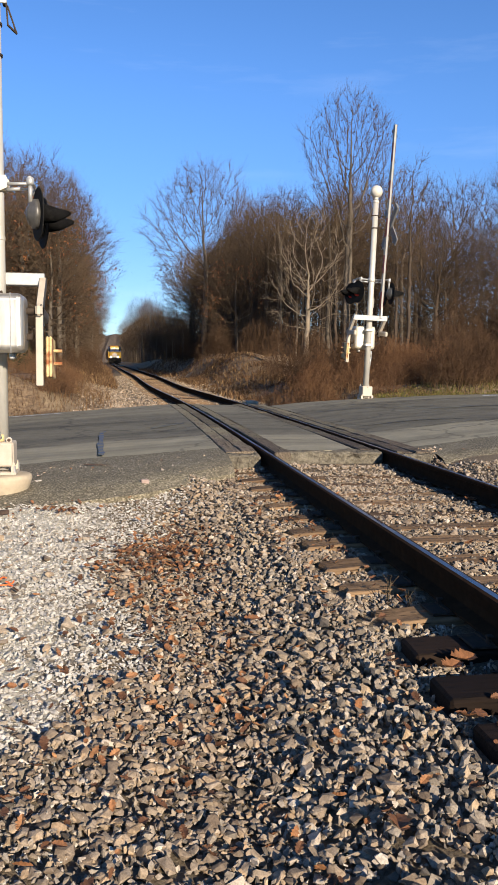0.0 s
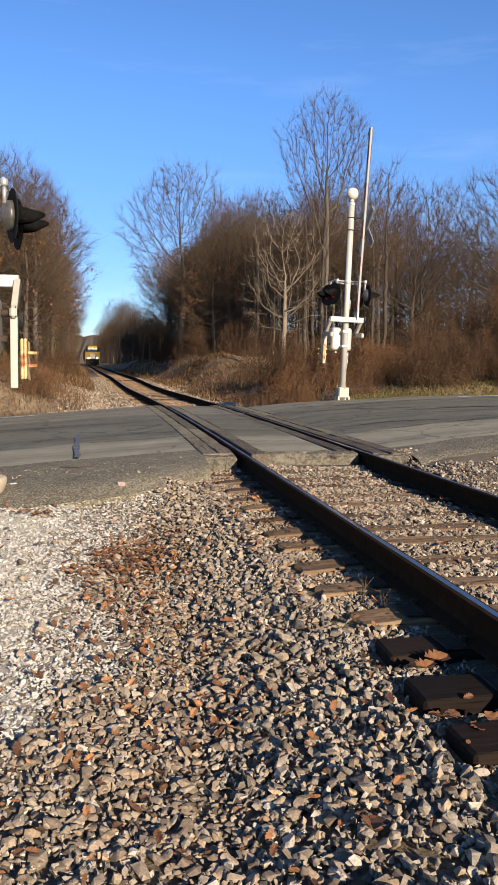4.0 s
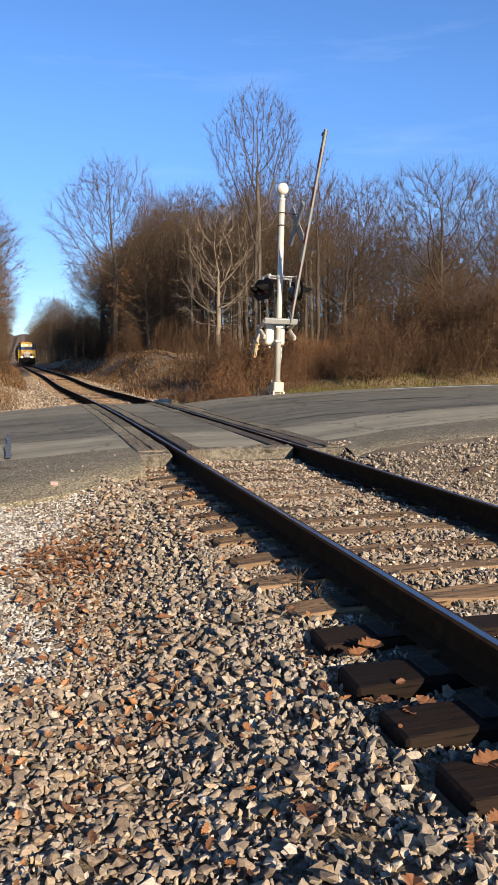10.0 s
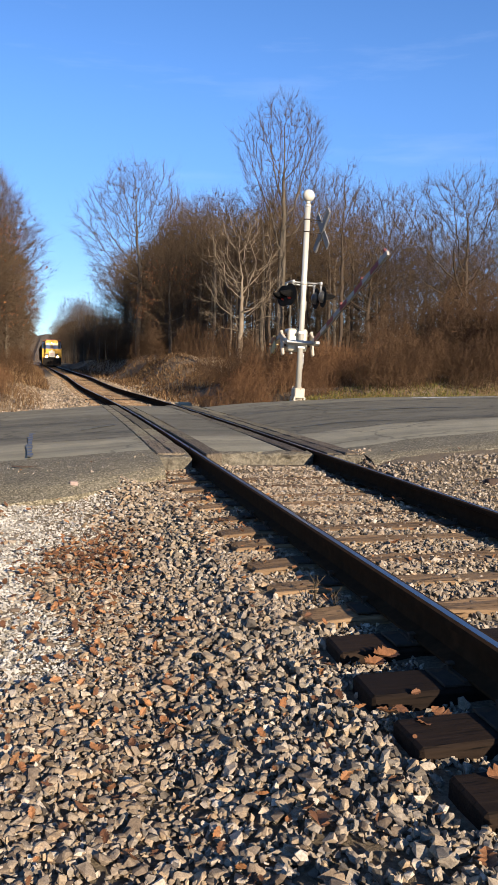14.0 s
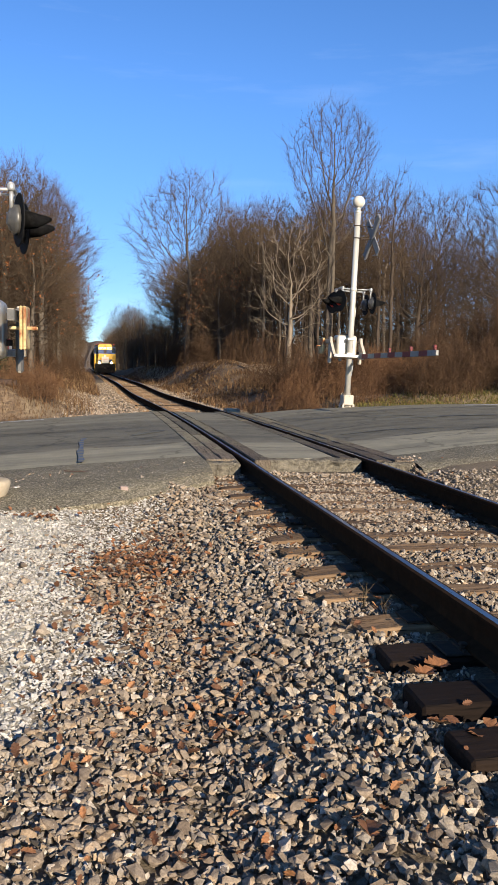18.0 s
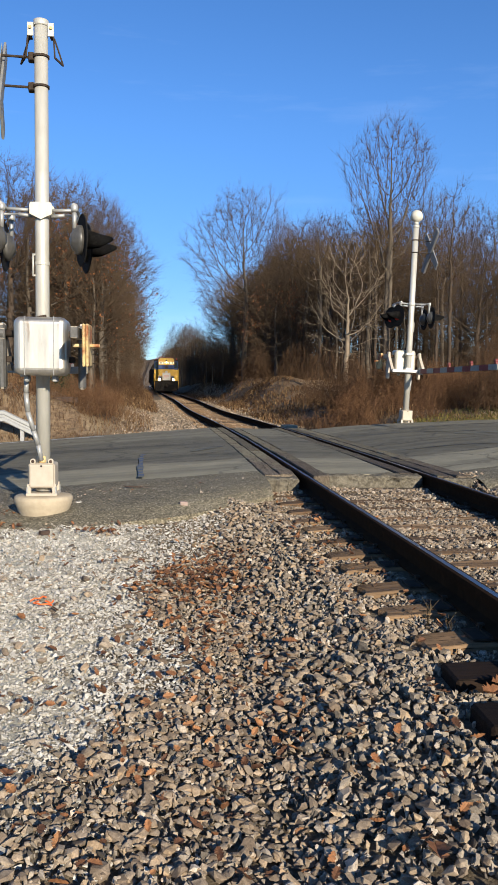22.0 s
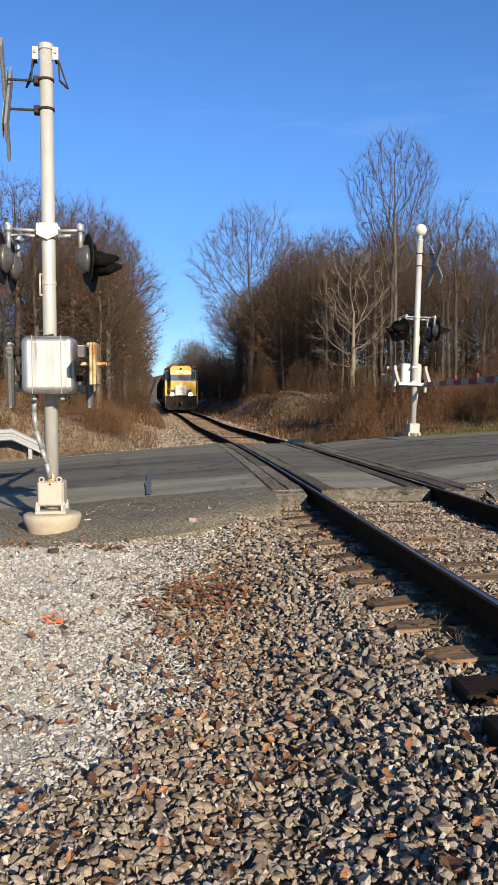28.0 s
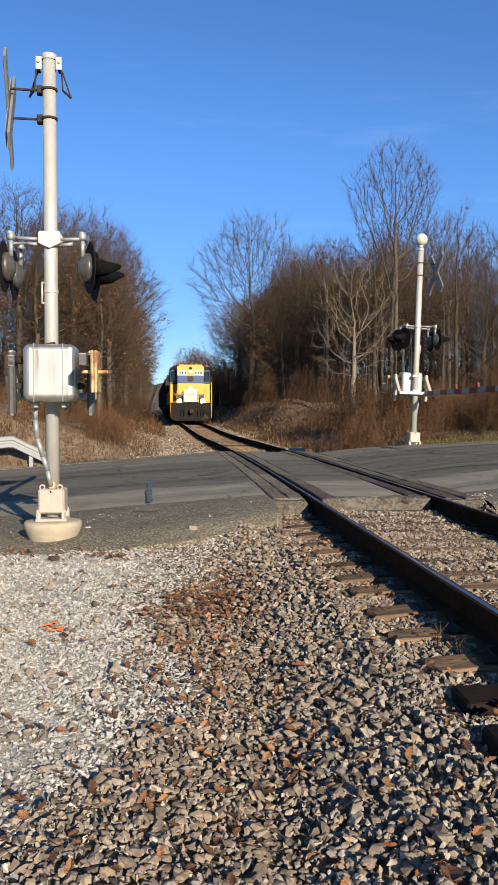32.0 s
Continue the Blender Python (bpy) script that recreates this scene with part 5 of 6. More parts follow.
def plant(proto, x, y, turn, scale, label, category="tree", name="tree", group="", lean=0.0):
    ob = thing(name, Matrix.Translation((x, y, float(ground_z(x, y)))) @ Matrix.Rotation(turn, 4, "Z") @ Matrix.Rotation(lean, 4, "X"), label, category, group)
    ob.scale = (scale,) * 3
    for n, me in proto:
        c = new(n, me)
        c.parent = ob
        if n == "branchwork":
            tagged(c, kind="stuff")
    return ob


P_OAK = [bare_tree(s, 12.4, 0.17, c, pr, b, M["twig_oak"], n, 0.29, 0.43, spray=6, width=0.0056, tip=0.0075) for s, b, c, pr, n in ((11, M["bark_dark"], 0.34, (1.8, 3.6, 4.2, 3.6, 1.6), 2700), (12, M["bark"], 0.44, (1.4, 2.9, 3.4, 2.8, 1.0), 2000), (13, M["bark"], 0.30, (2.2, 4.2, 4.4, 3.8, 2.0), 3500))]
P_LEAFY = bare_tree(21, 9.6, 0.15, 0.16, (3.2, 4.2, 3.8, 2.8, 1.2), M["bark"], M["twig"], 2200, 0.30, 0.47, leaves=750)
P_TALL = bare_tree(33, 16.6, 0.25, 0.30, (0.3, 1.0, 1.9, 2.7, 3.3, 3.3, 1.9), M["bark"], M["twig"], 2600, 0.36, 0.46, 0.26, 0.05, 0.008, 5, 0.6, 0.007)
P_PALE = bare_tree(41, 9.6, 0.15, 0.22, (2.0, 3.0, 3.1, 2.5, 1.2), M["bark_pale"], M["bark_pale"], 800, 0.34, 0.6, 0.2, 0.08, 0.009, 3, 0.5, 0.008, split=0.03)
P_WIDE = [bare_tree(s, 10.4, 0.2, 0.2, pr, M["bark_dark"], M["twig"], 2900, 0.30, 0.46, 0.04, 0.08, 0.009, spray=5) for s, pr in ((51, (3.0, 4.8, 5.2, 4.4, 2.4)), (52, (2.4, 4.2, 5.0, 4.6, 2.8)))]
P_POLE = [bare_tree(s, 10.6, 0.09, 0.40, (0.7, 1.5, 1.8, 1.3, 0.5), m, m2, 420, 0.32, 0.5, 0.25, 0.08, 0.010, 3, 0.5, 0.008) for s, m, m2 in ((61, M["bark_dark"], M["twig_oak"]), (62, M["bark_pale"], M["twig_oak"]))]
P_BRUSH = [thicket(s, 3.0, 1.8, 30, M["brush"], 1500, 0.2, 6, 0.42, 0.007, 0.018) for s in (71, 72)]
P_LOW = [thicket(s, 1.3, 1.0, 26, m, 800, 0.12, 4, 0.28, 0.006, 0.012, 0.006) for s, m in ((81, M["weed_stem"]), (82, M["weed_stem"]))]


def woods():
    rnd = random.Random(7)
    # the tall tree, the pale sycamore and their neighbours beyond the far signal
    plant(P_TALL, 10.5, 48.5, 0.4, 0.93, "tall bare tree with many upswept grey limbs")
    plant(P_PALE, 6.65, 42.0, 1.0, 0.84, "pale-barked bare sycamore at the wood's edge")
    plant(P_OAK[1], 10.4, 53.0, 2.6, 0.95, "bare grey-barked tree behind the sycamore")
    for x, y, s, k in ((15.0, 46.0, 0.80, 0), (20.0, 44.0, 1.03, 1), (25.0, 46.0, 0.96, 0), (29.5, 48.0, 0.95, 1), (23.0, 56.0, 0.92, 0), (36.0, 52.0, 0.85, 0), (42.0, 55.0, 0.95, 1), (17.0, 55.0, 0.88, 1), (13.0, 58.0, 0.95, 0), (33.0, 60.0, 0.95, 1)):
        plant(P_WIDE[k], x, y, rnd.uniform(0, 6), s, "bare spreading tree above the roadside thicket", group="roadside trees")
    for k in range(15):
        x, y = 14 + 32 * (k + rnd.random()) / 15, rnd.uniform(54, 74)
        plant(P_OAK[k % 3], x, y, rnd.uniform(0, 6), rnd.uniform(0.72, 0.98), "bare brown tree behind the roadside thicket", group="roadside trees")
    # the wood east of the track
    spots = []
    while len(spots) < 15:
        y = rnd.uniform(52, 118)
        s = (13.5 if y > 90 else 11.5) + 15 * rnd.random() ** 1.3
        x = float(track_x(y)) + s
        if all((x - a) ** 2 + (y - b) ** 2 > 16 for a, b in spots):
            spots.append((x, y))
            plant(rnd.choice(P_OAK), x, y, rnd.uniform(0, 6), (0.92 + 0.009 * (y - 50)) * rnd.uniform(0.78, 1.16), "tall bare dark-trunked tree in dense winter wood", group="wood east of the track")
    for k in range(26):
        y = rnd.uniform(42, 66)
        x = float(track_x(y)) + rnd.uniform(8.4, 17)
        plant(P_POLE[int(k % 3 == 1)], x, y, rnd.uniform(0, 6), rnd.uniform(0.7, 1.1), "slender bare young tree at the wood's edge", group="wood east of the track")
    for y, s, k, size in ((64, 10.5, 1, 1.06), (68, 10.4, 2, 1.02), (76, 6.2, 2, 1.38), (81, 12.0, 0, 1.3), (87, 13.0, 2, 1.3), (92, 13.5, 0, 1.3), (101, 14.5, 2, 1.3), (75, 13.5, 1, 1.22), (85, 14.0, 0, 1.22), (66, 14.5, 1, 1.04), (70, 9.4, 1, 0.98)):
        plant(P_OAK[k], float(track_x(y)) + s, y, k * 2.1 + 0.4 + 0.3 * y, size, "tall bare dark-trunked tree overhanging the cutting", group="wood east of the track")
    for y, s, k in ((104, 12.5, 2), (107, 14.0, 1), (116, 12.5, 2), (110, 14.6, 1), (113, 16.0, 1), (125, 12.5, 0), (133, 11.5, 2), (142, 12.0, 1), (131, 14.0, 1)):
        plant(P_OAK[k], float(track_x(y)) + s, y, k * 2.1 + 0.4, 1.0 + 0.006 * (y - 60), "tall bare dark-trunked tree beside the cutting", group="wood east of the track")
    plant(P_LEAFY, 5.6, 62.0, 0.3, 0.86, "small oak with rust-coloured leaves still on it")
    # the wood west of the track
    plant(P_LEAFY, -8.2, 36.0, 0.8, 0.9, "oak with rust-coloured leaves still on it above the bank")
    plant(P_LEAFY, -9.6, 43.0, 2.8, 0.95, "oak with rust-coloured leaves still on it above the bank")
    for k in range(13):
        y = 37 + 3.6 * k + rnd.uniform(-1, 1)
        x = float(track_x(y)) - rnd.uniform(4.9, 5.9)
        plant(P_LEAFY if k % 4 == 0 else P_OAK[k % 3], x, y, rnd.uniform(0, 6), rnd.uniform(0.72, 0.84), "bare tree leaning over the cutting west of the track", group="wood west of the track", lean=0.0)
    for k in range(30):
        y = 34 + 82 * (k + rnd.random()) / 30
        x = float(track_x(y)) - rnd.uniform(6.6, 8.0 + 0.06 * y)
        plant(P_LEAFY if k % 6 == 1 else P_OAK[k % 3], x, y, rnd.uniform(0, 6), rnd.uniform(0.68, 0.84), "bare tree on the bank west of the track", group="wood west of the track")
    for k in range(14):
        x, y = rnd.uniform(-26, -11), rnd.uniform(31, 48)
        plant(P_OAK[k % 3] if k % 2 else P_POLE[0], x, y, rnd.uniform(0, 6), rnd.uniform(0.65, 0.85), "bare tree on the bank west of the track", group="wood west of the track")
    # far end of the cutting
    for k in range(46):
        y = 105 + 220 * (k + rnd.random()) / 46
        y = y if k % 2 else 168 + (y - 105) * 0.75
        x = float(track_x(y)) + (-1 if k % 2 else 1) * rnd.uniform(4.6, 8.5) 
        plant(P_OAK[k % 3], x, y, rnd.uniform(0, 6), rnd.uniform(0.8, 1.15), "distant bare tree beside the track", group="distant trees")
    for k in range(9):
        y = 158 + 3.4 * k
        x = float(track_x(y)) + rnd.uniform(8.6, 14.5)
        plant(P_OAK[k % 3], x, y, rnd.uniform(0, 6), rnd.uniform(0.66, 0.9), "bare tree in the depth of the winter wood", group="wood east of the track")
    for k in range(16):
        y = 92 + 4.2 * k + rnd.uniform(-1.5, 1.5)
        x = float(track_x(y)) + rnd.uniform(4.9, 6.8)
        plant(P_OAK[k % 3], x, y, rnd.uniform(0, 6), rnd.uniform(0.34, 0.46), "small bare tree on the bank of the cutting", group="wood east of the track")
    # thickets
    for k in range(96):
        x = rnd.uniform(4.0, 36)
        y = float(road_far(x)) + (1.9 if x > 7.5 else 6.5) + 15 * rnd.random() ** 1.5
        plant(P_BRUSH[k % 2], x, y, rnd.uniform(0, 6), rnd.uniform(0.75, 1.15) if x > 9.5 else rnd.uniform(0.3, 0.6), "dense leafless thicket behind the road verge", "bush", "bush", "roadside thicket")
    for k in range(44):
        x = rnd.uniform(6.5, 30)
        plant(P_BRUSH[k % 2], x, float(road_far(x)) + rnd.uniform(1.5, 2.8), rnd.uniform(0, 6), rnd.uniform(0.3, 0.55), "low leafless brush at the back of the verge", "bush", "bush", "roadside thicket")
    for k in range(10):
        y = rnd.uniform(99, 142)
        x = float(track_x(y)) + rnd.uniform(11.8, 15.5) + 0.05 * (y - 99)
        plant(P_OAK[k % 3], x, y, rnd.uniform(0, 6), rnd.uniform(1.05, 1.35), "tall bare tree in the depth of the winter wood", group="wood east of the track")
    for k in range(9):
        y = 101 + 3.6 * k + rnd.uniform(-1, 1)
        x = float(track_x(y)) + rnd.uniform(13.4, 16.6)
        plant(P_OAK[k % 3], x, y, rnd.uniform(0, 6), rnd.uniform(0.85, 1.2), "bare tree at the edge of the cutting", group="wood east of the track")
        plant(P_BRUSH[k % 2], x + rnd.uniform(-7.6, -5.0), y + 1, rnd.uniform(0, 6), rnd.uniform(1.0, 1.7), "dense undergrowth between the trunks of the wood", "bush", "bush", "undergrowth of the wood")
    for k in range(22):
        y = rnd.uniform(84, 142)
        x = float(track_x(y)) + (rnd.uniform(9.0, 16) if k % 3 else rnd.uniform(12, 36))
        plant(P_BRUSH[k % 2], x, y, rnd.uniform(0, 6), rnd.uniform(1.0, 1.8), "dense undergrowth between the trunks of the wood", "bush", "bush", "undergrowth of the wood")
    for k in range(40):
        y = rnd.uniform(34, 110)
        x = float(track_x(y)) + (-1 if k % 2 else 1) * rnd.uniform(3.7 if k % 2 else 4.8, 9)
        plant(P_BRUSH[k % 2], x, y, rnd.uniform(0, 6), rnd.uniform(0.5, 0.95), "leafless brush on the bank of the cutting", "bush", "bush", "brush along the cutting")
    for k in range(90):
        x = rnd.uniform(2.2, 7.5) if k < 26 else rnd.uniform(-12, -4.2)
        y = float(road_far(x)) + (rnd.uniform(1.5, 9) if k < 26 else rnd.uniform(1.6, 17))
        plant(P_LOW[k % 2], x, y, rnd.uniform(0, 6), rnd.uniform(0.35, 0.8), "low tangle of dry brown stems", "bush", "bush", "weeds on the verge")
    for k in range(34):
        x = rnd.uniform(3.9, 8.2)
        y = float(road_far(x)) + rnd.uniform(3.6, 9.5)
        plant(P_LOW[k % 2], x, y, rnd.uniform(0, 6), rnd.uniform(0.5, 0.95), "mound of dry reddish-brown weeds behind the verge", "bush", "bush", "weeds on the verge")


woods()


def far_wood():
    """Stems and twigs of the wood behind the nearer trees, too many to count."""
    r3 = np.random.RandomState(6)
    n = 20000
    side = r3.uniform(0, 1, n) < 0.62
    deep = np.arange(n) % 4 == 0
    y = np.where(deep, r3.uniform(130, 430, n), np.where(side, r3.uniform(62, 150, n), r3.uniform(48, 150, n)))
    off = np.where(deep, np.where(side, 5.5 + 30 * r3.uniform(0, 1, n) ** 1.5, -5.5 - 32 * r3.uniform(0, 1, n) ** 2), np.where(side, r3.uniform(8, 75, n), -r3.uniform(10, 60, n)))
    x = track_x(y) + off
    h = r3.uniform(2.0, 8.5, n) * np.where(side, np.where(deep, 1.7, 1.0), 0.9)
    base = np.stack([x, y, ground_z(x, y) - 0.1], 1)
    top = base + np.stack([r3.normal(0, 0.6, n), r3.normal(0, 0.6, n), h], 1)
    k = np.repeat(np.arange(n), 9)
    f = r3.uniform(0.15, 1.0, len(k))[:, None]
    b2 = base[k] + (top - base)[k] * f
    t2 = b2 + np.stack([r3.normal(0, 0.8, len(k)), r3.normal(0, 0.8, len(k)), r3.uniform(0.2, 1.3, len(k))], 1)
    a, b, w = base, top, r3.uniform(0.02, 0.08, n)
    v = np.concatenate([np.stack([a + w[:, None] * np.array((math.cos(q), math.sin(q), 0)), ], 1) for q in (0.3, 2.4, 4.5)] + [b[:, None]], 1)
    i = np.arange(len(a))[:, None] * 4
    t = np.concatenate([i + (0, 1, 3), i + (1, 2, 3), i + (2, 0, 3)])
    v = v.reshape(-1, 3)
    side_way = r3.normal(0, 1, (len(k), 3)) * 0.013
    t = np.concatenate([t, len(v) + np.arange(3 * len(k)).reshape(-1, 3)])
    v = np.concatenate([v, np.stack([b2 - side_way, b2 + side_way, t2], 1).reshape(-1, 3)])
    ob = new("far_wood", big_mesh("far_wood", v, t, M["far_wood"], True))
    tagged(ob, "dense leafless wood behind the nearer trees", "woods", kind="stuff")


far_wood()


def far_ridge():
    """The wooded rise that closes the view along the track."""
    rs2 = np.random.RandomState(2)
    xs = np.arange(-900, 901, 3.0)
    top = 25.5 + 2 * np.sin(xs * 0.011 + 1) + 1.2 * np.sin(xs * 0.05) + rs2.normal(0, 0.6, len(xs))
    v, t = [], []
    n = len(xs)
    for k in range(5):
        f = k / 4
        y = 620 + 90 * f + rs2.normal(0, 3, n)
        v.append(np.stack([xs, y, -3 + (top + 3) * math.sin(f * math.pi / 2) + (rs2.normal(0, 0.8, n) if k else 0)], 1))
    i = (np.arange(4)[:, None] * n + np.arange(n - 1)).ravel()
    t = np.concatenate([np.stack([i, i + 1, i + n + 1], 1), np.stack([i, i + n + 1, i + n], 1)])
    ob = new("backdrop", big_mesh("backdrop", np.concatenate(v), t, M["ridge"]))
    tagged(ob, "far wooded rise at the end of the cutting", "hill", kind="structure")


far_ridge()


def on_track(y):
    """The pose of a vehicle whose nose stands at y on the straight track beyond the bend."""
    return Matrix.Translation((float(track_x(y)), y, float(track_z(y + 4)))) @ Matrix.Rotation(BEND, 4, "Z")


def motions():
    start, pace = 203.9, 4.45
    lead = [(t, start - pace * t) for t in (0, 4, 8, 12, 16, 20, 24, 28, 32)]
    walk(LOCO, [(t, on_track(y)) for t, y in lead])
    for k, car in enumerate(CARS):
        walk(car, [(t, on_track(y + 18.3 + 16.3 * k)) for t, y in lead])
    for gate, stop in ((NEAR_GATE, 88.2), (FAR_GATE, 90.0)):
        walk(gate, [(t, pose(0.0, -0.25, 1.54, -min(a, stop))) for t, a in GATE_TURN])


# ---- small things by the road
def build_guardrail():
    g = thing("guardrail", pose(0, 0, 0), "galvanised roadside guardrail with a sloping end", "guardrail")
    y = 22.25
    xs = [-5.75, -6.6, -9, -13, -18, -26, -40]
    prof = [(0.0, 0.155), (0.045, 0.13), (0.045, 0.05), (0.015, 0.02), (0.015, -0.02), (0.045, -0.05), (0.045, -0.13), (0.0, -0.155), (-0.012, -0.155), (-0.012, 0.155)]
    bm = bmesh.new()
    rings = []
    for k, x in enumerate(xs):
        z = float(road_z(x)) + (0.18 if k == 0 else 0.66)
        rings.append([bm.verts.new((x, y - d, z + h)) for d, h in prof])
    for a, b in zip(rings, rings[1:]):
        for k in range(len(prof)):
            j = (k + 1) % len(prof)
            bm.faces.new((a[k], a[j], b[j], b[k]))
    bm.faces.new(rings[0])
    bmesh.ops.recalc_face_normals(bm, faces=bm.faces)
    part("beam", bm, M["galvanised"], g, "galvanised corrugated beam")
    for x in (-6.15, -7.9, -9.8, -11.7, -13.6, -15.5, -17.4):
        z = float(road_z(x))
        part("post", boxed(x - 0.05, x + 0.05, y + 0.01, y + 0.13, z - 0.3, z + (0.5 if x > -6.4 else 0.74), 0.006), M["galvanised"], g, "steel post")
    return g


build_guardrail()


def strip(name, x0, x1, yfun, width, material, label, lift=0.006, step=0.4):
    """A painted or sealed line on the asphalt."""
    xs = np.arange(x0, x1 + 1e-6, step)
    v = []
    for x in xs:
        y = yfun(x)
        z = float(road_z(x)) + lift + 0.004
        v += [(x, y - width / 2, z), (x, y + width / 2, z)]
    f = [(2 * k, 2 * k + 2, 2 * k + 3, 2 * k + 1) for k in range(len(xs) - 1)]
    ob = new(name, mesh_of(name, v, f, material))
    return tagged(ob, label, "road marking", kind="structure")


strip("edge_line", 6.2, 60, lambda x: float(road_far(x)) - 0.75, 0.24, M["line_paint"], "worn white edge line on the road")
strip("edge_line", -40, -3.9, lambda x: float(road_far(x)) - 0.5, 0.12, M["line_paint"], "worn white edge line on the road")
rnd0 = random.Random(3)
for x0, x1, y0, slope, amp in ((-2.6, -1.25, 12.7, 0.0, 0.03), (-1.9, -1.26, 14.0, 0.5, 0.12), (-1.75, -1.27, 13.2, -0.6, 0.10), (-2.1, -1.3, 15.3, 0.2, 0.15), (1.3, 9.0, 15.2, -0.12, 0.10), (2.0, 12.0, 12.9, 0.03, 0.08), (-9.0, -1.4, 16.6, 0.01, 0.05), (-0.45, 0.45, 14.6, 0.3, 0.04)):
    ph = rnd0.uniform(0, 6)
    strip("tar_seam", x0, x1, lambda x: y0 + slope * (x - x0) + amp * math.sin(x * 2.1 + ph) + amp * 0.6 * math.sin(x * 5.3 + ph), rnd0.uniform(0.025, 0.05), M["seal"], "black tar seam across the asphalt", 0.005, 0.15)


for x0, x1, y0, slope, wide in ((1.6, 3.9, 17.9, -0.55, 0.16), (3.2, 5.4, 16.2, -0.30, 0.26), (2.2, 8.5, 18.6, 0.05, 0.10), (1.5, 3.2, 14.1, -0.42, 0.07), (-2.0, -1.3, 14.6, 0.9, 0.3)):
    strip("oil_stain", x0, x1, lambda x: y0 + slope * (x - x0) + 0.12 * math.sin(x * 3.1), wide, M["oil"], "dark oily scuff on the asphalt", 0.0045, 0.2)


def blot(name, cx, cy, outline, material, label, category):
    """A flat uneven patch on the road."""
    v = [(cx + x, cy + y, float(road_z(cx + x)) + 0.012) for x, y in outline]
    me = mesh_of(name, v, [tuple(range(len(v)))], material)
    return tagged(new(name, me), label, category, kind="structure")


blot("paint_mark", -2.78, 12.7, [(q[0] * (0.50 if q[0] > -0.12 else 0.36) - 0.05 * q[1], q[1] * 1.9) for q in ((-0.05, -0.95), (0.09, -0.97), (0.12, -0.85), (0.07, -0.6), (0.09, -0.3), (0.06, 0.1), (0.08, 0.5), (0.06, 0.8), (0.17, 0.93), (0.14, 0.99), (-0.06, 0.97), (-0.03, 0.75), (-0.10, 0.6), (-0.06, 0.35), (-0.05, 0.05), (-0.11, -0.15), (-0.12, -0.38), (-0.06, -0.5), (-0.04, -0.75))], M["blue_spray"], "faded blue spray-paint mark on the asphalt", "road marking")

def lump(name, x, y, dims, material, label, category, turn=0.0, seed=0, sink=0.01):
    """A small uneven solid object lying on the ground."""
    bm = boxed(-dims[0] / 2, dims[0] / 2, -dims[1] / 2, dims[1] / 2, 0, dims[2], min(dims) * 0.18, 2)
    for v in bm.verts:
        v.co += Vector((1, 1, 1)) * noise.noise(v.co * 9 + Vector((seed, 0, 0))) * min(dims) * 0.15
    me = bpy.data.meshes.new(name)
    bm.to_mesh(me)
    bm.free()
    me.materials.append(material)
    ob = new(name, me)
    ob.matrix_world = Matrix.Translation((x, y, float(ground_z(x, y)) - sink)) @ Matrix.Rotation(turn, 4, "Z")
    return tagged(ob, label, category)


lump("broken_brick", -2.217, 8.66, (0.082, 0.06, 0.065), M["brick_block"], "broken pinkish brick on the grit by the road", "brick", 0.1, 1, -0.06)
lump("scrap_timber", 2.13, 8.36, (0.20, 0.07, 0.08), M["scrap"], "dark piece of scrap timber in the gravel", "timber", 0.3, 2)
lump("scrap_timber", -5.4, 25.0, (0.75, 0.22, 0.16), M["scrap"], "rotten tie end on the grassy bank", "timber", 0.5, 3)
lump("scrap_timber", -4.4, 27.2, (0.6, 0.2, 0.15), M["scrap"], "rotten tie end on the grassy bank", "timber", -0.2, 4)
lump("scrap_timber", 2.75, 22.9, (0.95, 0.26, 0.17), M["scrap"], "dark rotten timber at the road edge", "timber", -0.1, 5)
lump("scrap_timber", -4.05, 5.9, (0.22, 0.06, 0.04), M["scrap"], "short dark stick on pale gravel", "timber", -0.3, 6)
lump("rock", 1.55, 27.2, (0.5, 0.3, 0.18), M["concrete"], "pale rock beside the track", "rock", 0.4, 7)


lump("rock", -3.29, 9.06, (0.06, 0.045, 0.035), M["pale_stone"], "small pale stone on the road shoulder", "rock", 0.4, 8, -0.05)
lump("scrap_timber", -3.47, 7.9, (0.09, 0.05, 0.04), M["scrap"], "dark bark chip on pale gravel", "timber", 0.7, 9, -0.015)


def build_stick():
    bm = bmesh.new()
    pts = [(-0.17, 0.03), (-0.10, 0.01), (-0.03, 0.0), (0.04, 0.012), (0.10, 0.0), (0.16, -0.02)]
    for (xa, ya), (xb, yb) in zip(pts, pts[1:]):
        tube(bm, (xa, ya, 0.008), (xb, yb, 0.009), 0.008, 0.006, 6)
    tube(bm, (-0.10, 0.01, 0.008), (-0.15, -0.03, 0.015), 0.005, 0.003, 5)
    me = bpy.data.meshes.new("stick")
    bm.to_mesh(me)
    bm.free()
    me.materials.append(M["scrap"])
    ob = new("stick", me)
    ob.matrix_world = pose(-2.72, 9.91, float(road_z(-2.72)) - 0.006, 0, 0, -18)
    tagged(ob, "thin crooked dark stick on the road shoulder", "stick")


build_stick()


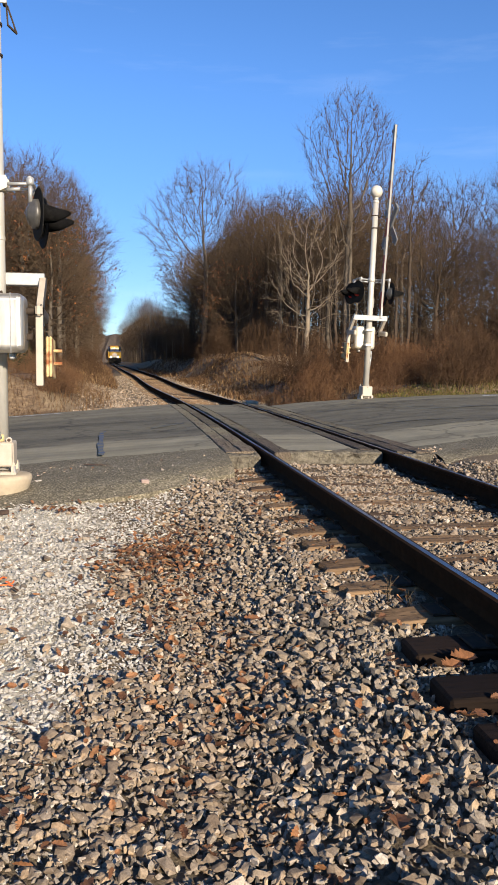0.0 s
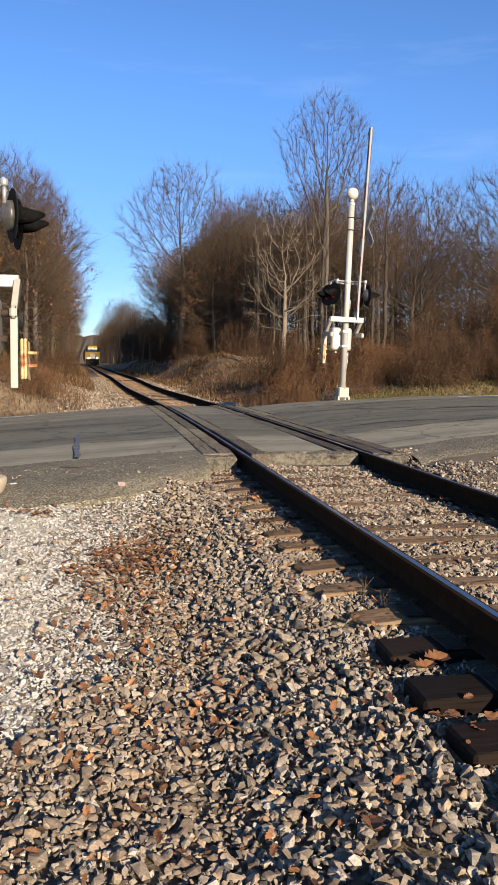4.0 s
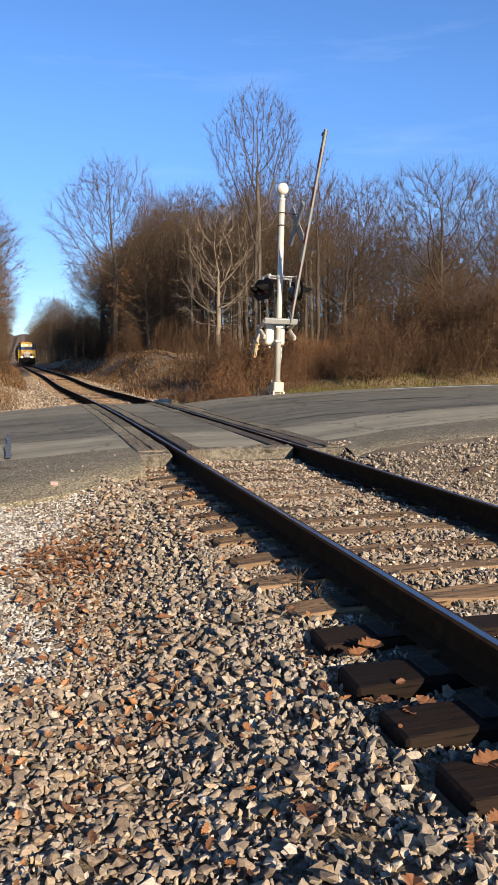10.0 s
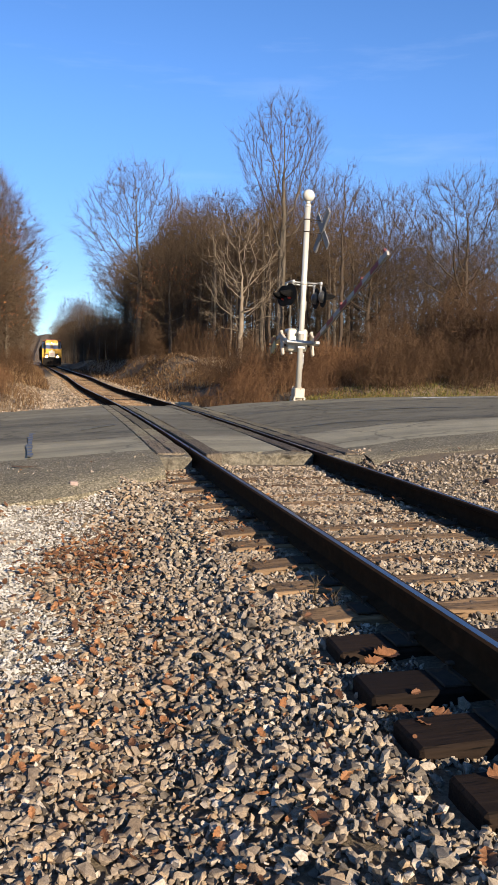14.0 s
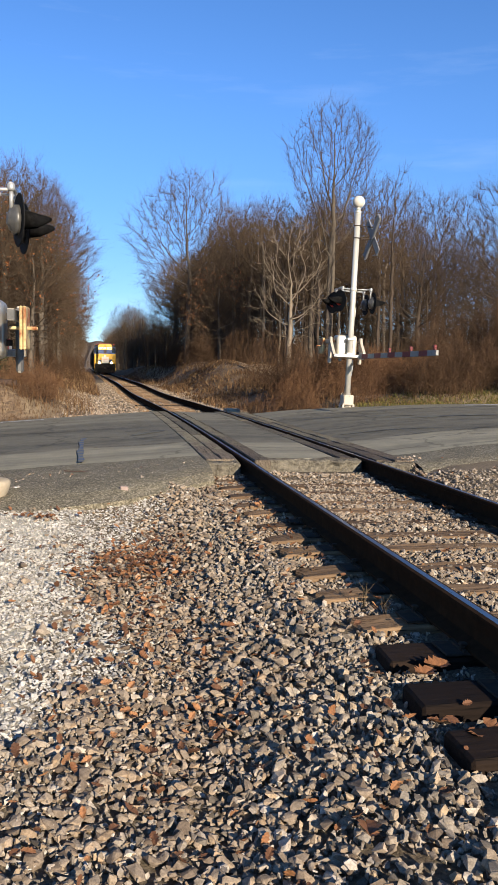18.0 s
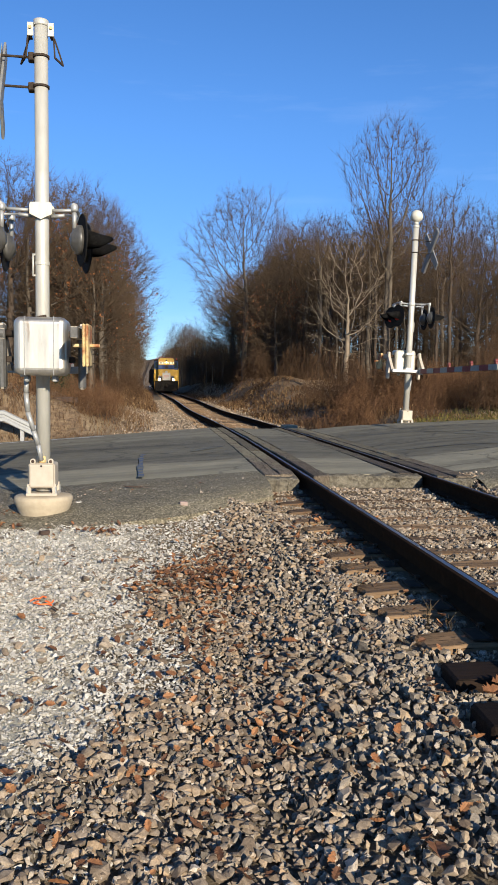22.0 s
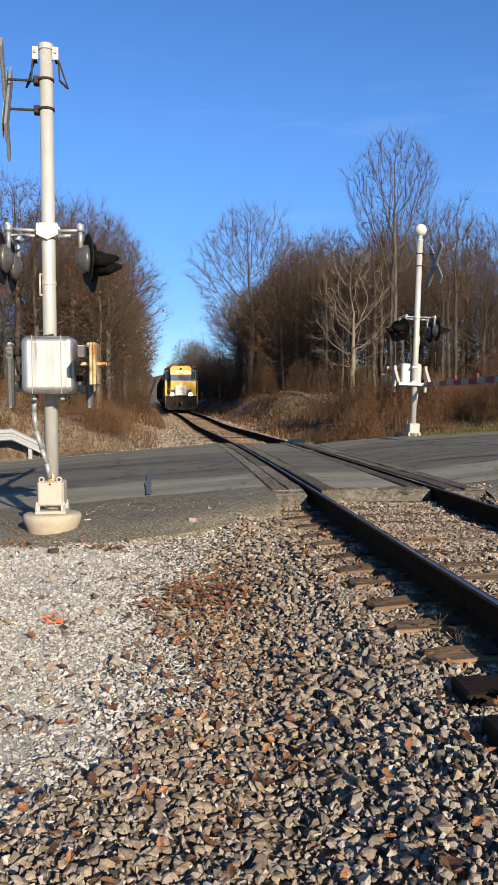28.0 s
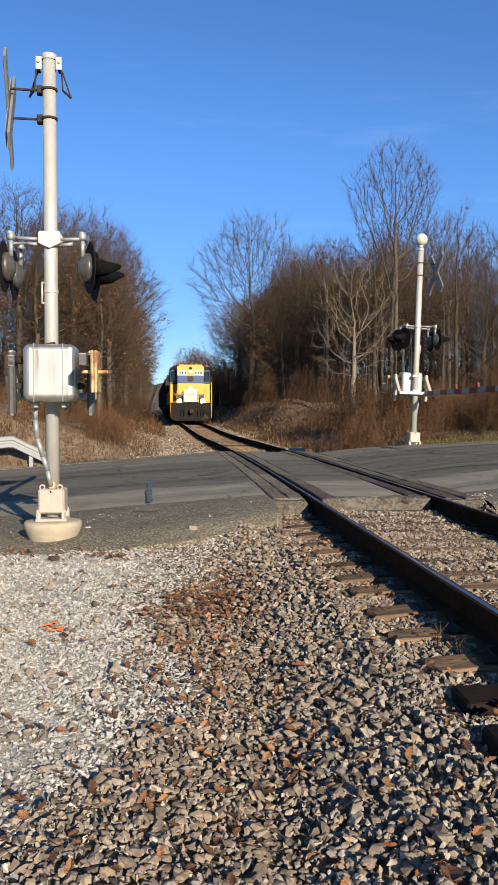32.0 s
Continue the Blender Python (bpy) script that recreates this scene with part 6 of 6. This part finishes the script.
def build_rag():
    bm = bmesh.new()
    r = random.Random(5)
    for k in range(4):
        p = [Vector((-0.06 + 0.03 * k, r.uniform(-0.03, 0.03), 0.01))]
        for _ in range(4):
            p.append(p[-1] + Vector((r.uniform(-0.005, 0.032), r.uniform(-0.03, 0.03), r.uniform(-0.008, 0.016))))
        hose(bm, p, 0.005, 5)
    me = bpy.data.meshes.new("plastic_scrap")
    bm.to_mesh(me)
    bm.free()
    me.materials.append(M["orange_rag"])
    ob = new("plastic_scrap", me)
    ob.matrix_world = pose(-3.16, 5.57, float(ground_z(-3.16, 5.57)) + 0.03, 0, 0, -12)
    tagged(ob, "torn scrap of orange plastic on pale gravel", "litter")


build_rag()


def weed(x, y, h, seed):
    r = random.Random(seed)
    bm = bmesh.new()
    for _ in range(6):
        a = r.uniform(0, 6.28)
        d = Vector((math.cos(a) * r.uniform(0.1, 0.5), math.sin(a) * r.uniform(0.1, 0.5), 1)).normalized()
        p = Vector((0, 0, 0))
        q = p + d * h * r.uniform(0.5, 1)
        tube(bm, p, q, 0.0016, 0.0008, 4)
        tube(bm, p.lerp(q, 0.6), p.lerp(q, 0.6) + Vector((r.uniform(-.05, .05), r.uniform(-.05, .05), 0.06)), 0.0015, 0.001, 3)
    me = bpy.data.meshes.new("weed")
    bm.to_mesh(me)
    bm.free()
    me.materials.append(M["twig_tan"])
    ob = new("weed", me)
    ob.matrix_world = pose(x, y, float(ground_z(x, y)))
    tagged(ob, "dry leafless weed growing beside the rail", "weed")


weed(-1.02, 4.62, 0.20, 1)
weed(-0.95, 4.45, 0.12, 2)
weed(0.2, 5.9, 0.08, 3)

# an evergreen shrub on the west bank
r = random.Random(9)
sv, st = [], []
for _ in range(2600):
    a, z = r.uniform(0, 6.28), r.uniform(0, 1)
    rad = 0.75 * (1 - z * 0.85) * math.sqrt(r.random())
    p = Vector((rad * math.cos(a), rad * math.sin(a), 0.05 + z * 1.7))
    u = Vector((r.gauss(0, 1), r.gauss(0, 1), r.gauss(0.4, 0.6))).normalized() * 0.10
    w = u.orthogonal().normalized() * 0.02
    b = len(sv)
    sv += [p - w, p + w, p + u]
    st.append((b, b + 1, b + 2))
shrub = thing("shrub", pose(-6.22, 30.0, float(ground_z(-6.22, 30.0))), "small dark evergreen shrub on the bank", "bush")
sh = new("foliage", big_mesh("foliage", [tuple(p) for p in sv], st, M["evergreen"]))
sh.parent = shrub
part("stem", tubed((0, 0, -0.1), (0, 0, 1.5), 0.03, 0.008, 8), M["bark_dark"], shrub)

# ---- loose stone, leaves and grass
def stone_shapes(count, points, seed, flat=0.75):
    """A few angular crushed stones of unit size, as (vertices, triangles)."""
    r = random.Random(seed)
    out = []
    for _ in range(count):
        bm = bmesh.new()
        for _ in range(points):
            d = Vector((r.gauss(0, 1), r.gauss(0, 1), r.gauss(0, 1))).normalized() * r.uniform(0.78, 1.04) * 0.5
            bm.verts.new((d.x * 1.15, d.y * 0.85, d.z * flat))
        bmesh.ops.convex_hull(bm, input=bm.verts[:])
        bmesh.ops.delete(bm, geom=[v for v in bm.verts if not v.link_faces], context="VERTS")
        bmesh.ops.triangulate(bm, faces=bm.faces[:])
        bm.verts.index_update()
        out.append((np.array([v.co[:] for v in bm.verts]), np.array([[v.index for v in f.verts] for f in bm.faces])))
        bm.free()
    return out


def scatter(name, shapes, xyz, size, tilt, material, label, category, rs):
    """Copies of the shapes at the places, turned at random, joined into one object."""
    n = len(xyz)
    pick = rs.randint(0, len(shapes), n)
    vs, ts, base = [], [], 0
    for k, (v, t) in enumerate(shapes):
        i = np.where(pick == k)[0]
        if not len(i):
            continue
        a, b, c = rs.uniform(0, 2 * np.pi, len(i)), rs.normal(0, tilt, len(i)), rs.normal(0, tilt, len(i))
        ca, sa, cb, sb, cc, sc = np.cos(a), np.sin(a), np.cos(b), np.sin(b), np.cos(c), np.sin(c)
        p = v[None] * size[i][:, None, None]
        x, y, z = p[..., 0], p[..., 1], p[..., 2]
        y, z = y * cb[:, None] - z * sb[:, None], y * sb[:, None] + z * cb[:, None]
        x, z = x * cc[:, None] + z * sc[:, None], -x * sc[:, None] + z * cc[:, None]
        x, y = x * ca[:, None] - y * sa[:, None], x * sa[:, None] + y * ca[:, None]
        p = np.stack([x, y, z], -1) + xyz[i][:, None]
        vs.append(p.reshape(-1, 3))
        ts.append((t[None] + (base + np.arange(len(i)) * len(v))[:, None, None]).reshape(-1, 3))
        base += len(i) * len(v)
    ob = new(name, big_mesh(name, np.concatenate(vs), np.concatenate(ts), material))
    return tagged(ob, label, category, kind="stuff")


STONES = stone_shapes(14, 13, 5, 0.64)
SLABS = stone_shapes(14, 17, 15, 0.48)


def pale_edge(x, y):
    """How far a place lies west of the wavering border of the pale gravel."""
    return np.interp(y, [2.2, 3.0, 3.4, 3.7, 4.0, 4.4, 4.75, 5.1, 5.5, 6.0, 6.5, 7.0, 7.5, 8.2, 9.0], [-3.2, -2.98, -2.82, -2.67, -2.52, -2.30, -2.30, -2.47, -2.64, -2.62, -2.45, -2.2, -2.05, -1.92, -1.85]) - x + 0.10 * hump(x * 3, y * 3)


CHIPS = stone_shapes(6, 8, 6, 0.6)
rs = np.random.RandomState(12)
TIE_Y = np.array([-3.2 + 0.52 * k for k in range(9)] + NEAR_TIES)


def clear_of_track(x, y, keep):
    """Stones keep off the rails and, mostly, off the ties."""
    rail = (np.abs(np.abs(x) - 0.7525) < 0.10)
    tie = (np.abs(x) < 1.27) & (np.abs(y[:, None] - TIE_Y[None]).min(1) < 0.118)
    return ~rail & ~(tie & (rs.uniform(size=len(x)) > keep))


def bed_of(x0, x1, y0, y1, density):
    n = int((x1 - x0) * (y1 - y0) * density)
    return rs.uniform(x0, x1, n), rs.uniform(y0, y1, n)


def laid(x, y, size, stack):
    return np.stack([x, y, ground_z(x, y) + size * 0.22 + rs.uniform(0, 1, len(x)) ** 2 * stack], 1)


# coarse grey ballast on the shoulder and between the rails
parts_xy = [bed_of(-2.5, -1.2, 1.0, 9.9, 1080), bed_of(-1.3, 1.3, 1.2, 10.3, 1150), bed_of(1.2, 6.5, 4.0, 9.8, 850), bed_of(-3.6, -2.4, 1.0, 7.4, 640)]
x, y = (np.concatenate([p[k] for p in parts_xy]) for k in (0, 1))
west = smooth_step(-0.26, 0.12, pale_edge(x, y))
# the loose edge of the deep stone
fade = np.where(x > 1.25, smooth_step(4.0, 5.4, y) * smooth_step(6.5, 5.6, x), smooth_step(1.0, 1.8, y + 0.15 * hump(x * 3, y)))
ok = (rs.uniform(size=len(x)) < fade) & clear_of_track(x, y, np.where(np.abs(x) < 0.7, 0.32, np.where((y > 4.1) & (x > 0), 0.3, 0.03))) & (rs.uniform(size=len(x)) > west * 0.93) & ~((np.abs(x) < 1.3) & (y > 10.0)) & ~((x > 1.3) & (y > 9.45 - 0.12 * (x - 1.3) + 0.2 * hump(x * 3, y))) & ~((x < -1.15) & (y > 8.7 + (x + 2.2) * 1.3))
x, y = x[ok], y[ok]
size = np.exp(rs.normal(np.log(0.0375), 0.30, len(x))).clip(0.018, 0.072) * np.where(np.abs(x) < 1.25, 0.86, np.where(x < -1.9, 0.9, 1.0))
ll = np.where(np.abs(x) < 1.35, 0.008, np.where(x < -1.75, 0.022, 0.035))
east = x > 1.3
dirty = ((x < -1.2) & (rs.uniform(size=len(x)) < smooth_step(-1.35, -1.85, x + 0.15 * hump(x * 3, y * 3)))) | ((x > -1.4) & (y > 4.2) & (rs.uniform(size=len(x)) < np.where(x < -0.8, 0.95, 0.75)))
for mark, mat, text in ((~dirty & ~east, "ballast", "coarse grey and tan crushed stone ballast along the track"), (dirty & ~east, "dirty_ballast", "dirt-stained brownish crushed stone between and beside the rails")):
    q = np.stack([x, y, ll], 1)[mark]
    scatter("ballast", STONES if mat == "ballast" else SLABS, laid(q[:, 0], q[:, 1], size[mark], q[:, 2]), size[mark] * (1.0 if mat == "ballast" else 1.12), 0.8 if mat == "ballast" else 0.34, M[mat], text, "gravel", rs)
q = np.stack([x, y, ll], 1)[east]
scatter("ballast", CHIPS, laid(q[:, 0], q[:, 1], size[east] * 0.9, q[:, 2] * 0.6), size[east] * 0.9, 0.6, M["ballast"], "grey and tan crushed stone east of the track", "gravel", rs)
# small stones that fill the gaps
parts_xy = [bed_of(-2.9, -1.2, 1.8, 6.0, 1300), bed_of(-1.25, 1.25, 3.0, 9.8, 800)]
x, y = (np.concatenate([p[k] for p in parts_xy]) for k in (0, 1))
ok = clear_of_track(x, y, 0.05) & (pale_edge(x, y) < -0.08) & ~((x < -0.85) & (x > -1.3) & (np.abs(y[:, None] - TIE_Y[None]).min(1) < 0.13))
x, y = x[ok], y[ok]
size = np.exp(rs.normal(np.log(0.026), 0.25, len(x)))
scatter("ballast_chips", CHIPS, laid(x, y, size, 0.018) + (0, 0, 0.007), size, 0.9, M["ballast"], "small crushed stone filling the ballast", "gravel", rs)
# pale limestone before the signal
parts_xy = [bed_of(-5.6, -2.0, 1.6, 6.2, 3900), bed_of(-5.9, -1.6, 6.2, 8.9, 2600)]
x, y = (np.concatenate([p[k] for p in parts_xy]) for k in (0, 1))
edge = np.maximum(smooth_step(-0.34 - 0.2 * smooth_step(4.2, 3.4, y), 0.04, pale_edge(x, y)), 0.12 * smooth_step(-2.1, -2.75, x))
ok = rs.uniform(size=len(x)) < edge * smooth_step(1.6, 2.5, y + 0.2 * hump(x * 2, y * 2)) * smooth_step(-5.7, -4.7, x + 0.25 * hump(x, y * 2))
x, y = x[ok], y[ok]
size = np.exp(rs.normal(np.log(0.0185), 0.42, len(x))).clip(0.009, 0.05)
scatter("pale_gravel", CHIPS, laid(x, y, size, 0.004), size, 0.38, M["pale_stone"], "pale crushed limestone in front of the signal", "gravel", rs)
# a few darker stones strewn over the pale gravel
x, y = bed_of(-4.6, -2.4, 2.8, 8.8, 26)
size = np.exp(rs.normal(np.log(0.045), 0.3, len(x)))
scatter("strewn_stones", STONES, laid(x, y, size, 0.004), size, 0.4, M["ballast"], "dark stones strewn over pale gravel", "gravel", rs)
# thinner gravel that runs on along the track and over the lot
x, y = bed_of(-3.4, 3.4, -8.0, 2.4, 190)
ok = clear_of_track(x, y, 0.1) & ~((x < -1.2) & (y > 1.6)) & ~((np.abs(x) < 1.3) & (y > 1.9)) & (rs.uniform(size=len(x)) < smooth_step(-3.5, -2.4, x))
x, y = x[ok], y[ok]
x2, y2 = bed_of(1.2, 6.0, -6.0, 4.1, 90)
x, y = np.r_[x, x2], np.r_[y, y2]
size = np.exp(rs.normal(np.log(0.046), 0.3, len(x)))
scatter("ballast", CHIPS, laid(x, y, size, 0.02), size, 0.9, M["ballast"], "grey crushed stone ballast further along the track", "gravel", rs)
x = -2.4 - 10 * rs.uniform(0, 1, 24000) ** 1.5
y = 8.4 - 15 * rs.uniform(0, 1, len(x)) ** 1.4
ok = ~((x > -5.2) & (y > 2.3)) & ~((x > -3.4) & (y > 1.5))
x, y = x[ok], y[ok]
size = np.exp(rs.normal(np.log(0.034), 0.36, len(x)))
scatter("pale_gravel", CHIPS, laid(x, y, size, 0.006), size, 0.6, M["pale_stone"], "thinly spread pale crushed limestone", "gravel", rs)
# ballast beyond the road
y = 22.5 + 46 * rs.uniform(0, 1, 13000) ** 1.5
s = rs.uniform(-3.7, 2.9, len(y))
ok = (np.abs(np.abs(s) - 0.7525) > 0.11) & ~((np.abs(s) < 1.27) & (((y - 22.6 + 0.115) % 0.53) < 0.23) & (rs.uniform(size=len(y)) < 0.45))
s, y = s[ok], y[ok]
x = s + track_x(y)
size = np.exp(rs.normal(np.log(0.075), 0.25, len(x)))
scatter("far_ballast", CHIPS, laid(x, y, size, 0.01), size, 0.8, M["dirty_ballast"], "dirty crushed stone ballast beyond the road", "gravel", rs)
# stones heaped where the planks end
x, y = bed_of(1.22, 1.75, 9.5, 10.40, 700)
size = np.exp(rs.normal(np.log(0.036), 0.3, len(x)))
z = -0.13 + 0.11 * smooth_step(9.6, 10.2, y) + rs.uniform(0, 0.02, len(x))
scatter("ballast", CHIPS, np.stack([x, y, z], 1), size, 0.8, M["dirty_ballast"], "dirty stones heaped against the end of the crossing planks", "gravel", rs)
# grit at the road's edge
x, y = bed_of(-6.0, -1.3, 8.4, 10.3, 130)
size = np.exp(rs.normal(np.log(0.012), 0.42, len(x)))
scatter("road_grit", CHIPS, np.stack([x, y, road_z(x) - 0.004 - 0.10 * smooth_step(9.1, 8.4, y) + size * 0.2], 1), size, 0.6, M["ballast"], "loose pale grit on the shoulder", "gravel", rs)


def leaf_shape(seed):
    """A curled oak leaf: lobed outline with a folded midrib."""
    r = random.Random(seed)
    prof = [(0.0, 0.03), (0.12, 0.14), (0.2, 0.24), (0.28, 0.17), (0.4, 0.32), (0.5, 0.22), (0.62, 0.35), (0.72, 0.22), (0.84, 0.24), (1.0, 0.0)]
    curl = r.uniform(0.1, 0.6)
    fold = r.uniform(0.0, 0.6)
    vs, ts = [], []
    for x, w in prof:
        z = curl * (x - 0.5) ** 2
        vs += [(x - 0.5, 0, z), (x - 0.5 + r.uniform(-.02, .02), w, z + w * fold + r.uniform(-.03, .04)), (x - 0.5 + r.uniform(-.03, .03), -w, z + w * fold + r.uniform(-.03, .04))]
    for k in range(len(prof) - 1):
        a, b = 3 * k, 3 * k + 3
        ts += [(a, b, b + 1), (a, b + 1, a + 1), (a, a + 2, b + 2), (a, b + 2, b)]
    return np.array(vs), np.array(ts)


LEAVES = [leaf_shape(k) for k in range(6)]
lx, ly = bed_of(-3.4, 2.4, 2.0, 10.0, 5)
drift = [(-2.25, 6.3, 0.22, 0.5, 330), (-2.0, 6.7, 0.13, 0.5, 130), (-2.2, 5.3, 0.2, 0.5, 110), (-2.3, 3.6, 0.35, 0.7, 160), (-1.15, 3.2, 0.12, 0.6, 26), (-1.35, 6.5, 0.1, 1.4, 40), (-1.05, 6.6, 0.12, 1.7, 110), (-3.3, 8.0, 0.5, 0.12, 30), (-0.4, 6.5, 0.3, 1.6, 16), (-1.6, 3.0, 0.35, 0.6, 36), (-2.4, 4.6, 0.3, 0.6, 40), (0.5, 7.3, 0.25, 1.2, 26), (-2.7, 3.0, 0.35, 0.3, 24), (-4.05, 8.3, 0.22, 0.08, 40), (-3.02, 7.9, 0.10, 0.05, 40), (-4.0, 8.75, 0.14, 0.10, 50)]
lx = np.r_[lx, np.concatenate([rs.normal(a, c, n) for a, b, c, d, n in drift])]
ly = np.r_[ly, np.concatenate([rs.normal(b, d, n) for a, b, c, d, n in drift])]
size = rs.uniform(0.025, 0.06, len(lx))
keep = ~((np.abs(lx) < 1.26) & (ly < 4.2) & (rs.uniform(size=len(lx)) < 0.85))
lx, ly, size = lx[keep], ly[keep], size[keep]
zz = np.where((np.abs(lx) < 1.26), -0.19, ground_z(lx, ly) + 0.03)
scatter("leaf_litter", LEAVES, np.stack([lx, ly, zz + rs.uniform(0, 0.02, len(lx))], 1), size, 0.45, M["leaf"], "dry orange-brown oak leaves scattered over the stones", "leaves", rs)
for k, (x, y, s, turn) in enumerate(((-1.006, 3.66, 0.14, 20), (-1.635, 2.6, 0.11, 80), (0.636, 7.42, 0.15, 30), (-1.05, 2.62, 0.13, 10), (-1.16, 3.14, 0.09, 60), (-2.9, 3.2, 0.08, 100), (-1.22, 3.12, 0.08, 140), (-1.02, 2.45, 0.11, 200), (-1.10, 3.56, 0.12, 35), (-1.28, 3.60, 0.07, 120), (-1.12, 3.02, 0.10, 75), (-1.03, 3.08, 0.09, 300), (-1.02, 2.30, 0.12, 160), (-1.20, 2.32, 0.09, 20), (-1.31, 2.24, 0.08, 250), (-1.75, 4.6, 0.09, 15), (-1.95, 3.75, 0.08, 190), (-1.5, 2.2, 0.09, 65), (-0.95, 4.60, 0.08, 100), (0.2, 6.1, 0.08, 40), (-0.1, 5.7, 0.09, 210))):
    v, t = LEAVES[k % 6]
    ob = new("fallen_leaf", big_mesh("fallen_leaf", v * s, t, M["leaf"]))
    ob.matrix_world = pose(x, y, (-0.165 if abs(x) < 0.9 else float(ground_z(x, y)) + 0.065), 12, 8, turn)
    tagged(ob, "large curled orange oak leaf on the ballast", "leaf", "fallen leaves")


def blades(name, x, y, h, material, label, category, width=0.012, droop=0.35):
    """Grass: two bent triangles a blade."""
    n = len(x)
    z = ground_z(x, y) - 0.02
    a = rs.uniform(0, 2 * np.pi, n)
    d = np.stack([np.cos(a), np.sin(a), 0 * a], 1)
    w = np.stack([-np.sin(a), np.cos(a), 0 * a], 1) * width
    p = np.stack([x, y, z], 1)
    up = np.array([0, 0, 1.0])
    q = p + up * (h * 0.6)[:, None] + d * (h * droop * 0.3)[:, None]
    e = p + up * h[:, None] + d * (h * droop * rs.uniform(0.3, 1.4, n))[:, None]
    v = np.stack([p - w, p + w, q + w * 0.7, q - w * 0.7, e], 1).reshape(-1, 3)
    b = np.arange(n)[:, None] * 5
    t = np.concatenate([b + (0, 1, 2), b + (0, 2, 3), b + (3, 2, 4)])
    ob = new(name, big_mesh(name, v, t, material))
    return tagged(ob, label, category, kind="stuff")


def clumpy(x, y, scale, seed):
    return 0.5 + 0.5 * np.sin(x * scale + seed + 2 * np.sin(y * scale * 0.7)) * np.sin(y * scale * 1.1 + 1.7 * np.sin(x * scale * 0.6 + seed))


# dry grass on the banks beyond the road
x, y = rs.uniform(-16, -2.6, 44000), 22.3 + 24 * rs.uniform(0, 1, 44000) ** 1.4
ok = (x - track_x(y) < -2.6 - 2.6 * clumpy(x, y, 0.7, 2) * rs.uniform(0.0, 1, len(x))) & (rs.uniform(size=len(x)) < 0.25 + 0.75 * clumpy(x, y, 1.3, 0))
x, y = x[ok], y[ok]
blades("dry_grass", x, y, rs.uniform(0.08, 0.42, len(x)) * (0.3 + 1.1 * clumpy(x, y, 0.9, 4)), M["dry_grass"], "dry tan grass on the bank west of the track", "grass", 0.006, 0.8)
x, y = rs.uniform(2.2, 24, 30000), 21.0 + 12 * rs.uniform(0, 1, 30000) ** 1.3
ok = (y > road_far(x) + 0.9) & (x - track_x(y) > 2.4) & ((x < 8) | (y < road_far(x) + 3.2)) & (rs.uniform(size=len(x)) < 0.2 + 0.8 * clumpy(x, y, 1.2, 1))
x, y = x[ok], y[ok]
tall = smooth_step(1.6, 3.4, y - road_far(x)) * smooth_step(9.5, 6.5, x) * 1.7
blades("dry_grass", x, y, rs.uniform(0.04, 0.13, len(x)) + tall * rs.uniform(0.03, 0.3, len(x)) * clumpy(x, y, 0.8, 3), M["dry_grass"], "dry brown grass and weeds along the verge", "grass", 0.008, 0.8)
x = rs.uniform(3.9, 34, 36000)
y = road_far(x) + 0.2 + 2.6 * rs.uniform(0, 1, len(x)) ** 1.2
ok = rs.uniform(size=len(x)) < 0.35 + 0.65 * clumpy(x, y, 2.0, 1)
x, y = x[ok], y[ok]
blades("verge_grass", x, y, rs.uniform(0.04, 0.12, len(x)), M["green_grass"], "short faded green grass beside the road", "grass", 0.012, 0.6)
x, y = np.r_[rs.uniform(2.2, 6, 9000), rs.uniform(1.9, 11, 15000)], np.r_[rs.uniform(32, 60, 9000), rs.uniform(44, 125, 15000)]
x = x + track_x(y)
blades("dry_grass", x, y, rs.uniform(0.06, 0.34, len(x)) * (0.2 + clumpy(x, y, 0.9, 5)) * np.where(y > 60, 1.4, 1.0), M["dry_grass"], "dry tan grass beside the track", "grass", 0.02, 0.8)
x, y = -rs.uniform(2.2, 9, 16000), 42 + 85 * rs.uniform(0, 1, 16000) ** 1.3
x = x + track_x(y)
blades("dry_grass", x, y, rs.uniform(0.1, 0.55, len(x)) * (0.25 + clumpy(x, y, 0.9, 7)) * np.where(y > 60, 1.5, 1.0), M["dry_grass"], "dry brown grass on the bank further along the track", "grass", 0.022, 0.8)

motions()
